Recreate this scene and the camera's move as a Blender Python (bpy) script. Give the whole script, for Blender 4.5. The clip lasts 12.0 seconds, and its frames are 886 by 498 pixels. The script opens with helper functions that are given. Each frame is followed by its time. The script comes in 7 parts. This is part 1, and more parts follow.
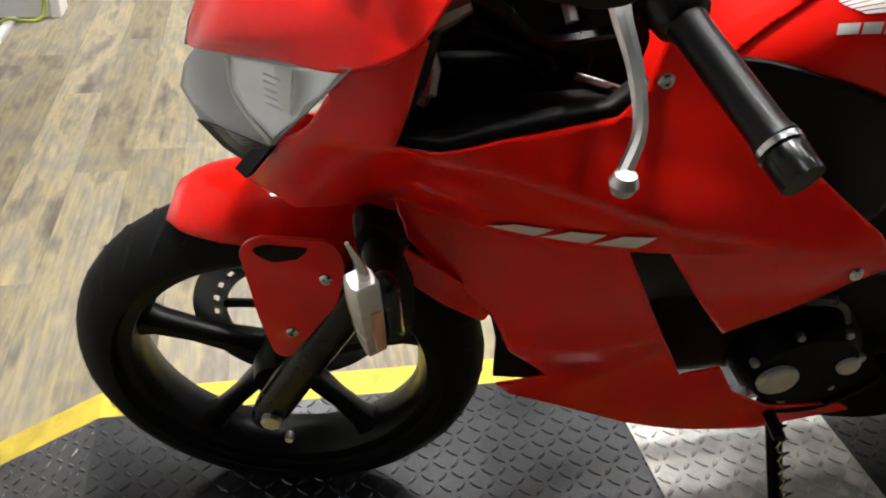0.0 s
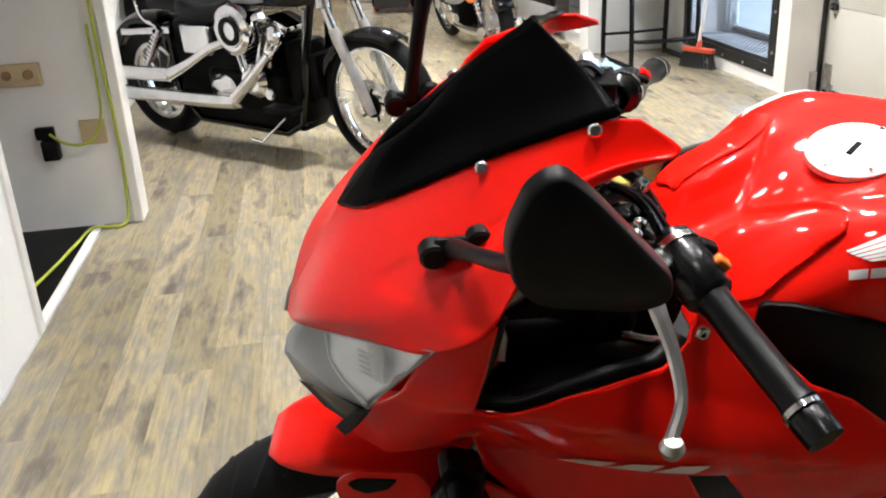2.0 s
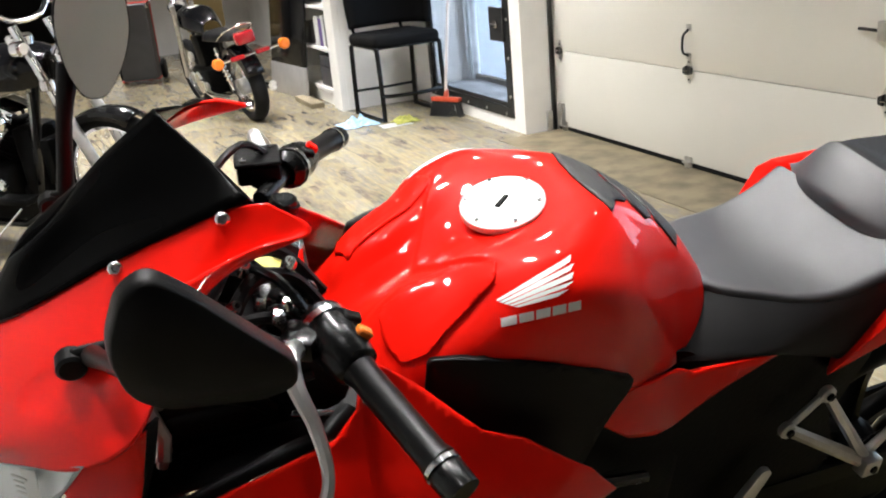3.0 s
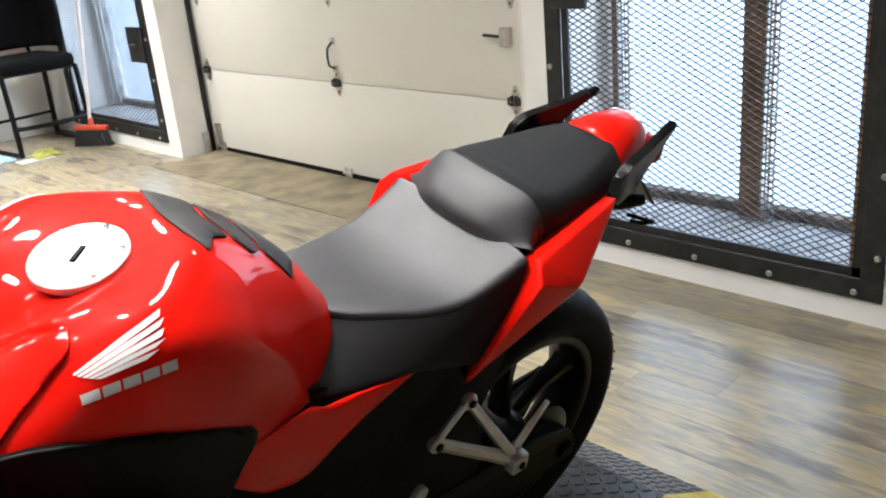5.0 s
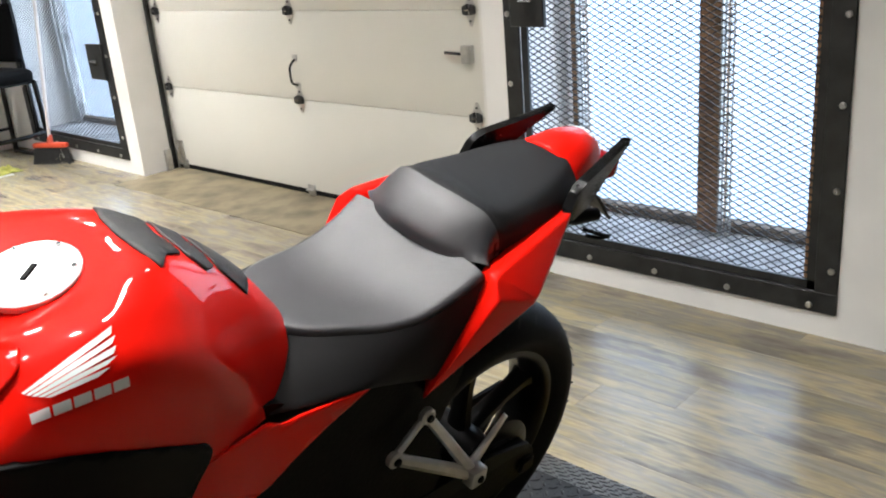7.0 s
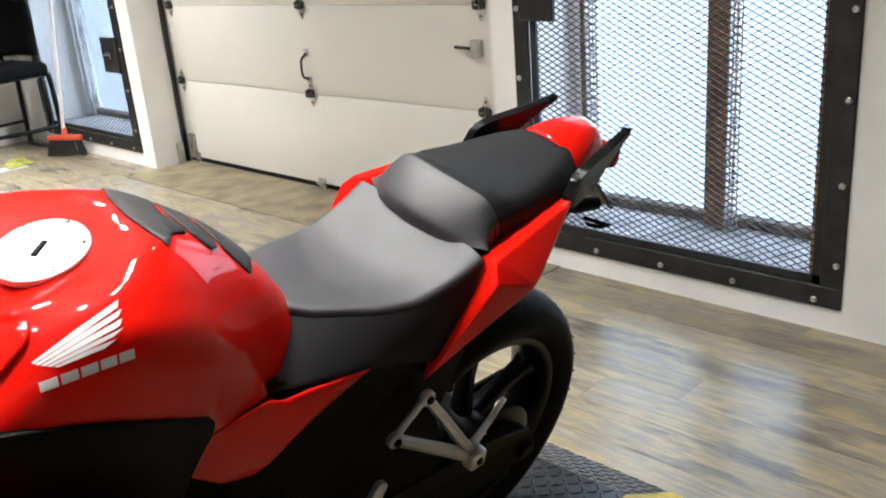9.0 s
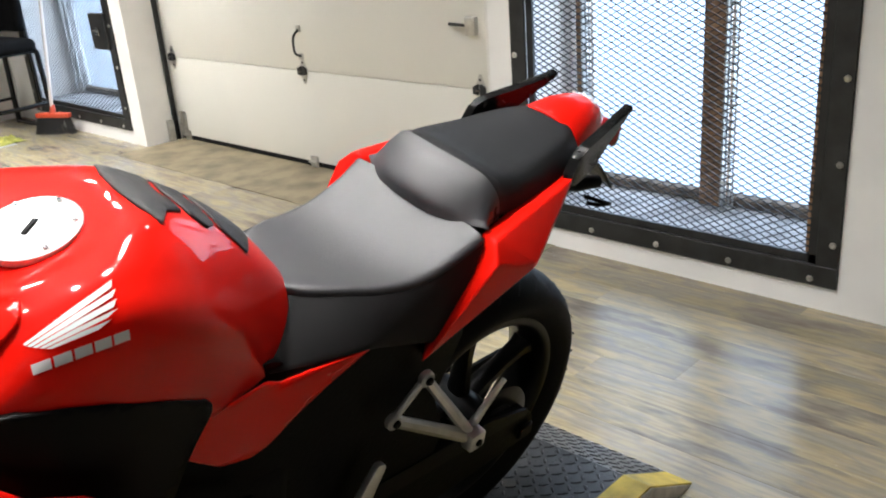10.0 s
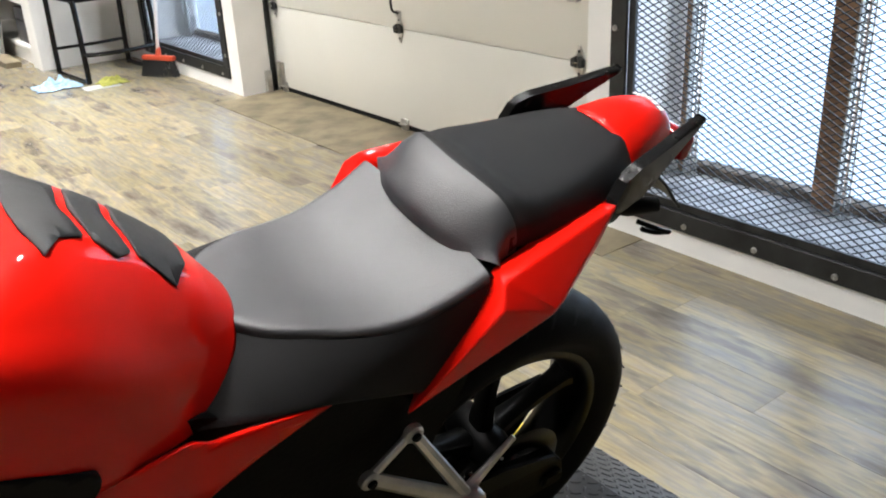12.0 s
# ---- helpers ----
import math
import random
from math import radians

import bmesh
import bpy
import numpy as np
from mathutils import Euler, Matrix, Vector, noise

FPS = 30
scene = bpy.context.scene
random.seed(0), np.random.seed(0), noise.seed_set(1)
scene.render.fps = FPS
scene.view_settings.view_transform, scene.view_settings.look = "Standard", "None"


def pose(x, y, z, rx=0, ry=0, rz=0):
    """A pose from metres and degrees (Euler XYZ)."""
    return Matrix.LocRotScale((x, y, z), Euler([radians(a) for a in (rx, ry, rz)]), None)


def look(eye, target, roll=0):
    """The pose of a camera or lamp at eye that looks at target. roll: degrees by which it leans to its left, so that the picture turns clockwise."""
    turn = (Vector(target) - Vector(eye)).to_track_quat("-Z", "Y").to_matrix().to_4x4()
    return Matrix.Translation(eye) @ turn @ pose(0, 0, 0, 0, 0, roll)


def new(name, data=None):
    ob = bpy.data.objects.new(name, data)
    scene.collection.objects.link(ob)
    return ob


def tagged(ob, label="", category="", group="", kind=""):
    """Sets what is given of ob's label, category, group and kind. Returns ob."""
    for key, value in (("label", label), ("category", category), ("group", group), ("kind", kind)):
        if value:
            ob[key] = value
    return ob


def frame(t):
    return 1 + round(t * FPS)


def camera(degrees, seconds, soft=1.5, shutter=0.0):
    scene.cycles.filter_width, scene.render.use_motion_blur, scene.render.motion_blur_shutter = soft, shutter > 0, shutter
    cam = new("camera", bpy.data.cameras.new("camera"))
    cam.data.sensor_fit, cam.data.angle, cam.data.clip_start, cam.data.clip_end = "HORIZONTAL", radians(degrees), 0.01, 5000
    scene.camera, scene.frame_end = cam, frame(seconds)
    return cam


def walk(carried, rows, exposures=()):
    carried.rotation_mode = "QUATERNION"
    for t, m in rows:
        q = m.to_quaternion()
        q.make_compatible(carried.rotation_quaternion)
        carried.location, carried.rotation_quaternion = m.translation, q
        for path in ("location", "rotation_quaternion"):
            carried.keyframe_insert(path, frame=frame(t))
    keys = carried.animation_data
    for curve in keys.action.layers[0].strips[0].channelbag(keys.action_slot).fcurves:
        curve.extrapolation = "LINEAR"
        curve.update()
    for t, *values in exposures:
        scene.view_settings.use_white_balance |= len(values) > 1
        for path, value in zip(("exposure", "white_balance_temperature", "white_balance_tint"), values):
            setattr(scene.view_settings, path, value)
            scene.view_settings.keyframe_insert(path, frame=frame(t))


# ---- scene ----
cam = camera(52.8, 12.0, soft=2.0)
PATH = [
    (0, (0.208, 0.128, 1.198), (0.56, 1.8, 0.159), 2.7),
    (0.3, (0.183, 0.124, 1.203), (0.432, 1.822, 0.176), 2.2),
    (0.5, (0.165, 0.112, 1.206), (0.345, 1.834, 0.205), 2.2),
    (0.7, (0.152, 0.102, 1.210), (0.257, 1.838, 0.219), 2.5),
    (1, (0.133, 0.087, 1.219), (0.178, 1.821, 0.225), 1.9),
    (1.3, (0.131, 0.079, 1.246), (0.191, 1.867, 0.352), 2.5),
    (1.5, (0.143, 0.077, 1.271), (0.263, 1.892, 0.441), 2.1),
    (1.6, (0.147, 0.078, 1.288), (0.298, 1.895, 0.464), 1.0),
    (1.8, (0.169, 0.079, 1.321), (0.354, 1.894, 0.502), -2.1),
    (1.9, (0.178, 0.068, 1.347), (0.396, 1.895, 0.564), -3.0),
    (2, (0.184, 0.062, 1.355), (0.431, 1.9, 0.606), -3.1),
    (2.2, (0.207, 0.063, 1.374), (0.555, 1.899, 0.663), -3.7),
    (2.3, (0.228, 0.060, 1.373), (0.614, 1.892, 0.670), -3.4),
    (2.5, (0.257, 0.047, 1.381), (0.729, 1.868, 0.704), -4.1),
    (3, (0.323, 0.027, 1.372), (1.026, 1.776, 0.704), -5.4),
    (3.5, (0.355, 0.027, 1.373), (1.285, 1.665, 0.699), -5.9),
    (5.3, (0.471, 0.068, 1.351), (1.789, 1.405, 0.662), -5.2),
    (5.5, (0.474, 0.071, 1.35), (1.811, 1.393, 0.67), -5.2),
    (6, (0.475, 0.071, 1.353), (1.814, 1.394, 0.676), -5.2),
    (6.5, (0.468, 0.056, 1.353), (1.806, 1.38, 0.676), -4.9),
    (7, (0.462, 0.042, 1.356), (1.801, 1.367, 0.685), -4.9),
    (9, (0.45, 0.009, 1.347), (1.769, 1.352, 0.672), -4.7),
    (9.5, (0.454, 0.023, 1.343), (1.768, 1.364, 0.653), -4.8),
    (10, (0.457, 0.034, 1.339), (1.776, 1.354, 0.619), -4.5),
    (10.5, (0.43, 0.059, 1.333), (1.732, 1.37, 0.568), -4.1),
    (10.8, (0.402, 0.068, 1.333), (1.737, 1.329, 0.544), -3.8),
    (11, (0.391, 0.078, 1.328), (1.753, 1.281, 0.493), -4.1),
    (11.1, (0.392, 0.085, 1.332), (1.774, 1.262, 0.492), -3.8),
    (11.3, (0.420, 0.092, 1.334), (1.799, 1.275, 0.506), -3.3),
    (11.5, (0.501, 0.115, 1.316), (1.81, 1.371, 0.474), -4.5),
    (11.7, (0.606, 0.114, 1.330), (1.828, 1.493, 0.556), -2.9),
    (12, (0.736, 0.117, 1.338), (1.841, 1.581, 0.541), -2.8),
]
walk(cam, [(t, look(eye, target, roll)) for t, eye, target, roll in PATH])

# ---- light ----
world = bpy.data.worlds.new("world")
scene.world = world
world.use_nodes = True
wn = world.node_tree
sky = wn.nodes.new("ShaderNodeTexSky")
sky.sky_type, sky.sun_disc = "NISHITA", False
sky.sun_elevation, sky.sun_rotation = radians(38), radians(200)
wn.links.new(sky.outputs[0], wn.nodes["Background"].inputs[0])
wn.nodes["Background"].inputs[1].default_value = 0.15
sun = new("sun", bpy.data.lights.new("sun", "SUN"))
sun.data.energy, sun.data.angle, sun.data.color = 1.0, radians(10), (1.0, 0.95, 0.88)
sun.matrix_world = look((0, 0, 20), (-6, 16, 0))
scene.view_settings.exposure = 0.0

CEILING = 2.75
# (0.35, 0.25) is an added fill that brightens the fairing's near side.
LAMPS = [(x, y) for x in (0.0, 0.75, 1.5, 2.25) for y in (1.2, 2.25)] + [(0.75, 3.35), (2.05, 3.4), (0.35, 0.25)]
FAR_LAMPS = [(0.2, 4.6), (1.0, 6.4), (2.2, 5.2), (0.3, 8.0), (2.0, 8.6), (1.0, 11.5)]
WATTS = {(0.2, 4.6): 58.0, (1.0, 6.4): 66.0, (0.3, 8.0): 58.0, (0.0, 1.2): 10.0, (0.35, 0.25): 2.5, (0.75, 1.2): 19.0, (1.5, 1.2): 8.0, (2.25, 1.2): 2.5, (0.0, 2.25): 2.5, (0.75, 2.25): 12.0, (1.5, 2.25): 13.0, (2.25, 2.25): 6.5, (0.75, 3.35): 7.0, (2.05, 3.4): 8.0}
for lx, ly in LAMPS + FAR_LAMPS:
    lamp = new("lamp_light", bpy.data.lights.new("lamp_light", "AREA"))
    lamp.data.shape, lamp.data.size, lamp.data.spread = "DISK", 0.16, radians(112)
    lamp.data.energy, lamp.data.color = WATTS.get((lx, ly), 48.0), (1.0, 0.985, 0.972)
    lamp.matrix_world = look((lx, ly, CEILING - 0.045), (lx, ly, 0))

for wy, ww in ((1.64, 1.2), (6.3, 1.3)):
    day = new("window_light", bpy.data.lights.new("window_light", "AREA"))
    day.data.shape, day.data.size, day.data.size_y = "RECTANGLE", ww, 2.0
    day.data.energy, day.data.color = (28.0 if wy < 3 else 40.0), (0.72, 0.85, 1.0)
    day.matrix_world = look((3.575, wy, 1.2), (0.0, wy, 0.9))


# ---- materials ----
from mathutils import bvhtree, geometry


def material(name, color, rough=0.5, metal=0.0, coat=0.0, vary=0.12, scale=8.0, bump=0.0, bump_scale=60.0, stain=None, spec=None, rough_vary=0.08):
    """A surface with two scales of variation in colour, some in gloss, and fine relief."""
    m = bpy.data.materials.new(name)
    m.use_nodes = True
    t = m.node_tree
    b = t.nodes["Principled BSDF"]
    b.inputs["Roughness"].default_value, b.inputs["Metallic"].default_value = rough, metal
    b.inputs["Coat Weight"].default_value = coat
    b.inputs["Coat Roughness"].default_value = 0.03
    if spec is not None:
        b.inputs["Specular IOR Level"].default_value = spec
    co = t.nodes.new("ShaderNodeTexCoord")
    n1, n2 = t.nodes.new("ShaderNodeTexNoise"), t.nodes.new("ShaderNodeTexNoise")
    n1.inputs["Scale"].default_value, n1.inputs["Detail"].default_value = scale, 5
    n2.inputs["Scale"].default_value, n2.inputs["Detail"].default_value = bump_scale, 3
    for n in (n1, n2):
        t.links.new(co.outputs["Object"], n.inputs["Vector"])
    ramp = t.nodes.new("ShaderNodeValToRGB")
    low = stain or tuple(c * (1 - vary) for c in color)
    high = tuple(min(1, c * (1 + vary * 0.5)) for c in color)
    ramp.color_ramp.elements[0].position, ramp.color_ramp.elements[1].position = 0.3, 0.62
    ramp.color_ramp.elements[0].color, ramp.color_ramp.elements[1].color = (*low, 1), (*high, 1)
    t.links.new(n1.outputs["Fac"], ramp.inputs[0])
    t.links.new(ramp.outputs[0], b.inputs["Base Color"])
    rr = t.nodes.new("ShaderNodeMapRange")
    rr.inputs["To Min"].default_value, rr.inputs["To Max"].default_value = max(0.02, rough - rough_vary), min(1, rough + rough_vary)
    t.links.new(n2.outputs["Fac"], rr.inputs["Value"])
    t.links.new(rr.outputs[0], b.inputs["Roughness"])
    if bump:
        bm_ = t.nodes.new("ShaderNodeBump")
        bm_.inputs["Strength"].default_value, bm_.inputs["Distance"].default_value = bump, 0.002
        t.links.new(n2.outputs["Fac"], bm_.inputs["Height"])
        t.links.new(bm_.outputs[0], b.inputs["Normal"])
    return m


def glass(name, color, rough=0.0, edge=0.7):
    """A thin clear pane: see-through, with gloss that grows towards a flat view."""
    m = bpy.data.materials.new(name)
    m.use_nodes = True
    t = m.node_tree
    t.nodes.remove(t.nodes["Principled BSDF"])
    gl, tr, mix = t.nodes.new("ShaderNodeBsdfGlossy"), t.nodes.new("ShaderNodeBsdfTransparent"), t.nodes.new("ShaderNodeMixShader")
    lw, pw, ma = t.nodes.new("ShaderNodeLayerWeight"), t.nodes.new("ShaderNodeMath"), t.nodes.new("ShaderNodeMath")
    gl.inputs["Roughness"].default_value = rough
    tr.inputs[0].default_value = (*color, 1)
    lw.inputs["Blend"].default_value = 0.5
    pw.operation, ma.operation = "POWER", "MULTIPLY_ADD"
    pw.inputs[1].default_value, ma.inputs[1].default_value, ma.inputs[2].default_value = 4.0, edge, 0.03
    t.links.new(lw.outputs["Facing"], pw.inputs[0])
    t.links.new(pw.outputs[0], ma.inputs[0])
    t.links.new(ma.outputs[0], mix.inputs[0])
    t.links.new(tr.outputs[0], mix.inputs[1])
    t.links.new(gl.outputs[0], mix.inputs[2])
    t.links.new(mix.outputs[0], t.nodes["Material Output"].inputs[0])
    return m


def glow(name, color, strength):
    m = bpy.data.materials.new(name)
    m.use_nodes = True
    b = m.node_tree.nodes["Principled BSDF"]
    b.inputs["Base Color"].default_value = (*color, 1)
    b.inputs["Emission Color"].default_value = (*color, 1)
    b.inputs["Emission Strength"].default_value = strength
    return m


RED = material("red_paint", (0.80, 0.008, 0.003), 0.4, 0.0, 0.55, 0.04, 3, 0, spec=0.05, rough_vary=0.02)
BLACK = material("black_plastic", (0.0025, 0.0025, 0.0025), 0.45, spec=0.12, bump=0.15, bump_scale=700)
SATIN = material("black_satin", (0.003, 0.003, 0.003), 0.25, spec=0.25)
RUBBER = material("tyre_rubber", (0.009, 0.009, 0.0095), 0.6, spec=0.08, bump=0.3, bump_scale=260, vary=0.3)
FABRIC = material("black_fabric", (0.003, 0.003, 0.0033), 0.85, spec=0.12, bump=0.5, bump_scale=500)
GRIP = material("grip_rubber", (0.0025, 0.0025, 0.0025), 0.32, spec=0.2)
CAPMETAL = material("brushed_cap", (0.72, 0.71, 0.69), 0.5, 0.5, vary=0.1, scale=60)
# Black vinyl, its colour lightened for the sheen on the seat's top.
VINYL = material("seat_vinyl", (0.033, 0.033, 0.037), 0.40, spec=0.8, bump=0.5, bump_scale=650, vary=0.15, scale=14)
# Grained vinyl, with the shade of the seat's sides put into its colour.
GRAINED = material("grained_vinyl_shaded", (0.0065, 0.0065, 0.007), 0.6, spec=0.25, bump=0.7, bump_scale=900, vary=0.2, scale=16)
ALLOY = material("cast_alloy", (0.56, 0.55, 0.53), 0.38, 1.0, bump=0.15, bump_scale=250, vary=0.2, scale=20)
STEEL = material("bright_steel", (0.62, 0.62, 0.62), 0.2, 1.0, vary=0.15, scale=30)
CHROME = material("chrome", (0.82, 0.82, 0.83), 0.06, 1.0, vary=0.06, rough_vary=0.03)
WHEEL = material("black_wheel_paint", (0.003, 0.003, 0.003), 0.32, spec=0.2)
HOUSING = material("grained_black_housing", (0.005, 0.005, 0.005), 0.4, bump=0.15, bump_scale=600, spec=0.15)
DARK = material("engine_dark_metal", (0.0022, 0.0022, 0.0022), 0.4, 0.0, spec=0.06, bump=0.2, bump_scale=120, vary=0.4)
DECAL = material("white_decal", (0.75, 0.74, 0.72), 0.35, vary=0.05)
CARBON = material("textured_black_pad", (0.02, 0.02, 0.02), 0.5, bump=0.5, bump_scale=900)
WALL = material("white_wall_paint", (0.86, 0.855, 0.84), 0.6, bump=0.2, bump_scale=120, vary=0.09, scale=2.2)
TRIM = material("white_trim_paint", (0.78, 0.77, 0.74), 0.45, bump=0.1, bump_scale=80, vary=0.06, scale=4)
DOOR = material("door_enamel", (0.76, 0.75, 0.69), 0.4, bump=0.12, bump_scale=350, vary=0.04, scale=1.2)
BACKWALL = material("dim_brown_wall", (0.16, 0.14, 0.12), 0.7, bump=0.1, vary=0.15, scale=2.0)
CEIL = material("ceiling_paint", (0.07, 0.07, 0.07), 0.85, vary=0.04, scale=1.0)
IRON = material("painted_black_steel", (0.022, 0.023, 0.024), 0.42, 0.3, bump=0.2, bump_scale=90, vary=0.5, scale=12)
MESH = material("mesh_steel", (0.03, 0.032, 0.035), 0.5, 0.4, vary=0.4, scale=20)
RUST = material("weathered_wood", (0.30, 0.165, 0.085), 0.75, bump=0.4, bump_scale=60, vary=0.55, scale=14)
DIRT = material("grimy_wood", (0.13, 0.10, 0.075), 0.85, bump=0.5, bump_scale=60, vary=0.6, scale=18)
SILL = material("dirty_sill", (0.36, 0.36, 0.37), 0.85, bump=0.4, bump_scale=70, vary=0.5, scale=9)
CONCRETE = material("worn_wood_strip", (0.20, 0.165, 0.105), 0.6, bump=0.3, bump_scale=70, vary=0.45, scale=6)
OUTSIDE = glow("bright_outdoors", (0.72, 0.84, 1.0), 1.9)
YELLOW = material("yellow_paint", (0.62, 0.46, 0.045), 0.5, bump=0.2, bump_scale=120, vary=0.3, scale=18)
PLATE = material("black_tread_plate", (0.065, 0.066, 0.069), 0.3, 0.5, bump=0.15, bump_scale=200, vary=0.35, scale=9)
# Bare metal of the stand's sides, and the glare painted on its deck.
BRIGHTPLATE = material("bare_and_glare_plate", (0.72, 0.70, 0.66), 0.45, 0.55, bump=0.15, bump_scale=150, vary=0.3, scale=25)
AMBER = material("pale_amber", (0.62, 0.30, 0.16), 0.35, vary=0.2, scale=40)
PEARL = material("frosted_lens", (0.60, 0.56, 0.52), 0.25, coat=0.5, vary=0.15, scale=30)
LENS = glass("clear_lens", (0.93, 0.95, 0.95), 0.02)
SMOKE = material("dark_screen", (0.0015, 0.0015, 0.0015), 0.25, spec=0.03, vary=0.1, rough_vary=0.02)
PANE = glass("window_pane", (0.9, 0.95, 1.0), 0.0)
MIRROR = material("mirror_glass", (0.85, 0.86, 0.86), 0.02, 1.0, vary=0.02, rough_vary=0.01)
ORANGE = material("amber_lens", (0.75, 0.18, 0.02), 0.2, coat=0.5)
REDLENS = material("red_lens", (0.3, 0.005, 0.01), 0.15, coat=0.6)
CORD = material("yellow_cord", (0.42, 0.48, 0.05), 0.5)
LAMPGLOW = glow("lamp_diffuser", (1.0, 0.94, 0.84), 14.0)


# ---- mesh helpers ----
def finish(bm, smooth=None):
    bmesh.ops.recalc_face_normals(bm, faces=bm.faces)
    return bm


def part(name, bm, mat, parent=None, label="", smooth=40, solid=0.0, bevel=0.0):
    """Links a bmesh as one mesh object, under a thing or a part."""
    bmesh.ops.recalc_face_normals(bm, faces=bm.faces)
    me = bpy.data.meshes.new(name)
    bm.to_mesh(me)
    bm.free()
    me.materials.append(mat)
    if smooth:
        me.shade_smooth()
        me.set_sharp_from_angle(angle=radians(smooth))
    ob = new(name, me)
    ob.parent = parent
    if solid:
        s = ob.modifiers.new("thick", "SOLIDIFY")
        s.thickness, s.offset = solid, -1
    if bevel:
        b = ob.modifiers.new("edge", "BEVEL")
        b.width, b.segments, b.limit_method = bevel, 2, "ANGLE"
    if label:
        tagged(ob, label)
    return ob


def thing(name, label, category, group="", kind="", m=None):
    ob = tagged(new(name), label, category, group, kind)
    ob.empty_display_size = 0.1
    if m is not None:
        ob.matrix_world = m
    return ob


def solo(name, bm, mat, label, category, group="", kind="", **more):
    return tagged(part(name, bm, mat, None, **more), label, category, group, kind)


def box(x0, x1, y0, y1, z0, z1, bm=None):
    bm = bm or bmesh.new()
    v = [bm.verts.new(p) for p in ((x0, y0, z0), (x1, y0, z0), (x1, y1, z0), (x0, y1, z0), (x0, y0, z1), (x1, y0, z1), (x1, y1, z1), (x0, y1, z1))]
    for f in ((0, 3, 2, 1), (4, 5, 6, 7), (0, 1, 5, 4), (1, 2, 6, 5), (2, 3, 7, 6), (3, 0, 4, 7)):
        bm.faces.new([v[i] for i in f])
    return bm


def soft_box(x0, x1, y0, y1, z0, z1, r=0.01, seg=3):
    bm = box(x0, x1, y0, y1, z0, z1)
    bmesh.ops.bevel(bm, geom=bm.edges[:], offset=r, segments=seg, affect="EDGES", profile=0.5)
    return bm


def moved(bm, m):
    bmesh.ops.transform(bm, matrix=m, verts=bm.verts)
    return bm


def joined(*bms):
    out = bmesh.new()
    for b in bms:
        me = bpy.data.meshes.new("scrap")
        b.to_mesh(me)
        b.free()
        out.from_mesh(me)
        bpy.data.meshes.remove(me)
    return out


def spline(points, n, closed=False):
    """n points along a smooth curve through the given ones."""
    p = np.array(points, float)
    if len(p) == 2:
        return [p[0] + (p[1] - p[0]) * i / (n - 1) for i in range(n)]
    k = len(p)
    out = []
    for i in range(n):
        s = i / n * k if closed else i / (n - 1) * (k - 1)
        j = min(int(s), k - 1 if closed else k - 2)
        f = s - j
        if closed:
            a, b, c, d = p[(j - 1) % k], p[j % k], p[(j + 1) % k], p[(j + 2) % k]
        else:
            b, c = p[j], p[j + 1]
            a = p[j - 1] if j else 2 * b - c
            d = p[j + 2] if j + 2 < k else 2 * c - b
        out.append(0.5 * (2 * b + (c - a) * f + (2 * a - 5 * b + 4 * c - d) * f * f + (3 * b - a - 3 * c + d) * f ** 3))
    return out


def skin(rows, closed=False, caps=False, bm=None):
    """Faces between rows of equally many points; closed: each row is a ring."""
    bm = bm or bmesh.new()
    vs = [[bm.verts.new(p) for p in row] for row in rows]
    n = len(rows[0])
    for a, b in zip(vs, vs[1:]):
        for i in range(n if closed else n - 1):
            q = [a[i], a[(i + 1) % n], b[(i + 1) % n], b[i]]
            bm.faces.new(q)
    if caps:
        bm.faces.new(vs[0][::-1])
        bm.faces.new(vs[-1])
    return bm


def flipped(points):
    return [(x, -y, z) for x, y, z in points]


def loft(curves, nu=14, nv=14):
    """A smooth sheet through curves, each a few points."""
    rows = [spline(c, nu) for c in curves]
    cols = [spline([r[i] for r in rows], nv) for i in range(nu)]
    bm = skin([[cols[i][j] for i in range(nu)] for j in range(nv)])
    bmesh.ops.remove_doubles(bm, verts=bm.verts, dist=1e-5)
    return bm


def full(curves):
    """Each half section, from the middle outwards, made whole."""
    return [flipped(c)[::-1] + c[1:] for c in curves]


def tube(points, r, n=10, smooth=0, bm=None, caps=True):
    """A round bar along points; r: one radius or one for each point."""
    pts = [Vector(p) for p in (spline(points, smooth) if smooth else points)]
    rs = r if isinstance(r, (list, tuple)) else [r] * len(pts)
    if len(rs) != len(pts):
        rs = [float(q) for q in np.interp(np.linspace(0, 1, len(pts)), np.linspace(0, 1, len(rs)), rs)]
    rings = []
    side = None
    for i, p in enumerate(pts):
        d = (pts[min(i + 1, len(pts) - 1)] - pts[max(i - 1, 0)]).normalized()
        if side is None:
            side = d.orthogonal().normalized()
        side = (side - d * side.dot(d)).normalized()
        up = d.cross(side)
        rings.append([p + rs[i] * (math.cos(a) * side + math.sin(a) * up) for a in (2 * math.pi * k / n for k in range(n))])
    return skin(rings, True, caps, bm)


def lathe(profile, n=48, axis="y"):
    """A turned body; profile: points of (radius, place along the axis), closed on itself."""
    rings = []
    for k in range(n):
        a = 2 * math.pi * k / n
        c, s = math.cos(a), math.sin(a)
        rings.append([(r * c, h, r * s) if axis == "y" else (r * c, r * s, h) if axis == "z" else (h, r * c, r * s) for r, h in profile])
    rings.append(rings[0])
    bm = skin(rings, True)
    bmesh.ops.remove_doubles(bm, verts=bm.verts, dist=1e-6)
    bmesh.ops.dissolve_degenerate(bm, edges=bm.edges, dist=1e-6)
    return bm


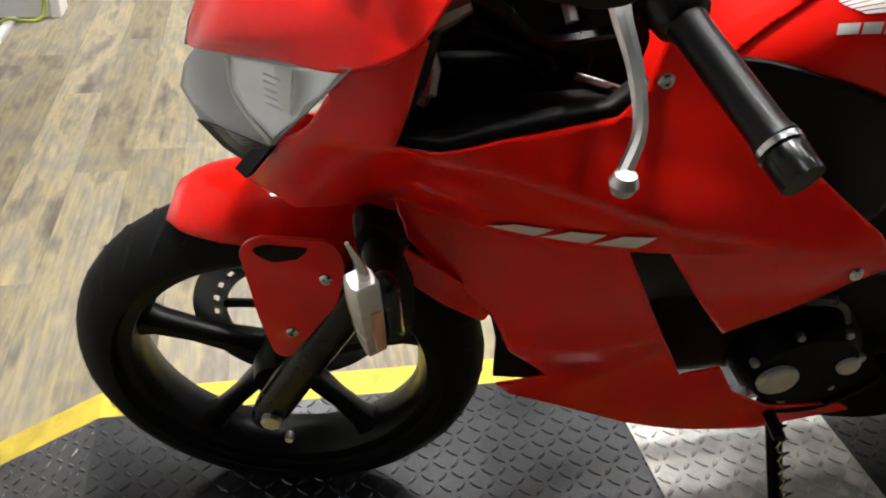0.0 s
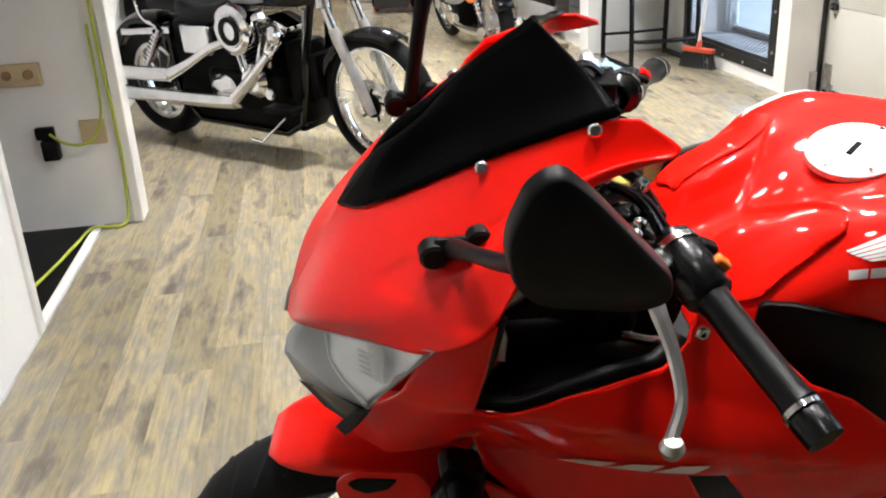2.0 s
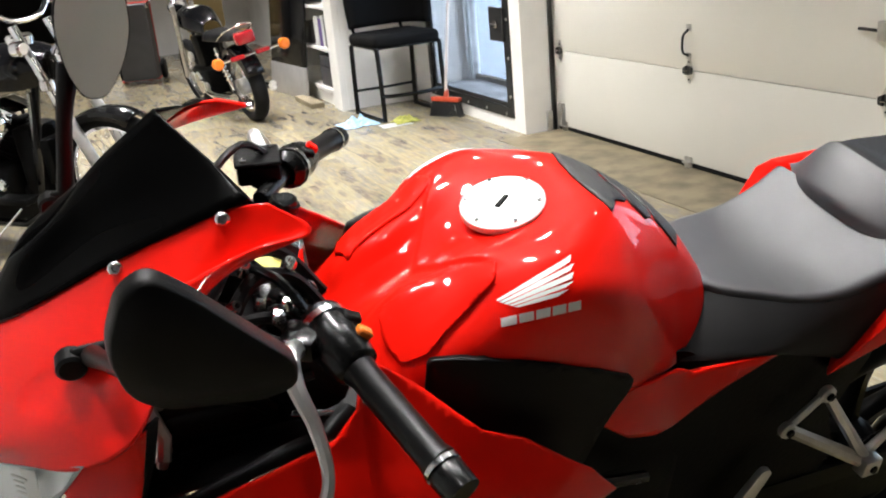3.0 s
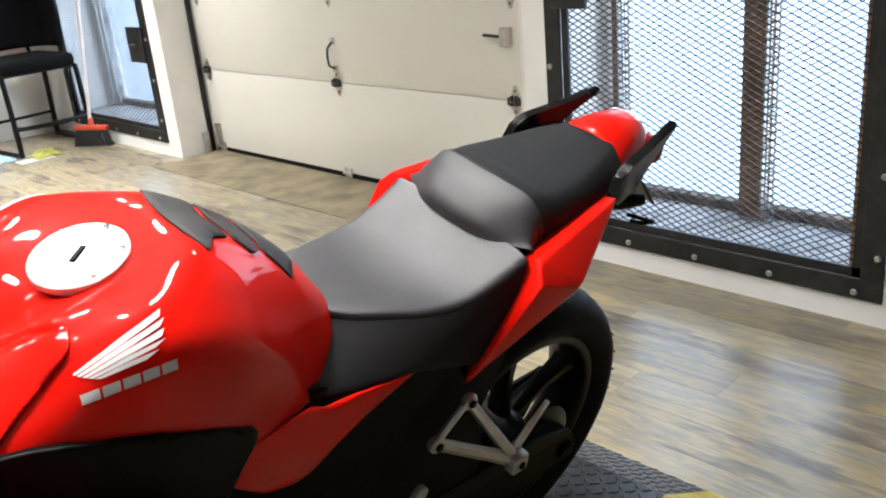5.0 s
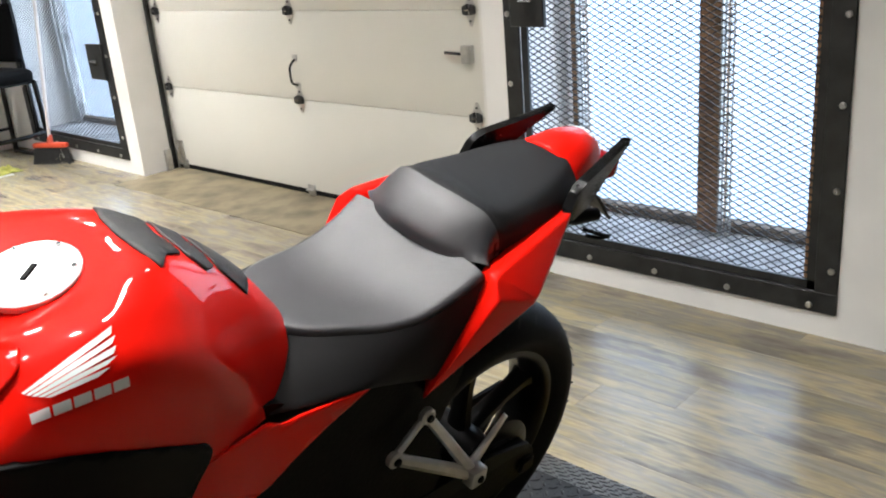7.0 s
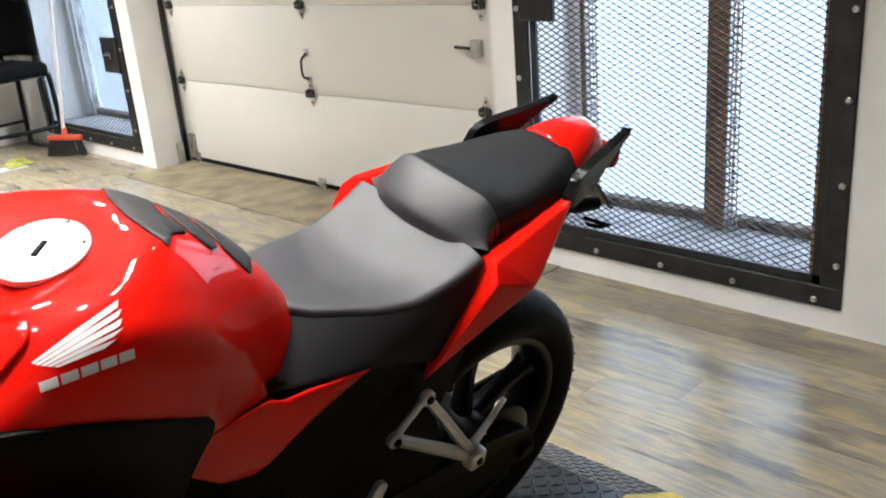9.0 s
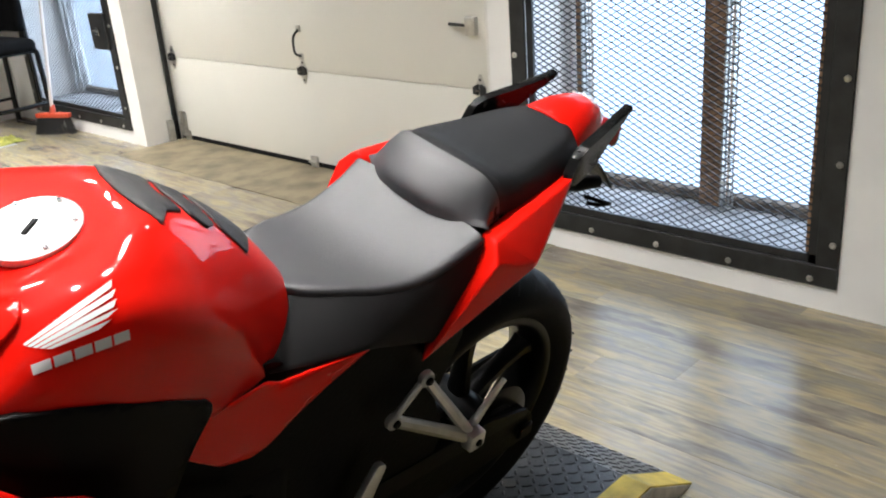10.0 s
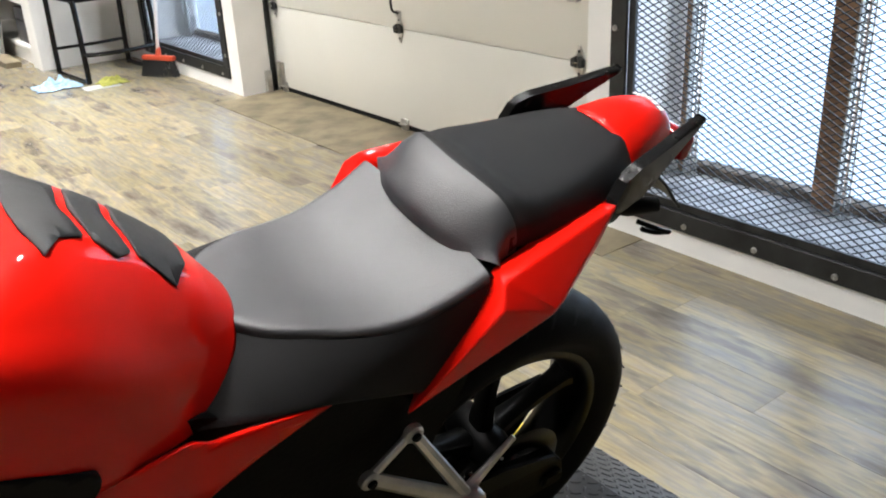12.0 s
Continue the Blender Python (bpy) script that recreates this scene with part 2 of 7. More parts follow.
def disc(c, r, h, axis="y", n=20, bevel=0.0):
    """A short cylinder centred at c, h thick."""
    b = min(bevel, h / 2.01)
    prof = [(0, -h / 2), (r - b, -h / 2), (r, -h / 2 + b), (r, h / 2 - b), (r - b, h / 2), (0, h / 2)] if b else [(0, -h / 2), (r, -h / 2), (r, h / 2), (0, h / 2)]
    return moved(lathe(prof, n, axis), Matrix.Translation(c))


def slab(outline, y0, y1, bevel=0.0):
    """A plate with an outline in x and z, between two y."""
    bm = bmesh.new()
    a = [bm.verts.new((x, y0, z)) for x, z in outline]
    b = [bm.verts.new((x, y1, z)) for x, z in outline]
    n = len(outline)
    bm.faces.new(a)
    bm.faces.new(b[::-1])
    for i in range(n):
        bm.faces.new([a[i], b[i], b[(i + 1) % n], a[(i + 1) % n]])
    if bevel:
        bmesh.ops.bevel(bm, geom=bm.edges[:], offset=bevel, segments=2, affect="EDGES", profile=0.5)
    return bm


def rounded(outline, r=0.01, n=3):
    """The outline with its corners rounded."""
    out, p = [], [Vector(q) for q in outline]
    for i, c in enumerate(p):
        a, b = p[i - 1] - c, p[(i + 1) % len(p)] - c
        d = min(r, a.length * 0.45, b.length * 0.45)
        s, e = c + a.normalized() * d, c + b.normalized() * d
        for k in range(n + 1):
            f = k / n
            out.append(((1 - f) ** 2 * s + 2 * f * (1 - f) * c + f * f * e)[:])
    return out


def clipped(poly, k, lim, sign):
    """The part of a convex polygon where sign * (coordinate k - lim) >= 0."""
    out = []
    for p, q in zip(poly, poly[1:] + poly[:1]):
        a, b = sign * (p[k] - lim), sign * (q[k] - lim)
        if a >= 0:
            out.append(p)
        if (a > 0 > b) or (a < 0 < b):
            f = a / (a - b)
            out.append((p[0] + (q[0] - p[0]) * f, p[1] + (q[1] - p[1]) * f))
    return out


def sheet(outline, depth, step=0.03, side=1):
    """A curved panel: an outline in (u, w), cut into a fine net and bent out to v = -side * depth(u, w)."""
    bm, seen = bmesh.new(), {}
    flat_ = [Vector((u, w, 0)) for u, w in outline]
    for tri in geometry.tessellate_polygon([flat_]):
        t = [tuple(flat_[i][:2]) for i in tri]
        lo, hi = [min(p[k] for p in t) for k in (0, 1)], [max(p[k] for p in t) for k in (0, 1)]
        for i in range(math.floor(lo[0] / step), math.floor(hi[0] / step) + 1):
            strip = clipped(clipped(t, 0, i * step, 1), 0, (i + 1) * step, -1)
            if len(strip) < 3:
                continue
            for j in range(math.floor(lo[1] / step), math.floor(hi[1] / step) + 1):
                cell = clipped(clipped(strip, 1, j * step, 1), 1, (j + 1) * step, -1)
                vs = []
                for u, w in cell:
                    key = (round(u, 5), round(w, 5))
                    if key not in seen:
                        seen[key] = bm.verts.new((u, -side * depth(u, w), w))
                    if seen[key] not in vs:
                        vs.append(seen[key])
                if len(vs) > 2 and not bm.faces.get(vs):
                    bm.faces.new(vs)
    return bm


def bent(points):
    """A smooth function v(u, w) through a few places (u, w, v): a thin plate's bend."""
    p = np.array(points, float)
    n = len(p)

    def kernel(d2):
        return np.where(d2 > 0, d2 * np.log(d2 + 1e-12), 0)

    a = np.zeros((n + 3, n + 3))
    a[:n, :n] = kernel(((p[:, None, :2] - p[None, :, :2]) ** 2).sum(-1)) + 2e-4 * np.eye(n)
    a[:n, n:], a[n:, :n] = np.c_[np.ones(n), p[:, :2]], np.c_[np.ones(n), p[:, :2]].T
    w = np.linalg.solve(a, np.r_[p[:, 2], 0, 0, 0])
    return lambda u, h: float(kernel((u - p[:, 0]) ** 2 + (h - p[:, 1]) ** 2) @ w[:n] + w[n] + w[n + 1] * u + w[n + 2] * h)


def screw(c, way, r=0.006, h=0.006):
    m = Matrix.Translation(c) @ Vector(way).to_track_quat("Z", "Y").to_matrix().to_4x4()
    return moved(lathe([(0, 0), (r, 0), (r, h * 0.6), (r * 0.7, h), (r * 0.4, h), (r * 0.35, h * 0.5), (0, h * 0.5)], 10, "z"), m)


# ---- the room ----
WX, DX = 3.19, 3.45  # inner face of the street wall, face of the roller door
WALL_TOP = CEILING


def setting(name, bm, mat, label, category, **more):
    return solo(name, bm, mat, label, category, kind="structure", **more)


floor = setting("floor", box(-3.0, 3.6, -3.6, 14.2, -0.12, -0.004), SILL, "wood-look vinyl plank floor with beige and grey streaks", "floor", smooth=0)
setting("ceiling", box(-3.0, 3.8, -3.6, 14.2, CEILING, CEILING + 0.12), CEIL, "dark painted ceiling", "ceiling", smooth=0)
setting("wall_south", box(-3.0, 3.8, -3.75, -3.6, -0.12, WALL_TOP), BACKWALL, "plain dim brown wall", "wall", smooth=0)
setting("wall_north", box(-3.0, 3.8, 14.2, 14.35, -0.12, WALL_TOP), WALL, "plain white painted wall at the far end", "wall", smooth=0)

# street wall: piers, sills and lintels round two barred windows and the roller door
RW0, RW1, LW0, LW1 = 1.02, 2.24, 5.63, 6.98
DY0, DY1 = 2.42, 5.42
DOOR0 = 2.66
street = bmesh.new()
for y0, y1, z0, z1 in ((-3.6, RW0, -0.1, WALL_TOP), (RW1, DY0, -0.1, WALL_TOP), (DY1, LW0, -0.1, WALL_TOP), (LW1, 14.2, -0.1, WALL_TOP), (RW0, RW1, -0.1, 0.14), (RW0, RW1, 2.2, WALL_TOP), (LW0, LW1, -0.1, 0.15), (LW0, LW1, 2.2, WALL_TOP), (DY0, DY1, 2.5, WALL_TOP)):
    box(WX, 3.62, y0, y1, z0, z1, street)
setting("wall_east", street, WALL, "white painted street wall with deep openings", "wall", smooth=0)

# side wall with an opening, and the short wall beyond it
side = joined(box(-0.94, -0.84, -3.6, 3.0, -0.1, WALL_TOP))
setting("wall_west", side, WALL, "white painted wall beside an opening", "wall", smooth=0)
setting("trim_1", soft_box(-0.955, -0.825, 2.985, 3.03, 0, 2.3, 0.004, 1), TRIM, "white trim on the edge of the opening", "trim", smooth=0)
setting("wall_alcove", joined(box(-2.4, -0.70, 4.12, 4.24, -0.1, WALL_TOP), box(-2.5, -2.4, 2.0, 4.24, -0.1, WALL_TOP)), WALL, "off-white wall with sockets inside the opening", "wall", smooth=0)
setting("trim_2", soft_box(-0.70, -0.655, 4.105, 4.255, 0, WALL_TOP - 0.002, 0.004, 1), TRIM, "white trim on the end of the short wall", "trim", smooth=0)
setting("threshold", soft_box(-0.872, -0.835, 3.03, 4.10, -0.004, 0.012, 0.004, 2), TRIM, "white metal threshold strip across the opening", "threshold")
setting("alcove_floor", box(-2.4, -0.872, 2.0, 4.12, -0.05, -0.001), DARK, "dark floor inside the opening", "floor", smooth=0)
setting("wall_far_west", box(-1.25, -1.15, 4.24, 14.2, -0.1, WALL_TOP), WALL, "white painted wall behind the parked cruiser", "wall", smooth=0)


def lattice(x, y0, y1, z0, z1, across=0.047, up=0.024, thick=0.0030):
    """Expanded metal: two sets of slanting strands in a plane of constant x."""
    bm = bmesh.new()
    slope = up / across
    for sign in (1, -1):
        c = -(y1 - y0) * slope if sign > 0 else 0.0
        while c < (z1 - z0) + ((y1 - y0) * slope if sign < 0 else 0.0):
            # height above z0 at distance s from y0: c + sign * slope * s
            lo, hi = sorted(((0 - c) / (sign * slope), ((z1 - z0) - c) / (sign * slope)))
            a, b = max(0.0, lo), min(y1 - y0, hi)
            if b - a > 0.01:
                za, zb = z0 + c + sign * slope * a, z0 + c + sign * slope * b
                h = thick * 0.62
                d = 0.002 * sign
                v = [bm.verts.new((x + q + d, y0 + s, zz + k * h)) for s, zz in ((a, za), (b, zb)) for q, k in ((-0.002, -1), (0.002, -1), (0.002, 1), (-0.002, 1))]
                for f in ((0, 1, 2, 3), (7, 6, 5, 4), (0, 4, 5, 1), (1, 5, 6, 2), (2, 6, 7, 3), (3, 7, 4, 0)):
                    bm.faces.new([v[i] for i in f])
            c += up
    return bm


def barred_window(name, y0, y1, z0, z1, posts, label, wood):
    """A deep window behind a bolted steel surround with expanded metal."""
    w = thing(name, label, "window", kind="structure")
    g, e = 0.072, 0.012
    for n, (a, b, c, d) in {"frame_bottom": (y0, y1, z0, z0 + g), "frame_top": (y0, y1, z1 - g, z1), "frame_side": (y0, y0 + g, z0 + g, z1 - g), "frame_edge": (y1 - g, y1, z0 + g, z1 - g)}.items():
        part("window_frame", soft_box(WX - e, WX, a, b, c, d, 0.002, 1), IRON, w, "bolted flat black steel surround", smooth=0)
        k = 5 if b - a > d - c else 8
        for i in range(k):
            f = (i + 0.3) / (k - 0.4)
            yy, zz = (a + (b - a) * f, (c + d) / 2 - 0.012) if b - a > d - c else ((a + b) / 2 + (0.015 if a > (y0 + y1) / 2 else -0.015), c + (d - c) * f)
            part("bolt", screw((WX - e, yy, zz), (-1, 0, 0), 0.011, 0.008), ALLOY, w)
    # inner angle that holds the mesh
    t = 0.03
    for a, b, c, d in ((y0 + g, y1 - g, z0 + g, z0 + g + t), (y0 + g, y1 - g, z1 - g - t, z1 - g), (y0 + g, y0 + g + t, z0 + g, z1 - g), (y1 - g - t, y1 - g, z0 + g, z1 - g)):
        part("mesh_angle", box(WX + 0.001, WX + 0.012, a, b, c, d), IRON, w, smooth=0)
    part("mesh_panel", lattice(WX + 0.018, y0 + g, y1 - g, z0 + g, z1 - g), MESH, w, "dark expanded steel mesh", smooth=0)
    # the window itself, far back in the wall
    part("window_sill", soft_box(WX + 0.03, 3.70, y0 + g + 0.002, y1 - g - 0.002, z0 + 0.02, z0 + 0.088, 0.006, 1), SILL, w, "dusty grey window sill", smooth=0)
    for p, wd in posts:
        part("post", soft_box(3.50, 3.56, p, p + wd, z0 + 0.088, z1, 0.004, 1), RUST if wood else SILL, w, "weathered brown wooden post" if wood else "grimy window post", smooth=0)
        part("steel_angle", joined(box(3.46, 3.50, p - 0.012, p - 0.006, z0 + 0.088, z1), *[box(3.484, 3.492, p - 0.048 + 0.016 * k, p - 0.042 + 0.016 * k, z0 + 0.088, z1) for k in range(3)], *[box(3.486, 3.49, p - 0.048, p - 0.012, z, z + 0.007) for z in np.arange(z0 + 0.10, z1, 0.03)]), ALLOY, w, "perforated grey steel angle", smooth=0)
    part("bottom_rail", soft_box(3.53, 3.582, y0 + g + 0.003, y1 - g - 0.003, z0 + 0.088, z0 + 0.128, 0.006, 1), DIRT, w, "grimy brown bottom rail of the window", smooth=0)
    if wood:
        part("side_board", soft_box(WX + 0.022, WX + 0.075, y0 + g + 0.001, y0 + g + 0.050, z0 + 0.09, z1, 0.003, 1), RUST, w, "weathered brown board", smooth=0)
    part("pane", box(3.585, 3.591, y0 + g, y1 - g, z0 + 0.088, z1), PANE, w, smooth=0).visible_shadow = False
    return w


barred_window("window_1", 0.988, 2.30, 0.086, 2.25, ((1.55, 0.10), (2.17, 0.05)), "deep street window behind black bolted steel mesh", True)
barred_window("window_2", 5.57, 7.05, 0.09, 2.25, ((6.90, 0.07),), "street window with black steel mesh surround", False)

setting("backdrop", box(6.0, 6.1, -4.0, 22.0, -1.5, 5.0), OUTSIDE, "bright hazy daylight outside", "backdrop", smooth=0)

for ly, lz, lw in ((5.715, 0.73, 0.20), (2.17, 1.10, 0.16)):
    lk = thing("mesh_lock", "black steel lock box with a bright latch on the window frame", "lock")
    part("plate", soft_box(WX - 0.035, WX - 0.013, ly - lw / 2, ly + lw / 2, lz - 0.11, lz + 0.12, 0.004, 1), IRON, lk)
    part("latch", joined(tube([(WX - 0.045, ly - 0.05, lz + 0.01), (WX - 0.045, ly + 0.05, lz + 0.01)], 0.008, 8), soft_box(WX - 0.046, WX - 0.036, ly - 0.03, ly + 0.03, lz - 0.02, lz + 0.03, 0.003, 1)), STEEL, lk, "bright steel latch")

# roller door: sections, hinges, track
door = thing("door_1", "closed cream sectional roller door with steel hinges", "door", kind="structure")
SECTIONS = (0.03, 0.545, 1.02, 1.50, 1.98, 2.46)
for a, b in zip(SECTIONS, SECTIONS[1:]):
    part("door_panel", soft_box(DX, DX + 0.045, DOOR0 - 0.03, DY1 + 0.05, a + 0.0015, b - 0.0015, 0.004, 2), DOOR, door)
part("bottom_seal", tube([(DX + 0.02, DY0, 0.016), (DX + 0.02, DY1, 0.016)], 0.018, 8), RUBBER, door, "black rubber bottom seal")


def hinge(y, z):
    h = part("hinge", slab([(-0.03, 0.012), (-0.006, 0.07), (0.006, 0.07), (0.03, 0.012), (0.03, -0.012), (0.006, -0.07), (-0.006, -0.07), (-0.03, -0.012)], -0.004, 0.0), ALLOY, door, "galvanised steel hinge", smooth=0)
    h.matrix_local = Matrix.Translation((DX - 0.001, y, z)) @ pose(0, 0, 0, 0, 0, -90)
    for s in (-1, 1):
        part("leaf", slab([(s * 0.034, 0.016), (s * 0.008, 0.028), (s * 0.008, -0.022), (s * 0.034, -0.016)], -0.022, -0.005, 0.002), IRON, h, "dark folded hinge leaf", smooth=0)
    part("knuckle", tube([(-0.014, -0.024, 0.002), (0.014, -0.024, 0.002)], 0.006, 8), CHROME, h)
    for s in (-0.048, 0.046):
        part("rivet", screw((0, -0.004, s), (0, -1, 0), 0.006, 0.004), IRON, h)


for zz in SECTIONS[1:-1]:
    for yy in (DOOR0 + 0.045, 3.99, DY1 - 0.07):
        hinge(yy, zz)
handle = part("lift_handle", tube([(DX - 0.005, 3.995, 0.625), (DX - 0.04, 3.995, 0.645), (DX - 0.046, 3.995, 0.69), (DX - 0.04, 3.995, 0.735), (DX - 0.005, 3.995, 0.765)], 0.0065, 8, 16), IRON, door, "black steel lift handle")
part("handle_foot", soft_box(DX - 0.006, DX, 3.975, 4.015, 0.755, 0.79, 0.002, 1), ALLOY, handle)
part("handle_foot", soft_box(DX - 0.006, DX, 3.975, 4.015, 0.605, 0.64, 0.002, 1), ALLOY, handle)
lock = part("slide_lock", soft_box(DX - 0.03, DX, 2.70, 2.76, 0.79, 0.87, 0.004, 1), ALLOY, door, "galvanised slide lock")
part("lock_bar", tube([(DX - 0.02, 2.74, 0.83), (DX - 0.02, 2.86, 0.835)], 0.007, 8), IRON, lock)
for yy in (3.99, DY1 - 0.1):
    part("foot_bracket", joined(soft_box(DX - 0.012, DX - 0.001, yy - 0.03, yy + 0.03, 0.0, 0.065, 0.002, 1), soft_box(DX - 0.03, DX - 0.012, yy - 0.03, yy + 0.03, 0.03, 0.04, 0.002, 1)), ALLOY, door)
part("corner_bracket", joined(soft_box(DX - 0.03, DX - 0.004, DY1 - 0.06, DY1 - 0.045, 0.03, 0.19, 0.003, 1), soft_box(DX - 0.008, DX - 0.001, DY1 - 0.1, DY1 - 0.02, 0.03, 0.19, 0.002, 1)), ALLOY, door)
part("jamb_board", soft_box(DX - 0.02, DX + 0.04, DY0 - 0.02, DOOR0 - 0.012, 0.0, 2.5, 0.004, 1), TRIM, door, "white jamb board", smooth=0)
part("track", joined(soft_box(DX - 0.052, DX - 0.044, DY1 - 0.02, DY1 - 0.002, 0.0, 2.5, 0.003, 1), soft_box(DX - 0.044, DX - 0.012, DY1 - 0.008, DY1 - 0.002, 0.0, 2.5, 0.002, 1)), IRON, door, "dark steel door track")
part("track_bracket", soft_box(DX - 0.10, DX - 0.06, DY1 - 0.035, DY1 - 0.003, 0.0, 0.14, 0.003, 1), ALLOY, door)
setting("door_apron", box(2.965, 3.50, DY0 - 0.3, 5.40, -0.01, 0.003), CONCRETE, "worn brown strip of floor along the roller door", "threshold", smooth=0)

# ceiling lamps, the added fill at (0.35, 0.25) among them
for lx, ly in LAMPS + FAR_LAMPS:
    lp = thing("ceiling_lamp", "round white ceiling lamp, lit", "ceiling lamp", group="ceiling lamps")
    part("housing", disc((lx, ly, CEILING - 0.02), 0.11, 0.038, "z", 28, 0.006), TRIM, lp)
    part("diffuser", disc((lx, ly, CEILING - 0.041), 0.085, 0.004, "z", 28), LAMPGLOW, lp)


# ---- the stand under the motorcycle ----
PH = 0.0985
PY0, PY1 = 0.905, 1.475
stand = thing("display_stand", "low black tread-plate stand with yellow edges and ramped ends", "stand")
CREASES = (-0.33, -0.13, 1.92, 2.11)
prof = [(CREASES[0], 0.0), (CREASES[1], PH), (CREASES[2], PH), (CREASES[3], 0.0)]


def band(y0, y1, lift=0.0, under=True):
    pts = [(x, z + lift) for x, z in prof]
    return slab(pts + ([] if under else []), y0, y1)


part("deck", band(PY0 + 0.072, PY1 - 0.072), PLATE, stand, "black tread plate", smooth=0)
for y0, y1 in ((PY0, PY0 + 0.0715), (PY1 - 0.0715, PY1)):
    part("edge_band", band(y0, y1), YELLOW, stand, "worn yellow painted edge", smooth=0)
    yo = y0 - 0.003 if y0 < 1 else y1 + 0.003
    part("edge_face", slab([(CREASES[0] + 0.01, 0), (CREASES[1], PH - 0.004), (CREASES[2], PH - 0.004), (CREASES[3] - 0.01, 0)], min(yo, y0 if y0 < 1 else y1), max(yo, y0 if y0 < 1 else y1)), BRIGHTPLATE, stand, "bare metal side of the stand", smooth=0)


def lug(bm, c, ang, m):
    """One raised lozenge of a tread plate."""
    ca, sa = math.cos(ang), math.sin(ang)
    base, top = [], []
    for a, b in ((-0.0130, 0), (-0.005, 0.0034), (0.005, 0.0034), (0.0130, 0), (0.005, -0.0034), (-0.005, -0.0034)):
        base.append(bm.verts.new(m @ Vector((c[0] + a * ca - b * sa, c[1] + a * sa + b * ca, 0))))
        a, b = a * 0.72, b * 0.45
        top.append(bm.verts.new(m @ Vector((c[0] + a * ca - b * sa, c[1] + a * sa + b * ca, 0.0024))))
    bm.faces.new(top)
    for i in range(6):
        bm.faces.new([base[i], base[(i + 1) % 6], top[(i + 1) % 6], top[i]])


def lugs(x0, x1, y0, y1, m, pitch=0.0255):
    bm = bmesh.new()
    nx, ny = int((x1 - x0) / pitch), int((y1 - y0) / pitch)
    for i in range(nx):
        for j in range(ny):
            lug(bm, (x0 + (i + 0.5) * (x1 - x0) / nx, y0 + (j + 0.5) * (y1 - y0) / ny), radians(45 if (i + j) % 2 else -45), m)
    return bm


ramp_len = math.hypot(CREASES[3] - CREASES[2], PH)
slope_back = Matrix.Translation((CREASES[2], 0, PH)) @ pose(0, 0, 0, 0, math.degrees(math.atan2(PH, CREASES[3] - CREASES[2])), 0)
slope_front = Matrix.Translation((CREASES[1], 0, PH)) @ pose(0, 0, 0, 0, -math.degrees(math.atan2(PH, CREASES[1] - CREASES[0])), 0)
flat = Matrix.Translation((0, 0, PH))
for nm, y0, y1, mat in (("deck_tread", PY0 + 0.072, PY1 - 0.072, PLATE),):
    tagged(part(nm, joined(lugs(CREASES[1], CREASES[2], y0, y1, flat), lugs(0.0, ramp_len, y0, y1, slope_back), lugs(-ramp_len, 0.0, y0, y1, slope_front)), mat, stand, smooth=0), kind="stuff")
up_face = Matrix.Translation((0, PY0 - 0.003, 0)) @ pose(0, 0, 0, 90, 0, 0)
tagged(part("face_tread", lugs(CREASES[1], CREASES[2], 0.012, PH - 0.004, up_face), BRIGHTPLATE, stand, smooth=0), kind="stuff")
# patch of plate with the overhead lamp's white glare put into its colour
part("glare_patch", box(0.80, 1.17, 0.99, 1.29, PH + 0.0005, PH + 0.003), BRIGHTPLATE, stand, "patch of tread plate coloured bright for the lamp's glare", smooth=0)
tagged(part("glare_tread", lugs(0.80, 1.17, 0.99, 1.29, Matrix.Translation((0, 0, PH + 0.003))), BRIGHTPLATE, stand, smooth=0), kind="stuff")


# ---- the red motorcycle: u to the rear, v to its right, w up, from the front tyre's foot ----
BIKE = Matrix.Translation((0.2024, 1.266, PH + 0.002)) @ pose(0, 0, 0, 0, 0, -1.48) @ pose(0, 0, 0, 16.67, 0, 0)
moto = thing("sport_motorcycle", "red fully faired sport motorcycle leaning on its side stand", "motorcycle", m=BIKE)
RAKE = radians(25)
STEER_AXIS = Vector((math.sin(RAKE), 0, math.cos(RAKE)))
FOOT = Vector((0.035, 0, 0.293))
STEER = Matrix.Translation(FOOT) @ Matrix.Rotation(radians(-10.0), 4, STEER_AXIS) @ Matrix.Translation(-FOOT)


def tyre(R, w, rim):
    """A tyre's section turned round: crown, shoulders, walls, bead."""
    h = w / 2
    return lathe([(R, 0), (R - 0.003, h * 0.3), (R - 0.011, h * 0.58), (R - 0.026, h * 0.84), (R - 0.045, h), (R - 0.06, h * 0.99), (rim + 0.012, h * 0.8), (rim, h * 0.66), (rim, -h * 0.66), (rim + 0.012, -h * 0.8), (R - 0.06, -h * 0.99), (R - 0.045, -h), (R - 0.026, -h * 0.84), (R - 0.011, -h * 0.58), (R - 0.003, -h * 0.3)], 72)


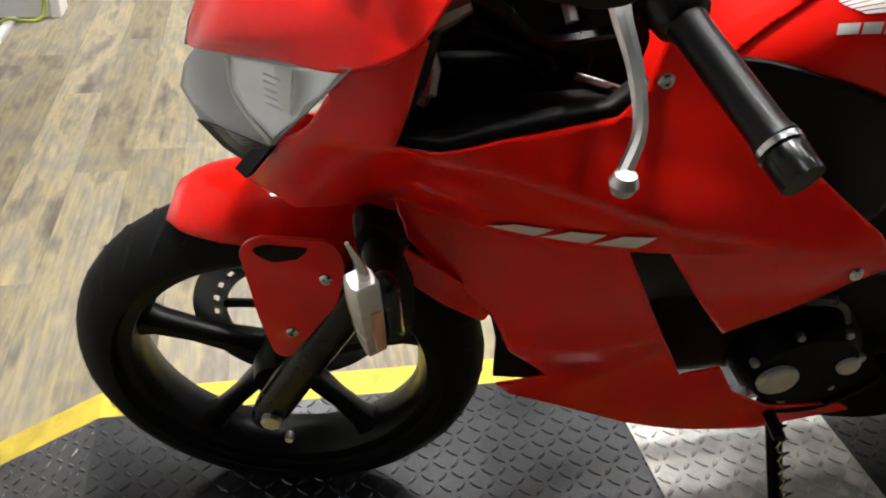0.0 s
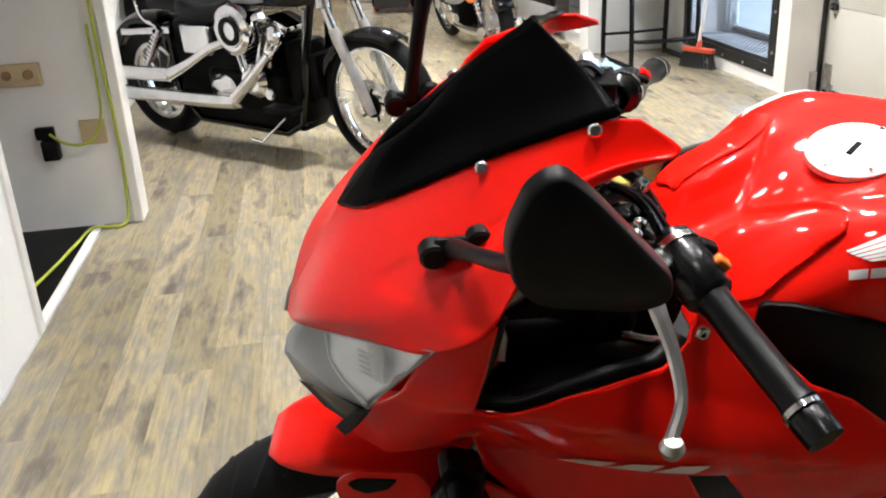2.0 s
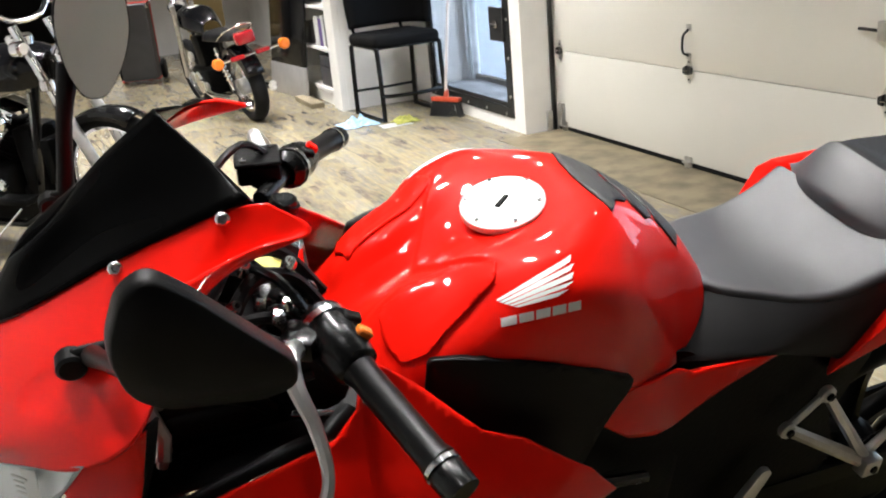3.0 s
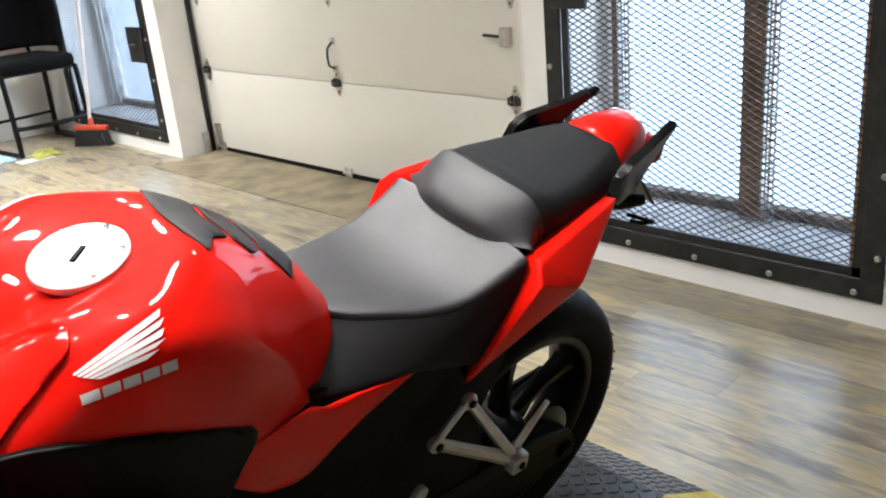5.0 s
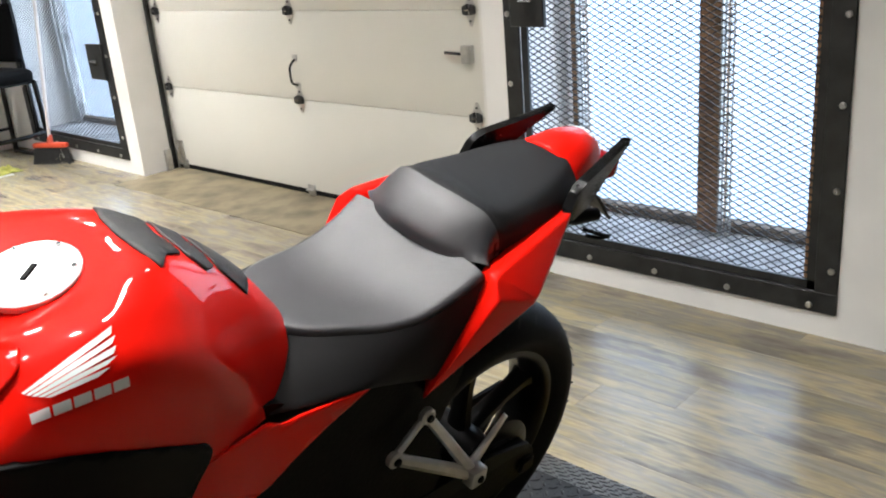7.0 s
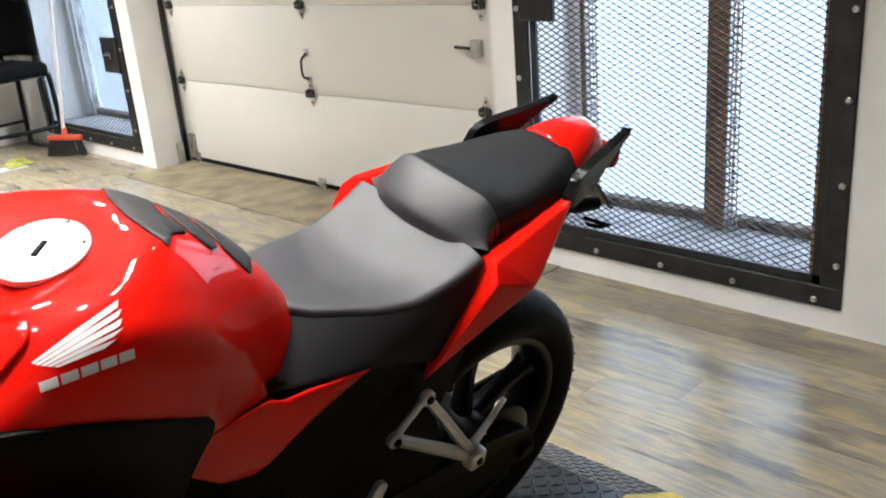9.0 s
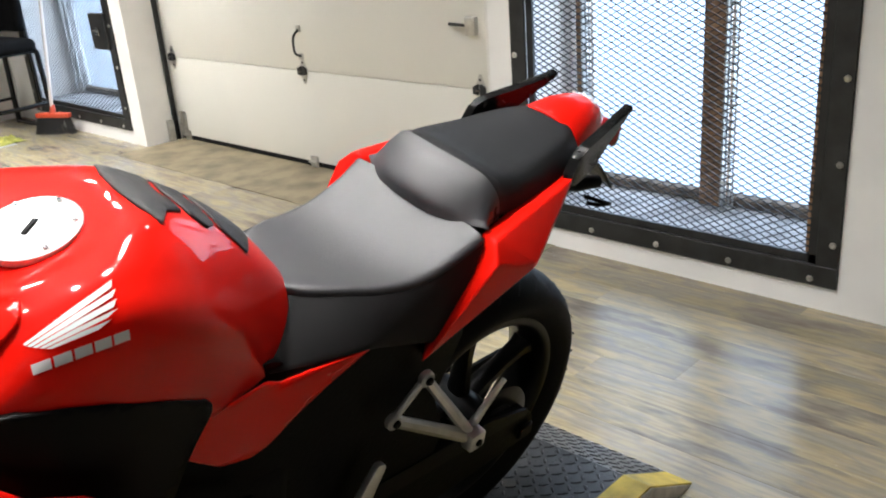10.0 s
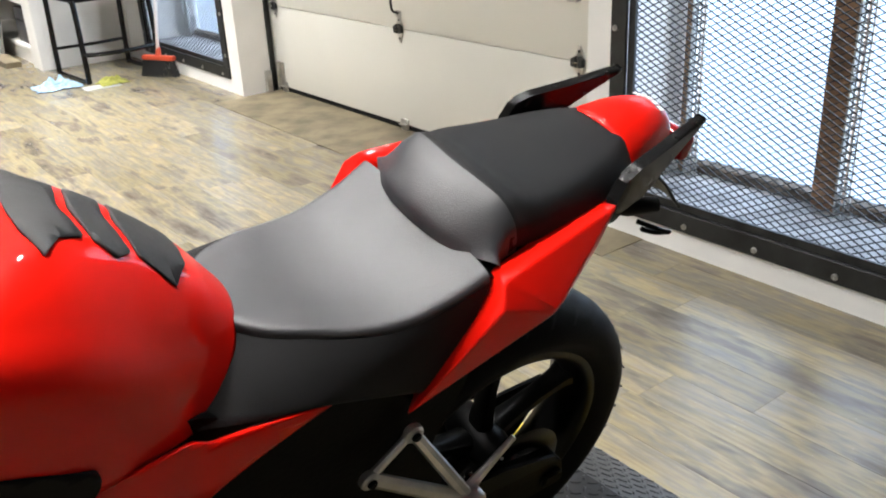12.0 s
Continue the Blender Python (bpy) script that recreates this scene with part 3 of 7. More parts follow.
def grooves(R, w, n):
    """Rain grooves: dark slanting bars sunk over the tread."""
    bm = bmesh.new()
    h = w / 2
    for k in range(n):
        for s in (1, -1):
            a0 = 2 * math.pi * (k + (0.5 if s > 0 else 0)) / n
            pts = []
            for f in np.linspace(0.12, 0.9, 7):
                r = R - 0.0295 * f ** 2.2 + 0.0006
                a = a0 + 0.16 * f * f
                pts.append((r * math.cos(a), s * h * f * 0.97, r * math.sin(a)))
            for p, q in zip(pts, pts[1:]):
                d = 0.0034 / R
                ring = []
                for (x, y, z), e in ((p, -1), (p, 1), (q, 1), (q, -1)):
                    c, sn = math.cos(d * e), math.sin(d * e)
                    ring.append(bm.verts.new((x * c - z * sn, y, x * sn + z * c)))
                bm.faces.new(ring)
    return bm


LAMPSILVER = material("lamp_reflector", (0.80, 0.81, 0.82), 0.35, 0.5, vary=0.05, scale=12)
LAMPGREY = material("lamp_bezel_grey", (0.38, 0.385, 0.40), 0.35, 0.2, vary=0.06, scale=12)
GROOVE = material("tread_groove", (0.001, 0.001, 0.001), 0.9, vary=0.2)


def wheel(name, centre, R, w, rim, spokes, m, twin=False):
    c = Matrix.Translation(centre)
    wh = part(name, moved(lathe([(rim + 0.008, w * 0.36), (rim - 0.004, w * 0.37), (rim - 0.012, w * 0.34), (rim - 0.02, w * 0.2), (rim - 0.026, 0), (rim - 0.02, -w * 0.2), (rim - 0.012, -w * 0.34), (rim - 0.004, -w * 0.37), (rim + 0.008, -w * 0.36), (rim, 0)], 72), m @ c), WHEEL, moto, "black cast wheel")
    part("tyre", moved(tyre(R, w, rim), m @ c), RUBBER, wh, "black road tyre with rain grooves")
    tagged(part("tread_groove", moved(grooves(R, w, 34), m @ c), GROOVE, wh), kind="stuff")
    part("hub", moved(lathe([(0.012, -0.06), (0.034, -0.06), (0.04, -0.03), (0.036, 0.0), (0.04, 0.03), (0.034, 0.06), (0.012, 0.06)], 24), m @ c), WHEEL, wh)
    for k in range(spokes):
        a = 2 * math.pi * k / spokes + 0.35
        rot = pose(0, 0, 0, 0, -math.degrees(a), 0)
        rows = []
        for x, hw, ht in ((0.03, 0.016, 0.024), (0.07, 0.013, 0.02), (0.13, 0.012, 0.017), (rim - 0.04, 0.014, 0.02), (rim - 0.015, 0.022, 0.026)):
            rows.append([(x, y * ht, z * hw) for y, z in ((-1, -0.6), (-0.6, -1), (0.6, -1), (1, -0.6), (1, 0.6), (0.6, 1), (-0.6, 1), (-1, 0.6))])
        part("spoke", moved(skin(rows, True, True), m @ c @ rot), WHEEL, wh)
    return wh


def rotor(centre, r, m, parent):
    """A drilled brake disc, with real holes."""
    holes, n = [], 48
    prof_in, prof_out = r * 0.66, r
    bm = bmesh.new()
    ring = lambda rad, y, k: (rad * math.cos(2 * math.pi * k / n), y, rad * math.sin(2 * math.pi * k / n))
    for k in range(n):
        for y, flip in ((-0.002, 1), (0.002, -1)):
            for lo, hi in ((prof_in, prof_in + 0.012), (prof_in + 0.02, prof_out)):
                bm.faces.new([bm.verts.new(p) for p in (ring(lo, y, k), ring(hi, y, k), ring(hi, y, k + 1), ring(lo, y, k + 1))])
            if k % 2:
                lo, hi = prof_in + 0.012, prof_in + 0.02
                bm.faces.new([bm.verts.new(p) for p in (ring(lo, y, k), ring(hi, y, k), ring(hi, y, k + 1), ring(lo, y, k + 1))])
    bmesh.ops.remove_doubles(bm, verts=bm.verts, dist=1e-5)
    d = part("brake_disc", moved(bm, m @ Matrix.Translation(centre)), STEEL, parent, "drilled steel brake disc", smooth=0)
    for k in range(5):
        a = 2 * math.pi * k / 5
        part("disc_arm", moved(tube([(0.03 * math.cos(a), 0, 0.03 * math.sin(a)), (r * 0.68 * math.cos(a + 0.5), 0, r * 0.68 * math.sin(a + 0.5))], 0.007, 6), m @ Matrix.Translation(centre)), DARK, d)
    return d


ID = Matrix.Identity(4)
front = wheel("front_wheel", (0, 0, 0.293), 0.293, 0.112, 0.222, 5, STEER)
rotor((0, 0.075, 0.293), 0.148, STEER, front)
rear = wheel("rear_wheel", (1.367, 0, 0.314), 0.314, 0.145, 0.222, 5, ID)
rotor((1.367, 0.085, 0.314), 0.11, ID, rear)
sprocket = part("sprocket", moved(lathe([(0.06, -0.098), (0.095, -0.098), (0.1, -0.095), (0.095, -0.092), (0.06, -0.092)], 36), Matrix.Translation((1.367, 0, 0.314))), WHEEL, rear)


# fork legs, axle, clamps
def along(s, v):
    """A place on the fork line, s metres up from the axle."""
    return (s * math.sin(RAKE), v, 0.293 + s * math.cos(RAKE))


for sd in (-1, 1):
    leg = part("fork_leg", moved(tube([along(-0.035, sd * 0.098), along(0.0, sd * 0.098), along(0.04, sd * 0.098), along(0.30, sd * 0.1), along(0.34, sd * 0.1)], [0.020, 0.026, 0.026, 0.029, 0.031], 16), STEER), SATIN, moto, "black fork lower leg")
    part("fork_tube", moved(tube([along(0.34, sd * 0.1), along(0.78, sd * 0.1)], 0.0185, 14), STEER), SATIN, leg)
    part("axle_nut", moved(disc((0, sd * 0.125, 0.293), 0.014, 0.014, "y", 8, 0.002), STEER), ALLOY, leg)
    part("pinch_bolt", moved(disc((0.024, sd * 0.128, 0.262), 0.006, 0.014, "y", 8, 0.001), STEER), ALLOY, leg)
part("front_axle", moved(tube([(0, -0.12, 0.293), (0, 0.12, 0.293)], 0.009, 10), STEER), STEEL, moto)
part("caliper", moved(soft_box(0.06, 0.15, 0.05, 0.11, 0.33, 0.44, 0.015, 2), STEER), DARK, moto, "dark brake caliper")
part("lower_clamp", moved(tube([along(0.52, -0.13), along(0.53, -0.1), along(0.53, 0.1), along(0.52, 0.13)], 0.028, 10), STEER), DARK, moto)
part("top_clamp", moved(soft_box(-0.035, 0.035, -0.13, 0.13, -0.012, 0.012, 0.008, 2), STEER @ Matrix.Translation(along(0.735, 0)) @ pose(0, 0, 0, 0, 25, 0)), SATIN, moto, "black top fork clamp")

# front mudguard: a hood over the tyre with side tongues down to the fork
rows = []
for k, a in enumerate(np.linspace(radians(114), radians(58), 17)):
    R = 0.318 + 0.012 * math.sin(a * 2)
    f, g = min(1.0, 0.03 + 0.075 * k), (0.5, 0.75, 0.88, 0.95, 1.0)[min(k, 4)]
    rows.append([((R - d * f) * math.cos(a), v * g, 0.293 + (R - d * f) * math.sin(a)) for v, d in ((-0.078, 0.075), (-0.072, 0.035), (-0.055, 0.010), (-0.03, 0.001), (0, 0), (0.03, 0.001), (0.055, 0.010), (0.072, 0.035), (0.078, 0.075))])
guard = part("front_mudguard", moved(skin(rows), STEER), RED, moto, "glossy red front mudguard", solid=0.003)
for sd in (-1, 1):
    tongue = rounded([(-0.022, 0.612), (0.0, 0.632), (0.085, 0.632), (0.10, 0.60), (0.09, 0.53), (0.03, 0.425), (0.012, 0.43), (-0.005, 0.50)], 0.012)
    part("mudguard_tongue", moved(slab(tongue, sd * 0.116, sd * 0.121, 0.0015), STEER), RED, guard)
    for c in ((0.077, 0.574), (0.035, 0.478)):
        part("mudguard_bolt", moved(screw((c[0], sd * 0.1205, c[1]), (0, sd, 0), 0.008, 0.006), STEER), STEEL, guard)

for sd in (-1, 1):
    slot = rounded([(-0.006, 0.614), (0.010, 0.622), (0.058, 0.620), (0.046, 0.604), (0.018, 0.596), (0.002, 0.604)], 0.004)
    part("mudguard_slot", moved(slab(slot, sd * 0.1205, sd * 0.1235), STEER), BLACK, guard, "black slot in the mudguard", smooth=0)

# ---- fairing ----
body_depth = bent([(-0.022, 0.743, 0.10), (0.08, 0.76, 0.195), (0.015, 0.835, 0.158), (0.073, 0.947, 0.202), (0.139, 0.985, 0.221), (0.11, 0.895, 0.228), (0.2, 0.9, 0.235), (0.338, 0.913, 0.197), (0.357, 0.955, 0.172), (0.406, 0.918, 0.182), (0.515, 0.832, 0.222), (0.62, 0.765, 0.245), (0.34, 0.845, 0.236), (0.2, 0.78, 0.25), (0.38, 0.785, 0.256), (0.56, 0.75, 0.252), (0.21, 0.68, 0.235), (0.24, 0.53, 0.19), (0.48, 0.37, 0.19), (0.66, 0.325, 0.19), (0.78, 0.34, 0.185), (0.58, 0.42, 0.2), (0.5, 0.6, 0.225), (0.47, 0.49, 0.19), (0.36, 0.6, 0.235)])
RIDGE = np.array([(-0.01, 0.858), (0.03, 0.865), (0.113, 0.891), (0.185, 0.874), (0.265, 0.843), (0.385, 0.795), (0.537, 0.748), (0.7, 0.70)]).T
VALLEY = np.array([(-0.01, 0.74), (0.066, 0.744), (0.13, 0.738), (0.192, 0.716), (0.286, 0.734), (0.453, 0.742), (0.537, 0.7475), (0.7, 0.699)]).T


def fairing_depth(u, w):
    """The side's bulge, with the folded waist that falls in below its ridge."""
    h = body_depth(u, w)
    w1, w2 = float(np.interp(u, *RIDGE)), float(np.interp(u, *VALLEY))
    gap = max(w1 - w2, 1e-4)
    deep = 0.58 * gap * min(1, max(0, (u - 0.03) / 0.1))
    if w >= w1:
        return h - 0.16 * min(w - w1, 0.05)
    if w >= w2:
        return h - deep * (w1 - w) / gap
    return h - deep * max(0, 1 - (w2 - w) / 0.16)


SIDE_UPPER = [(-0.022, 0.743), (-0.012, 0.762), (0.002, 0.80), (0.015, 0.835), (0.044, 0.88), (0.073, 0.945), (0.105, 0.968), (0.137, 0.982), (0.125, 0.93), (0.112, 0.888), (0.15, 0.889), (0.2, 0.896), (0.31, 0.897), (0.338, 0.913), (0.357, 0.955), (0.404, 0.918), (0.476, 0.848), (0.525, 0.826), (0.606, 0.766), (0.642, 0.722), (0.596, 0.702), (0.392, 0.743), (0.352, 0.740), (0.129, 0.735), (0.079, 0.755), (0.03, 0.742)]
SIDE_REAR = [(0.596, 0.702), (0.56, 0.662), (0.505, 0.583), (0.392, 0.743)]
SIDE_LOW = [(0.352, 0.740), (0.50, 0.455), (0.545, 0.478), (0.58, 0.42), (0.65, 0.37), (0.77, 0.345), (0.80, 0.32), (0.66, 0.297), (0.54, 0.316), (0.45, 0.341), (0.335, 0.384), (0.29, 0.40), (0.27, 0.425), (0.326, 0.467), (0.292, 0.515), (0.262, 0.552), (0.246, 0.59), (0.236, 0.61), (0.182, 0.652), (0.143, 0.69), (0.129, 0.735)]
for sd in (1, -1):
    bm = joined(*[sheet(o, fairing_depth, 0.009, sd) for o in (SIDE_UPPER, SIDE_REAR, SIDE_LOW)])
    bmesh.ops.remove_doubles(bm, verts=bm.verts, dist=0.0008)
    sf = part("side_fairing", bm, RED, moto, "glossy red side fairing", smooth=28, solid=0.004)
    part("inner_duct", slab([(0.27, 0.42), (0.40, 0.39), (0.42, 0.62), (0.27, 0.66), (0.26, 0.54)], -sd * 0.145 - 0.003, -sd * 0.145 + 0.003), BLACK, sf, "black inner duct")
    vent = [(0.335, 0.76), (0.42, 0.76), (0.54, 0.60), (0.56, 0.47), (0.485, 0.44)]
    part("vent_recess", sheet(vent, lambda u, w: body_depth(u, w) - 0.07, 0.06, sd), BLACK, sf, "black vent recess")
    for c in ((0.353, 0.918), (0.592, 0.721)):
        part("fairing_bolt", screw((c[0], -sd * (fairing_depth(*c) + 0.001), c[1]), (0, -sd, 0.2), 0.008, 0.005), STEEL, sf)
    # slanted bars in place of the model mark
    for u0, u1 in ((0.214, 0.259), (0.264, 0.306), (0.311, 0.351)):
        w0 = 0.743 + 0.11 * (u0 - 0.208)
        rise = 0.11 * (u1 - u0)
        part("side_mark", sheet([(u0, w0), (u1, w0 + rise), (u1 + 0.010, w0 + rise + 0.029), (u0 + 0.020, w0 + 0.029)], lambda u, w: fairing_depth(u, w) + 0.003, 0.007, sd), DECAL, sf, smooth=0)
    lead = rounded([(0.129, 0.71), (0.175, 0.669), (0.232, 0.619), (0.243, 0.599), (0.234, 0.572), (0.184, 0.61), (0.144, 0.65)], 0.008, 2)
    part("leading_edge", slab(lead, -sd * 0.172 - 0.003, -sd * 0.172 + 0.003, 0.0015), RED, sf, "glossy red leading edge behind the wheel")
    duct = rounded([(0.082, 0.752), (0.098, 0.766), (0.136, 0.742), (0.131, 0.71), (0.148, 0.66), (0.150, 0.589), (0.122, 0.569), (0.098, 0.66)], 0.012, 3)
    part("wheel_duct", slab(duct, -sd * 0.178 - 0.016, -sd * 0.178 + 0.016, 0.005), BLACK, sf, "black moulded duct beside the fork")

# upper cowl over the headlights
COWL = [
    [(0.0, 0, 0.985), (0.025, -0.034, 1.002), (0.066, -0.056, 1.030), (0.141, -0.087, 1.081), (0.242, -0.112, 1.129), (0.282, -0.117, 1.133)],
    [(-0.032, 0, 0.925), (-0.012, -0.064, 0.945), (0.050, -0.106, 0.990), (0.122, -0.134, 1.035), (0.214, -0.138, 1.095), (0.316, -0.140, 1.110)],
    [(-0.056, 0, 0.878), (-0.038, -0.078, 0.900), (0.032, -0.145, 0.950), (0.100, -0.178, 0.996), (0.160, -0.166, 1.052), (0.260, -0.151, 1.110)],
    [(-0.071, 0, 0.839), (-0.055, -0.050, 0.863), (0.017, -0.144, 0.917), (0.078, -0.204, 0.948), (0.134, -0.214, 0.990), (0.188, -0.155, 1.088)],
]
HOLLOW = [(0.028, -0.118), (0.036, -0.109), (0.048, -0.110), (0.064, -0.115), (0.086, -0.126), (0.11, -0.133), (0.16, -0.14), (0.18, -0.24), (0.135, -0.226), (0.097, -0.205), (0.069, -0.169), (0.044, -0.14)]


def inset(u, v, outline):
    """How far a place lies inside an outline; nought outside."""
    inside, near = False, 1.0
    for (x0, y0), (x1, y1) in zip(outline, outline[1:] + outline[:1]):
        if (y0 > v) != (y1 > v) and u < (x1 - x0) * (v - y0) / (y1 - y0) + x0:
            inside = not inside
        dx, dy = x1 - x0, y1 - y0
        k = min(1, max(0, ((u - x0) * dx + (v - y0) * dy) / (dx * dx + dy * dy)))
        near = min(near, math.hypot(u - x0 - k * dx, v - y0 - k * dy))
    return near if inside else 0.0


for sd in (1, -1):
    rows = COWL if sd > 0 else [flipped(c) for c in COWL]
    shell = loft(rows, 72, 44)
    for vert in shell.verts:
        d = min(1.0, inset(vert.co.x, -abs(vert.co.y), HOLLOW) / 0.006)
        vert.co += Vector((0.45, 0.65 * sd, -0.6)) * 0.002 * d * d * (3 - 2 * d)
    part("upper_cowl", shell, RED, moto, "glossy red upper cowl", smooth=60, solid=0.004)
# dark intake set back between the lamps
part("beak", loft([[(-0.02, -0.03, 0.85), (-0.024, 0, 0.848), (-0.02, 0.03, 0.85)], [(-0.012, -0.03, 0.80), (-0.014, 0, 0.80), (-0.012, 0.03, 0.80)], [(0.01, -0.04, 0.76), (0.008, 0, 0.758), (0.01, 0.04, 0.76)]], 10, 12), BLACK, moto, "black air intake between the lamps", solid=0.003)

# screen
SCREEN = [
    [(0.0, 0, 0.988), (0.025, -0.035, 1.006), (0.066, -0.058, 1.034), (0.141, -0.089, 1.085), (0.243, -0.115, 1.133), (0.268, -0.112, 1.138)],
    [(0.018, 0, 1.012), (0.042, -0.026, 1.030), (0.09, -0.040, 1.062), (0.157, -0.058, 1.107), (0.234, -0.075, 1.147), (0.249, -0.074, 1.153)],
    [(0.045, 0, 1.052), (0.07, -0.018, 1.074), (0.12, -0.022, 1.108), (0.17, -0.028, 1.142), (0.214, -0.036, 1.163), (0.226, -0.036, 1.170)],
    [(0.06, 0, 1.052), (0.097, 0, 1.090), (0.125, 0, 1.122), (0.151, 0, 1.147), (0.19, 0, 1.176), (0.204, 0, 1.187)],
]
for sd in (1, -1):
    part("windscreen", loft(SCREEN if sd > 0 else [flipped(c) for c in SCREEN], 20, 12), SMOKE, moto, "dark smoked windscreen", smooth=60, solid=0.003)
    for c in ((0.141, -0.094, 1.079), (0.240, -0.118, 1.125)):
        part("screen_screw", screw((c[0], sd * c[1], c[2]), (-0.2, -sd, 0.55), 0.007, 0.005), STEEL, moto)

# headlamps
def dome(outline, way, h, steps=(1.0, 0.85, 0.6, 0.3, 0.04)):
    """A shallow bowl over an outline, raised along way in its middle."""
    c = sum((Vector(p) for p in outline), Vector()) / len(outline)
    rows = [[c + (Vector(p) - c) * k + way * h * (1 - k * k) for p in outline] for k in steps]
    return skin(rows, True)


def plate(outline, way, lift):
    bm = bmesh.new()
    bm.faces.new([bm.verts.new(Vector(p) + way * lift) for p in outline])
    return bm


LAMP = [(-0.054, -0.046, 0.866), (-0.012, -0.100, 0.894), (0.030, -0.152, 0.922), (0.080, -0.204, 0.952), (0.050, -0.185, 0.900), (0.018, -0.163, 0.844), (-0.004, -0.151, 0.800), (-0.032, -0.112, 0.792), (-0.058, -0.070, 0.792), (-0.077, -0.035, 0.808), (-0.070, -0.036, 0.838)]
REFLECTOR = [(-0.026, -0.082, 0.878), (0.028, -0.146, 0.912), (0.072, -0.196, 0.944), (0.046, -0.180, 0.893), (0.013, -0.158, 0.842), (-0.008, -0.128, 0.848), (-0.021, -0.103, 0.855)]
for sd in (1, -1):
    side_of = lambda pts: [(x, sd * y, z) for x, y, z in pts]
    out = Vector((-0.8038, -0.5356 * sd, 0.2589))
    hl = part("headlamp", dome(side_of(LAMP), -out, 0.02), LAMPGREY, moto, "clear headlamp with bright reflector", smooth=60, solid=0.002)
    part("reflector", dome(side_of(REFLECTOR), -out, 0.010), LAMPSILVER, hl, "bright silver reflector", smooth=60, solid=0.001)
    part("lens", dome(side_of(LAMP), out, 0.016), LENS, hl, "clear plastic lens", smooth=60)
    part("reflector_band", plate(side_of([(0.020, -0.137, 0.905), (0.035, -0.154, 0.914), (0.032, -0.168, 0.877), (0.022, -0.154, 0.874)]), out, 0.002), DECAL, hl, "bright reflector band", smooth=0, solid=0.001)
    for k in range(5):
        part("lamp_rib", tube([(0.008, -sd * 0.131, 0.893 - 0.008 * k), (0.022, -sd * 0.149, 0.899 - 0.008 * k)], 0.0013, 6), DECAL, hl)
    part("lamp_divider", tube(side_of([(-0.025, -0.085, 0.878), (-0.021, -0.103, 0.852), (-0.006, -0.130, 0.842), (0.012, -0.158, 0.836)]), 0.0028, 6, 14), DECAL, hl)
    part("bezel", plate(side_of([(-0.008, -0.133, 0.822), (0.011, -0.157, 0.832), (-0.003, -0.150, 0.802), (-0.032, -0.112, 0.793), (-0.060, -0.068, 0.793), (-0.045, -0.090, 0.806)]), out, 0.004), BLACK, hl, "black lower bezel of the lamp", smooth=0, solid=0.002)
    part("lamp_tip", plate(side_of([(0.008, -0.155, 0.833), (0.025, -0.171, 0.848), (0.000, -0.155, 0.798), (-0.010, -0.143, 0.800)]), out, 0.010), BLACK, hl, "black lower lamp edge", smooth=0, solid=0.008)

# black cockpit side below the mirror, and what is seen through it
LIP = [(0.139, 0.985), (0.127, 0.935), (0.112, 0.889), (0.15, 0.889), (0.2, 0.896), (0.26, 0.897), (0.31, 0.897), (0.338, 0.913)]
for sd in (1, -1):
    edge, fold = [], []
    for u, w in LIP:
        way = Vector((0.225 - u, 0.945 - w)).normalized()
        depth = fairing_depth(u, w)
        edge.append((u, -sd * (depth - 0.003), w))
        fold.append((u + 0.012 * way.x, -sd * (depth - 0.016), w + 0.012 * way.y))
    part("cockpit_frame", skin([edge, fold]), BLACK, moto, "flat black inner fairing lip", smooth=30, solid=0.003)
part("cockpit_floor", soft_box(0.11, 0.37, -0.190, 0.190, 0.862, 0.872, 0.003, 1), BLACK, moto, "black tray inside the fairing")
part("fairing_stay", tube([(0.135, -0.14, 0.965), (0.15, -0.165, 0.92), (0.145, -0.18, 0.905)], 0.008, 8), ALLOY, moto, "bare metal fairing stay")
part("bracket", moved(soft_box(-0.027, 0.027, -0.004, 0.004, -0.009, 0.009, 0.003, 2), Matrix.Translation((0.296, -0.17, 0.904)) @ pose(0, 0, 0, 35, 20, 0)), STEEL, moto, "bright metal bracket")
part("bracket", tube([(0.148, -0.150, 0.958), (0.165, -0.150, 0.966), (0.180, -0.150, 0.974)], [0.012, 0.010, 0.007], 8), ALLOY, moto)
part("hose", tube([(0.178, -0.152, 0.958), (0.20, -0.150, 0.947), (0.24, -0.148, 0.925), (0.26, -0.15, 0.905)], 0.008, 10, 16), DARK, moto, "glossy black hose")
part("hose", tube([(0.235, -0.142, 0.915), (0.256, -0.140, 0.934), (0.285, -0.138, 0.955)], 0.009, 10, 12), DARK, moto)
part("hose", tube([(0.222, -0.138, 0.915), (0.243, -0.136, 0.938), (0.268, -0.134, 0.958)], 0.007, 10, 12), SATIN, moto)
part("duct", soft_box(0.15, 0.30, -0.150, -0.120, 0.885, 0.925, 0.012, 3), BLACK, moto, "glossy black air duct")
part("bracket", tube([(0.143, -0.165, 0.884), (0.150, -0.163, 0.904)], [0.006, 0.007], 8), ALLOY, moto)
part("wiring", tube([(0.15, -0.15, 1.0), (0.2, -0.162, 0.98), (0.24, -0.165, 0.95), (0.3, -0.17, 0.96)], 0.006, 6, 14), SATIN, moto)
for sd in (-1, 1):
    part("inner_panel", slab(rounded([(0.11, 0.87), (0.34, 0.88), (0.35, 0.94), (0.30, 0.99), (0.15, 0.985)], 0.02), sd * 0.14 - 0.003, sd * 0.14 + 0.003), BLACK, moto, "black inner fairing panel")

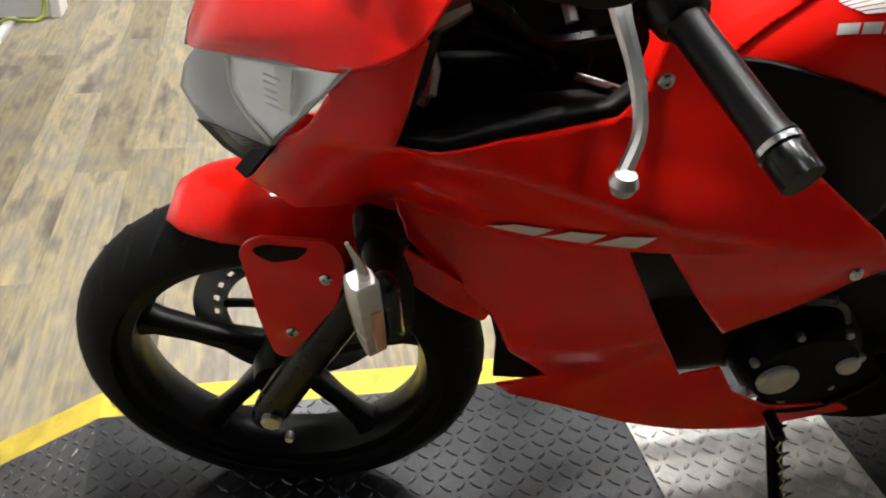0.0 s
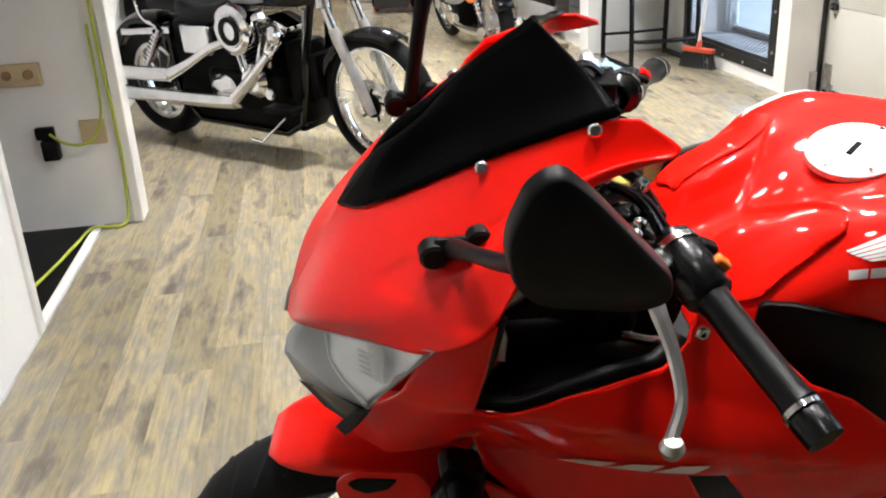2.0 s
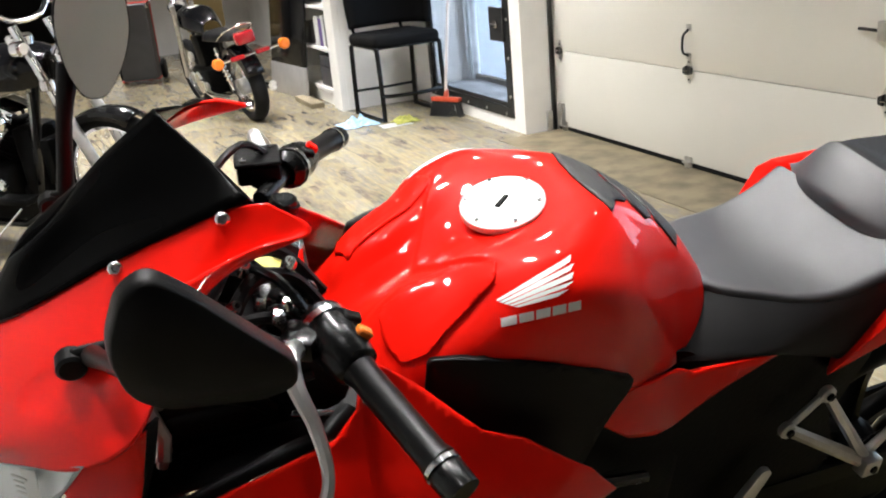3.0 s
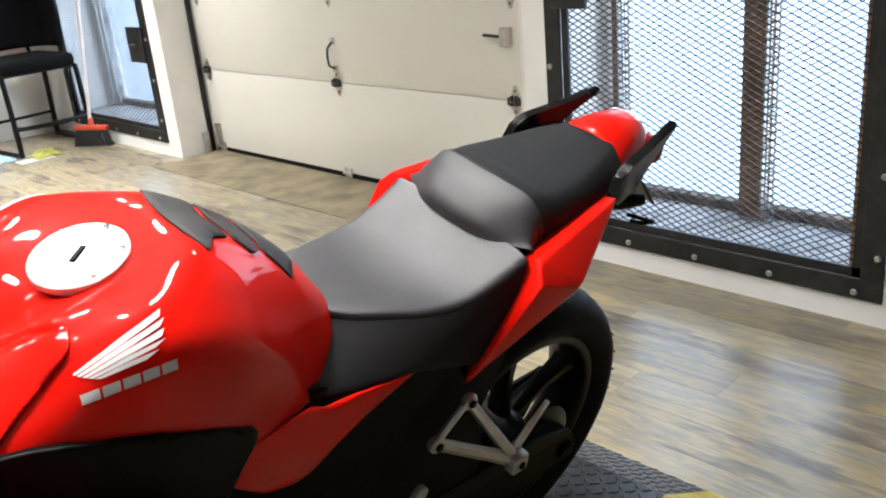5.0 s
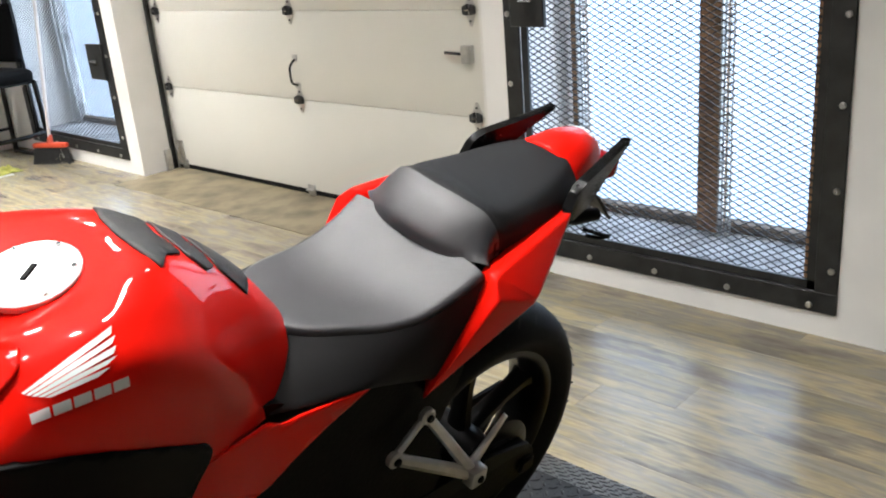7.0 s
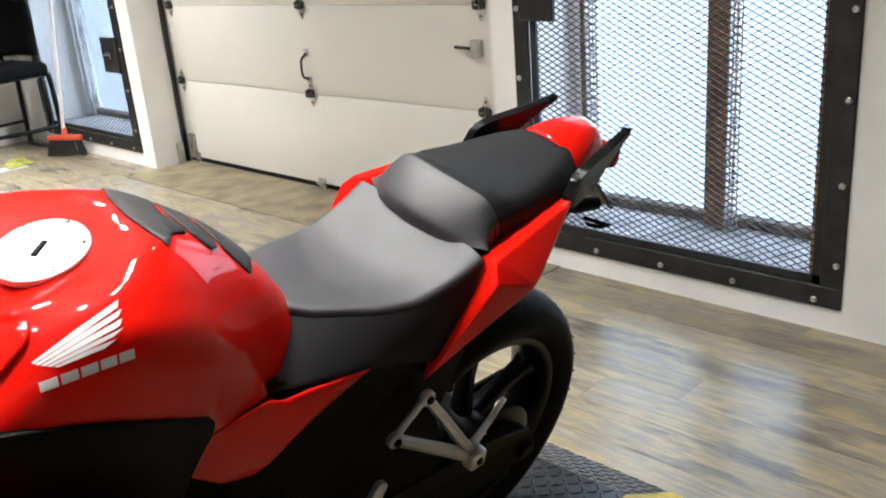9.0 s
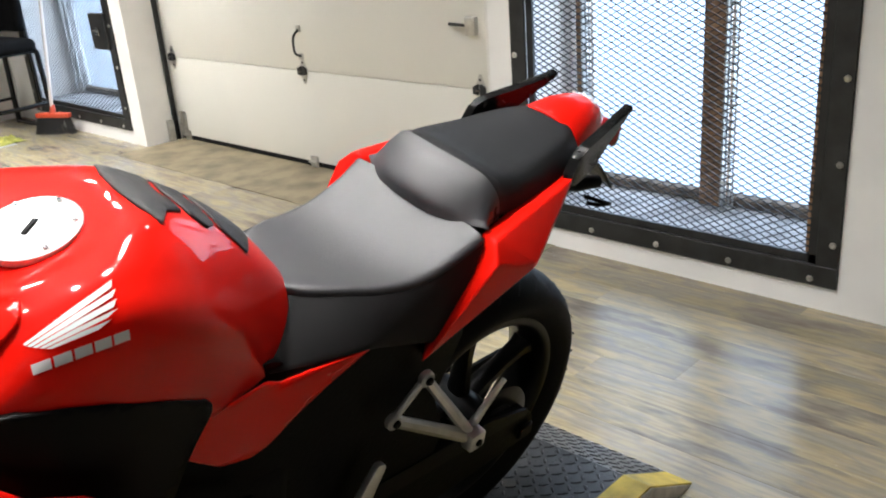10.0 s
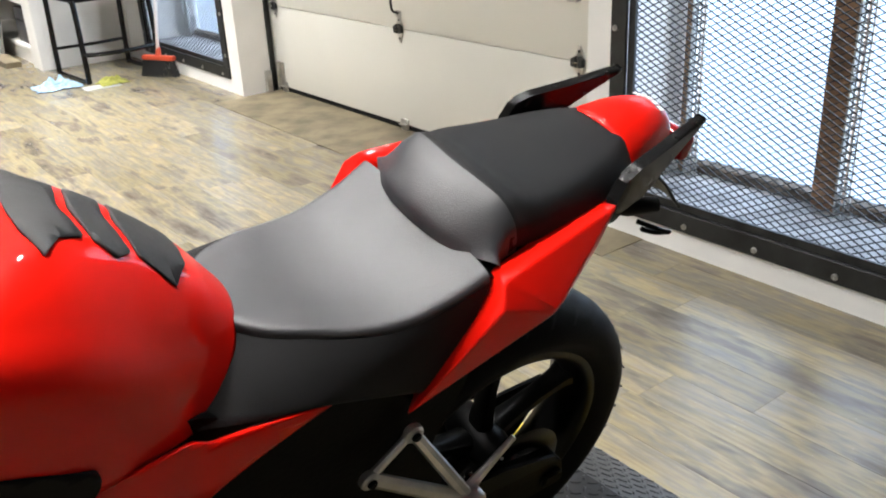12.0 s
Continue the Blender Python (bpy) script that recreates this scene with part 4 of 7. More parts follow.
# ---- tank ----
TANK = [
    [(0.365, 0, 0.865), (0.365, -0.04, 0.87), (0.365, -0.075, 0.875), (0.368, -0.105, 0.865), (0.372, -0.125, 0.845), (0.375, -0.13, 0.80)],
    [(0.43, 0, 0.908), (0.43, -0.028, 0.924), (0.43, -0.056, 0.943), (0.43, -0.100, 0.922), (0.429, -0.142, 0.890), (0.428, -0.152, 0.83)],
    [(0.49, 0, 0.938), (0.49, -0.035, 0.951), (0.49, -0.070, 0.970), (0.49, -0.115, 0.953), (0.489, -0.156, 0.922), (0.488, -0.170, 0.85)],
    [(0.535, 0, 0.966), (0.535, -0.042, 0.975), (0.535, -0.084, 0.989), (0.536, -0.130, 0.981), (0.538, -0.166, 0.953), (0.538, -0.182, 0.86)],
    [(0.60, 0, 0.992), (0.60, -0.05, 0.996), (0.602, -0.096, 1.003), (0.604, -0.136, 0.997), (0.608, -0.173, 0.961), (0.612, -0.186, 0.84)],
    [(0.69, 0, 1.012), (0.69, -0.042, 1.012), (0.69, -0.080, 1.005), (0.69, -0.124, 0.974), (0.69, -0.162, 0.920), (0.688, -0.174, 0.80)],
    [(0.775, 0, 0.970), (0.775, -0.03, 0.968), (0.774, -0.062, 0.955), (0.77, -0.102, 0.915), (0.76, -0.138, 0.862), (0.745, -0.153, 0.788)],
    [(0.842, 0, 0.910), (0.840, -0.033, 0.907), (0.832, -0.066, 0.893), (0.818, -0.096, 0.862), (0.798, -0.124, 0.820), (0.774, -0.143, 0.783)],
    [(0.893, 0, 0.842), (0.889, -0.03, 0.842), (0.880, -0.056, 0.836), (0.868, -0.080, 0.818), (0.838, -0.108, 0.795), (0.800, -0.130, 0.776)],
]
tank_bm = loft(full(TANK), 150, 110)
for vert in tank_bm.verts:
    u, v = vert.co.x, abs(vert.co.y)
    if v < 0.11 and vert.co.z > 0.86:
        d = min(1.0, max(0.0, (0.476 + 0.62 * v - u) / 0.007))
        fade = min(1.0, (0.11 - v) / 0.03) * min(1.0, max(0.0, (u - 0.40) / 0.05))
        vert.co.z -= 0.006 * d * d * (3 - 2 * d) * fade
tank = part("fuel_tank", tank_bm, RED, moto, "glossy red fuel tank", smooth=60, solid=0.003)
CAP = Matrix.Translation((0.590, 0, 0.990)) @ pose(0, 0, 0, 0, -12, 0)
cap = part("filler_cap", moved(lathe([(0, -0.004), (0.049, -0.004), (0.053, 0.0), (0.053, 0.008), (0.048, 0.011), (0.044, 0.009), (0, 0.010)], 40, "z"), CAP), CAPMETAL, tank, "round brushed metal filler cap")


TANKTREE = bvhtree.BVHTree.FromPolygons([v.co[:] for v in tank.data.vertices], [p.vertices[:] for p in tank.data.polygons])

part("cap_key_flap", moved(soft_box(-0.014, 0.012, -0.0035, 0.0035, 0.009, 0.0118, 0.001, 1), CAP @ pose(0, 0, 0, 0, 0, 35)), DARK, cap)
for k in range(6):
    a_ = 2 * math.pi * (k + 0.4) / 6
    part("cap_bolt", moved(disc((0.046 * math.cos(a_), 0.046 * math.sin(a_), 0.011), 0.003, 0.003, "z", 8), CAP), STEEL, cap)


def draped(outline, step, sd, lift=0.0018):
    """A thin mark laid on the tank's shoulder: its outline falls onto the tank along a slant."""
    bm = sheet(outline, lambda u, w: 0.0, step, sd)
    way = Vector((0, 0.75 * sd, -0.6614))
    for v in bm.verts:
        hit = TANKTREE.ray_cast(Vector((v.co.x, -0.38 * sd, v.co.z + 0.1985)), way)[0]
        v.co = hit - way * lift
    return bm


for sd in (1, -1):
    # five broad feathers fanning from the shoulder of the wing, over a row of bars
    inner = [(0.5165, 0.9830), (0.5185, 0.9790), (0.5215, 0.9750), (0.5255, 0.9712), (0.5300, 0.9674), (0.5350, 0.9636)]
    outer = [(0.6095, 1.0220), (0.6080, 1.0085), (0.6035, 0.9960), (0.6000, 0.9835), (0.5900, 0.9730), (0.5790, 0.9630)]
    for k in range(5):
        a_, b_, c_, d_ = inner[k], inner[k + 1], outer[k + 1], outer[k]
        stroke = [a_, (b_[0] - 0.0008, b_[1] + 0.0012), ((b_[0] + c_[0]) / 2, (b_[1] + c_[1]) / 2 + 0.0022), (c_[0] - 0.003, c_[1] + 0.0032), (d_[0], d_[1] - 0.0004), ((a_[0] + d_[0]) / 2, (a_[1] + d_[1]) / 2 + 0.0012)]
        part("wing_mark", draped(stroke, 0.008, sd), DECAL, tank, "white wing-shaped mark" if k == 0 else "", smooth=60)
    for k in range(5):
        u, w = 0.5135 + 0.0182 * k, 0.9425 - 0.0006 * k
        part("name_bar", draped([(u, w), (u + 0.0158, w - 0.0004), (u + 0.0168, w + 0.0126), (u + 0.0010, w + 0.0130)], 0.008, sd), DECAL, tank, smooth=60)
    # raised shroud over the front shoulder, ending in a point
    shroud = rounded([(0.405, 1.010), (0.43, 1.027), (0.49, 1.042), (0.528, 1.045), (0.532, 1.038), (0.519, 1.009), (0.4865, 0.978), (0.454, 0.949), (0.437, 0.929), (0.41, 0.925), (0.40, 0.96)], 0.006, 3)
    part("tank_shroud", draped(shroud, 0.005, sd, 0.006), RED, tank, "glossy red shroud on the tank's shoulder", smooth=45, solid=0.0075)
PAD = lambda u, v: TANKTREE.ray_cast(Vector((u, v, 1.3)), Vector((0, 0, -1)))[0].z
for half in ([(0.684, 0.008), (0.686, 0.040), (0.697, 0.077), (0.716, 0.052), (0.738, 0.046), (0.734, 0.024), (0.730, 0.006)], [(0.740, 0.006), (0.744, 0.028), (0.747, 0.047), (0.762, 0.060), (0.778, 0.049), (0.774, 0.026), (0.770, 0.006)], [(0.780, 0.006), (0.784, 0.030), (0.787, 0.050), (0.815, 0.064), (0.838, 0.030), (0.842, 0.006)]):
    shape = [(u, -v) for u, v in half] + half[::-1]
    bm = bmesh.new()
    bm.faces.new([bm.verts.new((u, v, 0)) for u, v in rounded(shape, 0.003)])
    bmesh.ops.triangulate(bm, faces=bm.faces[:])
    for s_ in np.arange(0.645, 0.86, 0.010):
        bmesh.ops.bisect_plane(bm, geom=bm.verts[:] + bm.edges[:] + bm.faces[:], plane_co=(s_, 0, 0), plane_no=(1, 0, 0))
    for vert in bm.verts:
        vert.co.z = PAD(vert.co.x, vert.co.y) + 0.0035
    part("tank_pad", bm, CARBON, tank, "textured black tank pad", smooth=60, solid=0.003)

# seat, pillion, tail
SEAT = ((0.866, 0.048, 0.842, 0.838), (0.90, 0.082, 0.836, 0.836), (0.95, 0.105, 0.826, 0.831), (1.0, 0.120, 0.817, 0.822), (1.06, 0.132, 0.818, 0.820), (1.12, 0.139, 0.838, 0.837), (1.168, 0.145, 0.864, 0.861))
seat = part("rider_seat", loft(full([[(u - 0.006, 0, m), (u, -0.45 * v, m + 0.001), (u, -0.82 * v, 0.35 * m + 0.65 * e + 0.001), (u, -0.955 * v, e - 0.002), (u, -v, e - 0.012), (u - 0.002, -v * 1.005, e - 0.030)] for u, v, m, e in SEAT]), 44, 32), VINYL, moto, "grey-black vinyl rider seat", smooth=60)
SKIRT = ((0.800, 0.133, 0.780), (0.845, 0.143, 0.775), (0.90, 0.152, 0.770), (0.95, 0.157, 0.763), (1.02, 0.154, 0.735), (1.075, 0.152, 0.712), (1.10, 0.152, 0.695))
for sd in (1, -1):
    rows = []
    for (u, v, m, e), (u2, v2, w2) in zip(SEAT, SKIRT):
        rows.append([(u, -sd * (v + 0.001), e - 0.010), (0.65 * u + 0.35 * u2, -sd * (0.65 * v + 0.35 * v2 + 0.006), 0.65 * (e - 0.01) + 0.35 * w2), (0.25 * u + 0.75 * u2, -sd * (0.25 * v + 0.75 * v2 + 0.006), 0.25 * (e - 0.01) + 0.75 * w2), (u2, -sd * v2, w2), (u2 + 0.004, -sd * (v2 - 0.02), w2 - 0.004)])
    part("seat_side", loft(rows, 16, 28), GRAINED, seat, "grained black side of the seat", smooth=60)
PILLION = [
    [(1.146, 0, 0.856), (1.151, -0.06, 0.857), (1.166, -0.1, 0.859), (1.184, -0.132, 0.862)],
    [(1.146, 0, 0.882), (1.154, -0.055, 0.880), (1.174, -0.095, 0.876), (1.192, -0.122, 0.870)],
    [(1.178, 0, 0.915), (1.184, -0.052, 0.912), (1.197, -0.092, 0.904), (1.208, -0.116, 0.886)],
    [(1.206, 0, 0.928), (1.210, -0.05, 0.926), (1.217, -0.090, 0.918), (1.224, -0.114, 0.893)],
    [(1.228, 0, 0.929), (1.230, -0.05, 0.926), (1.236, -0.089, 0.916), (1.243, -0.113, 0.890)],
    [(1.262, 0, 0.921), (1.262, -0.05, 0.919), (1.268, -0.096, 0.911), (1.276, -0.115, 0.887)],
    [(1.33, 0, 0.918), (1.33, -0.05, 0.916), (1.333, -0.090, 0.910), (1.340, -0.109, 0.885)],
    [(1.42, 0, 0.928), (1.42, -0.045, 0.924), (1.42, -0.075, 0.916), (1.425, -0.096, 0.888)],
    [(1.482, 0, 0.932), (1.478, -0.032, 0.929), (1.472, -0.056, 0.918), (1.468, -0.076, 0.894)],
    [(1.498, 0, 0.918), (1.494, -0.034, 0.914), (1.485, -0.058, 0.904), (1.474, -0.078, 0.884)],
]
pillion = part("pillion_seat", loft(full([c + [(c[3][0] + 0.004, c[3][1] - 0.004, c[3][2] - 0.030)] for c in PILLION[2:]]), 44, 30), GRAINED, moto, "grained black pillion seat", smooth=60)
# The lighter vinyl stops where the front highlight ends.
part("pillion_bolster", loft(full([[(u, v * 1.002, w + 0.001) for u, v, w in c] + [(c[3][0] + 0.006, c[3][1] - 0.004, 0.856)] for c in PILLION[:4]]), 44, 20), VINYL, pillion, "smooth vinyl bolster, greyed for the highlight on its front", smooth=60)
part("seat_gap", loft(full([[(1.135, 0, 0.846), (1.14, -0.06, 0.847), (1.155, -0.1, 0.849), (1.17, -0.138, 0.850)], [(1.20, 0, 0.850), (1.2, -0.06, 0.850), (1.205, -0.1, 0.850), (1.215, -0.132, 0.848)], [(1.46, 0, 0.87), (1.46, -0.04, 0.87), (1.46, -0.07, 0.87), (1.46, -0.085, 0.865)]]), 20, 14), BLACK, moto, "black seat base in the gap")
TAIL = [
    [(1.455, 0, 0.934), (1.458, -0.035, 0.929), (1.465, -0.062, 0.914), (1.470, -0.079, 0.888)],
    [(1.520, 0, 0.946), (1.522, -0.032, 0.939), (1.526, -0.054, 0.920), (1.528, -0.066, 0.884)],
    [(1.572, 0, 0.940), (1.574, -0.027, 0.932), (1.570, -0.043, 0.912), (1.560, -0.054, 0.868)],
    [(1.600, 0, 0.917), (1.600, -0.023, 0.909), (1.592, -0.037, 0.892), (1.578, -0.047, 0.852)],
    [(1.603, 0, 0.880), (1.602, -0.021, 0.876), (1.594, -0.033, 0.862), (1.578, -0.042, 0.842)],
]
tail = part("tail_cowl", loft(full(TAIL), 28, 22), RED, moto, "glossy red tail cowl", smooth=60, solid=0.003)
for k in range(5):
    v0 = -0.030 + 0.0122 * k
    quad = []
    for u, v in ((1.560, v0), (1.560, v0 + 0.0095), (1.571, v0 + 0.0095), (1.571, v0)):
        quad.append((u, v, 0.9462 - 0.19 * abs(v) - 0.2 * (u - 1.56)))
    bm = bmesh.new()
    bm.faces.new([bm.verts.new(p) for p in quad])
    part("tail_bar", bm, DECAL, tail, smooth=0, solid=0.001)
PANEL = {"A": (1.174, 0.163, 0.860), "F": (1.186, 0.128, 0.853), "G": (1.09, 0.130, 0.69), "I": (1.30, 0.112, 0.868), "T": (1.392, 0.128, 0.884), "S": (1.43, 0.092, 0.878), "C": (1.163, 0.184, 0.834), "B": (1.245, 0.194, 0.808), "D": (1.365, 0.135, 0.828), "N": (1.25, 0.150, 0.760), "L": (1.062, 0.158, 0.688), "K": (1.10, 0.125, 0.665)}
for sd in (1, -1):
    bm = bmesh.new()
    pv = {k: bm.verts.new((u, -sd * v, w)) for k, (u, v, w) in PANEL.items()}
    for face in ("AFI", "AIT", "ITS", "ACLGF", "ATB", "ABC", "TDB", "TSD", "CBL", "BDN", "BNKL"):
        bm.faces.new([pv[k] for k in face])
    bmesh.ops.bevel(bm, geom=[e for e in bm.edges if len(e.link_faces) == 2], offset=0.004, segments=3, affect="EDGES", profile=0.5)
    part("tail_panel", bm, RED, moto, "glossy red faceted tail panel", smooth=35, solid=0.004)
    part("side_cover", sheet(rounded([(0.649, 0.762), (0.684, 0.797), (0.73, 0.794), (0.792, 0.786), (0.806, 0.776), (0.952, 0.765), (0.88, 0.742), (0.815, 0.720), (0.775, 0.701), (0.750, 0.699), (0.70, 0.720)], 0.006, 2), bent([(0.649, 0.762, 0.174), (0.684, 0.797, 0.170), (0.79, 0.786, 0.152), (0.952, 0.765, 0.157), (0.815, 0.712, 0.168), (0.76, 0.687, 0.172), (0.72, 0.75, 0.176)]), 0.02, sd), RED, moto, "glossy red side cover", smooth=40, solid=0.006)
    rail = slab(rounded([(1.388, 0.880), (1.405, 0.914), (1.43, 0.924), (1.50, 0.935), (1.588, 0.955), (1.590, 0.946), (1.548, 0.927), (1.505, 0.900), (1.47, 0.872), (1.40, 0.862)], 0.006), -0.009, 0.009, 0.004)
    part("grab_rail", moved(rail, Matrix.Translation((1.40, -sd * 0.116, 0)) @ pose(0, 0, 0, 0, 0, sd * 10) @ Matrix.Translation((-1.40, 0, 0))), SATIN, moto, "black pillion grab rail")
    stem = part("rear_indicator", tube([(1.44, -sd * 0.06, 0.830), (1.48, -sd * 0.080, 0.826), (1.525, -sd * 0.096, 0.826)], [0.012, 0.015, 0.012], 10), HOUSING, moto, "grey rear indicator stem")
    part("luggage_hook", tube([(1.50, -sd * 0.09, 0.800), (1.53, -sd * 0.12, 0.792), (1.545, -sd * 0.118, 0.785), (1.53, -sd * 0.105, 0.780), (1.51, -sd * 0.095, 0.786)], 0.004, 6, 12), BLACK, stem, "black luggage hook")
part("tail_lamp", soft_box(1.625, 1.655, -0.045, 0.045, 0.84, 0.885, 0.01, 2), REDLENS, moto, "red tail lamp")
part("rear_mudguard", loft([[(1.45, -0.05, 0.85), (1.45, 0, 0.87), (1.45, 0.05, 0.85)], [(1.58, -0.045, 0.83), (1.58, 0, 0.845), (1.58, 0.045, 0.83)], [(1.68, -0.04, 0.74), (1.68, 0, 0.75), (1.68, 0.04, 0.74)]], 9, 10), BLACK, moto, "black rear mudguard", solid=0.004)
part("inner_mudguard", loft([[(1.06, -0.09, 0.50), (1.06, 0, 0.52), (1.06, 0.09, 0.50)], [(1.15, -0.09, 0.66), (1.15, 0, 0.66), (1.15, 0.09, 0.66)], [(1.32, -0.09, 0.74), (1.32, 0, 0.76), (1.32, 0.09, 0.74)], [(1.42, -0.06, 0.81), (1.42, 0, 0.83), (1.42, 0.06, 0.81)]], 9, 14), BLACK, moto, "black inner mudguard", solid=0.004)
part("hugger", loft([[(1.03, -0.075, 0.24), (1.015, 0, 0.24), (1.03, 0.075, 0.24)], [(1.03, -0.08, 0.42), (1.012, 0, 0.42), (1.03, 0.08, 0.42)], [(1.13, -0.08, 0.58), (1.12, 0, 0.60), (1.13, 0.08, 0.58)]], 9, 12), BLACK, moto, "black hugger in front of the rear tyre", solid=0.004)
part("muffler", tube([(0.92, 0.13, 0.30), (1.0, 0.155, 0.33), (1.08, 0.17, 0.36), (1.5, 0.185, 0.52), (1.56, 0.187, 0.545)], [0.025, 0.045, 0.06, 0.062, 0.05], 18), DARK, moto, "black muffler")
part("seat_base", soft_box(1.27, 1.49, -0.078, 0.078, 0.79, 0.89, 0.02, 2), BLACK, moto, "black plastic under the pillion seat")
part("brake_carrier", slab([(1.367 + 0.2 * math.cos(a_), 0.30 - 0.2 * math.sin(a_)) for a_ in np.linspace(-0.1, math.pi + 0.1, 20)], 0.052, 0.06), DARK, rear, "black lower brake shield")
part("undertray", soft_box(1.0, 1.33, -0.10, 0.10, 0.66, 0.77, 0.03, 2), BLACK, moto)

# dark middle: frame spars, engine, swing arm
for sd in (-1, 1):
    part("frame_spar", sheet(rounded([(0.432, 0.913), (0.460, 0.916), (0.491, 0.914), (0.535, 0.907), (0.575, 0.894), (0.632, 0.866), (0.676, 0.838), (0.691, 0.829), (0.688, 0.812), (0.672, 0.79), (0.655, 0.762), (0.62, 0.69), (0.5, 0.72), (0.42, 0.83)], 0.006, 2), bent([(0.432, 0.913, 0.148), (0.491, 0.914, 0.170), (0.575, 0.893, 0.186), (0.69, 0.83, 0.180), (0.655, 0.762, 0.184), (0.62, 0.69, 0.19), (0.5, 0.72, 0.185), (0.42, 0.83, 0.165), (0.56, 0.82, 0.188)]), 0.02, -sd), BLACK, moto, "black frame cover", smooth=45, solid=0.010)
    part("rear_frame", slab(rounded([(0.60, 0.80), (0.80, 0.80), (0.9, 0.74), (1.12, 0.73), (1.18, 0.68), (1.13, 0.56), (1.17, 0.46), (1.13, 0.36), (1.08, 0.22), (0.9, 0.20), (0.74, 0.24), (0.66, 0.5)], 0.02), sd * 0.12 - 0.012, sd * 0.12 + 0.012), DARK, moto)
    part("swing_arm", slab(rounded([(0.86, 0.46), (0.92, 0.47), (1.20, 0.385), (1.44, 0.35), (1.46, 0.28), (1.20, 0.275), (0.88, 0.30)], 0.015), sd * 0.115 - 0.016, sd * 0.115 + 0.016), DARK, moto, "black swing arm")
part("engine", joined(soft_box(0.42, 0.86, -0.14, 0.14, 0.36, 0.62, 0.04, 2), soft_box(0.40, 0.66, -0.11, 0.11, 0.55, 0.86, 0.04, 2)), DARK, moto, "dark engine block")
part("engine_cover", moved(lathe([(0, -0.03), (0.07, -0.03), (0.085, -0.01), (0.09, 0.03), (0, 0.03)], 32), Matrix.Translation((0.68, -0.16, 0.44))), DARK, moto, "black round engine cover")
part("cover_cap", disc((0.64, -0.195, 0.435), 0.028, 0.012, "y", 20, 0.003), ALLOY, moto)
for k in range(7):
    a_ = 2 * math.pi * k / 7 + 0.2
    part("cover_bolt", disc((0.68 + 0.078 * math.cos(a_), -0.182, 0.44 + 0.078 * math.sin(a_)), 0.006, 0.012, "y", 8, 0.002), ALLOY, moto)
part("gear_lever", joined(tube([(0.84, -0.16, 0.36), (0.74, -0.185, 0.345), (0.66, -0.19, 0.35)], 0.006, 8, 10), tube([(0.66, -0.17, 0.35), (0.66, -0.235, 0.35)], 0.009, 8)), DARK, moto, "black gear lever")
part("clutch_cap", disc((0.735, -0.192, 0.452), 0.016, 0.012, "y", 16, 0.003), ALLOY, moto)
part("hose", tube([(0.5, -0.15, 0.62), (0.6, -0.17, 0.585), (0.68, -0.165, 0.56), (0.72, -0.16, 0.5)], 0.012, 8, 14), SATIN, moto, "black coolant hose")
part("hose", tube([(0.56, -0.15, 0.68), (0.66, -0.17, 0.64), (0.76, -0.16, 0.60)], 0.009, 8, 12), SATIN, moto)
part("radiator", soft_box(0.26, 0.31, -0.16, 0.16, 0.5, 0.82, 0.01, 1), DARK, moto)
part("air_box", soft_box(0.36, 0.60, -0.08, 0.08, 0.72, 0.845, 0.03, 2), BLACK, moto)

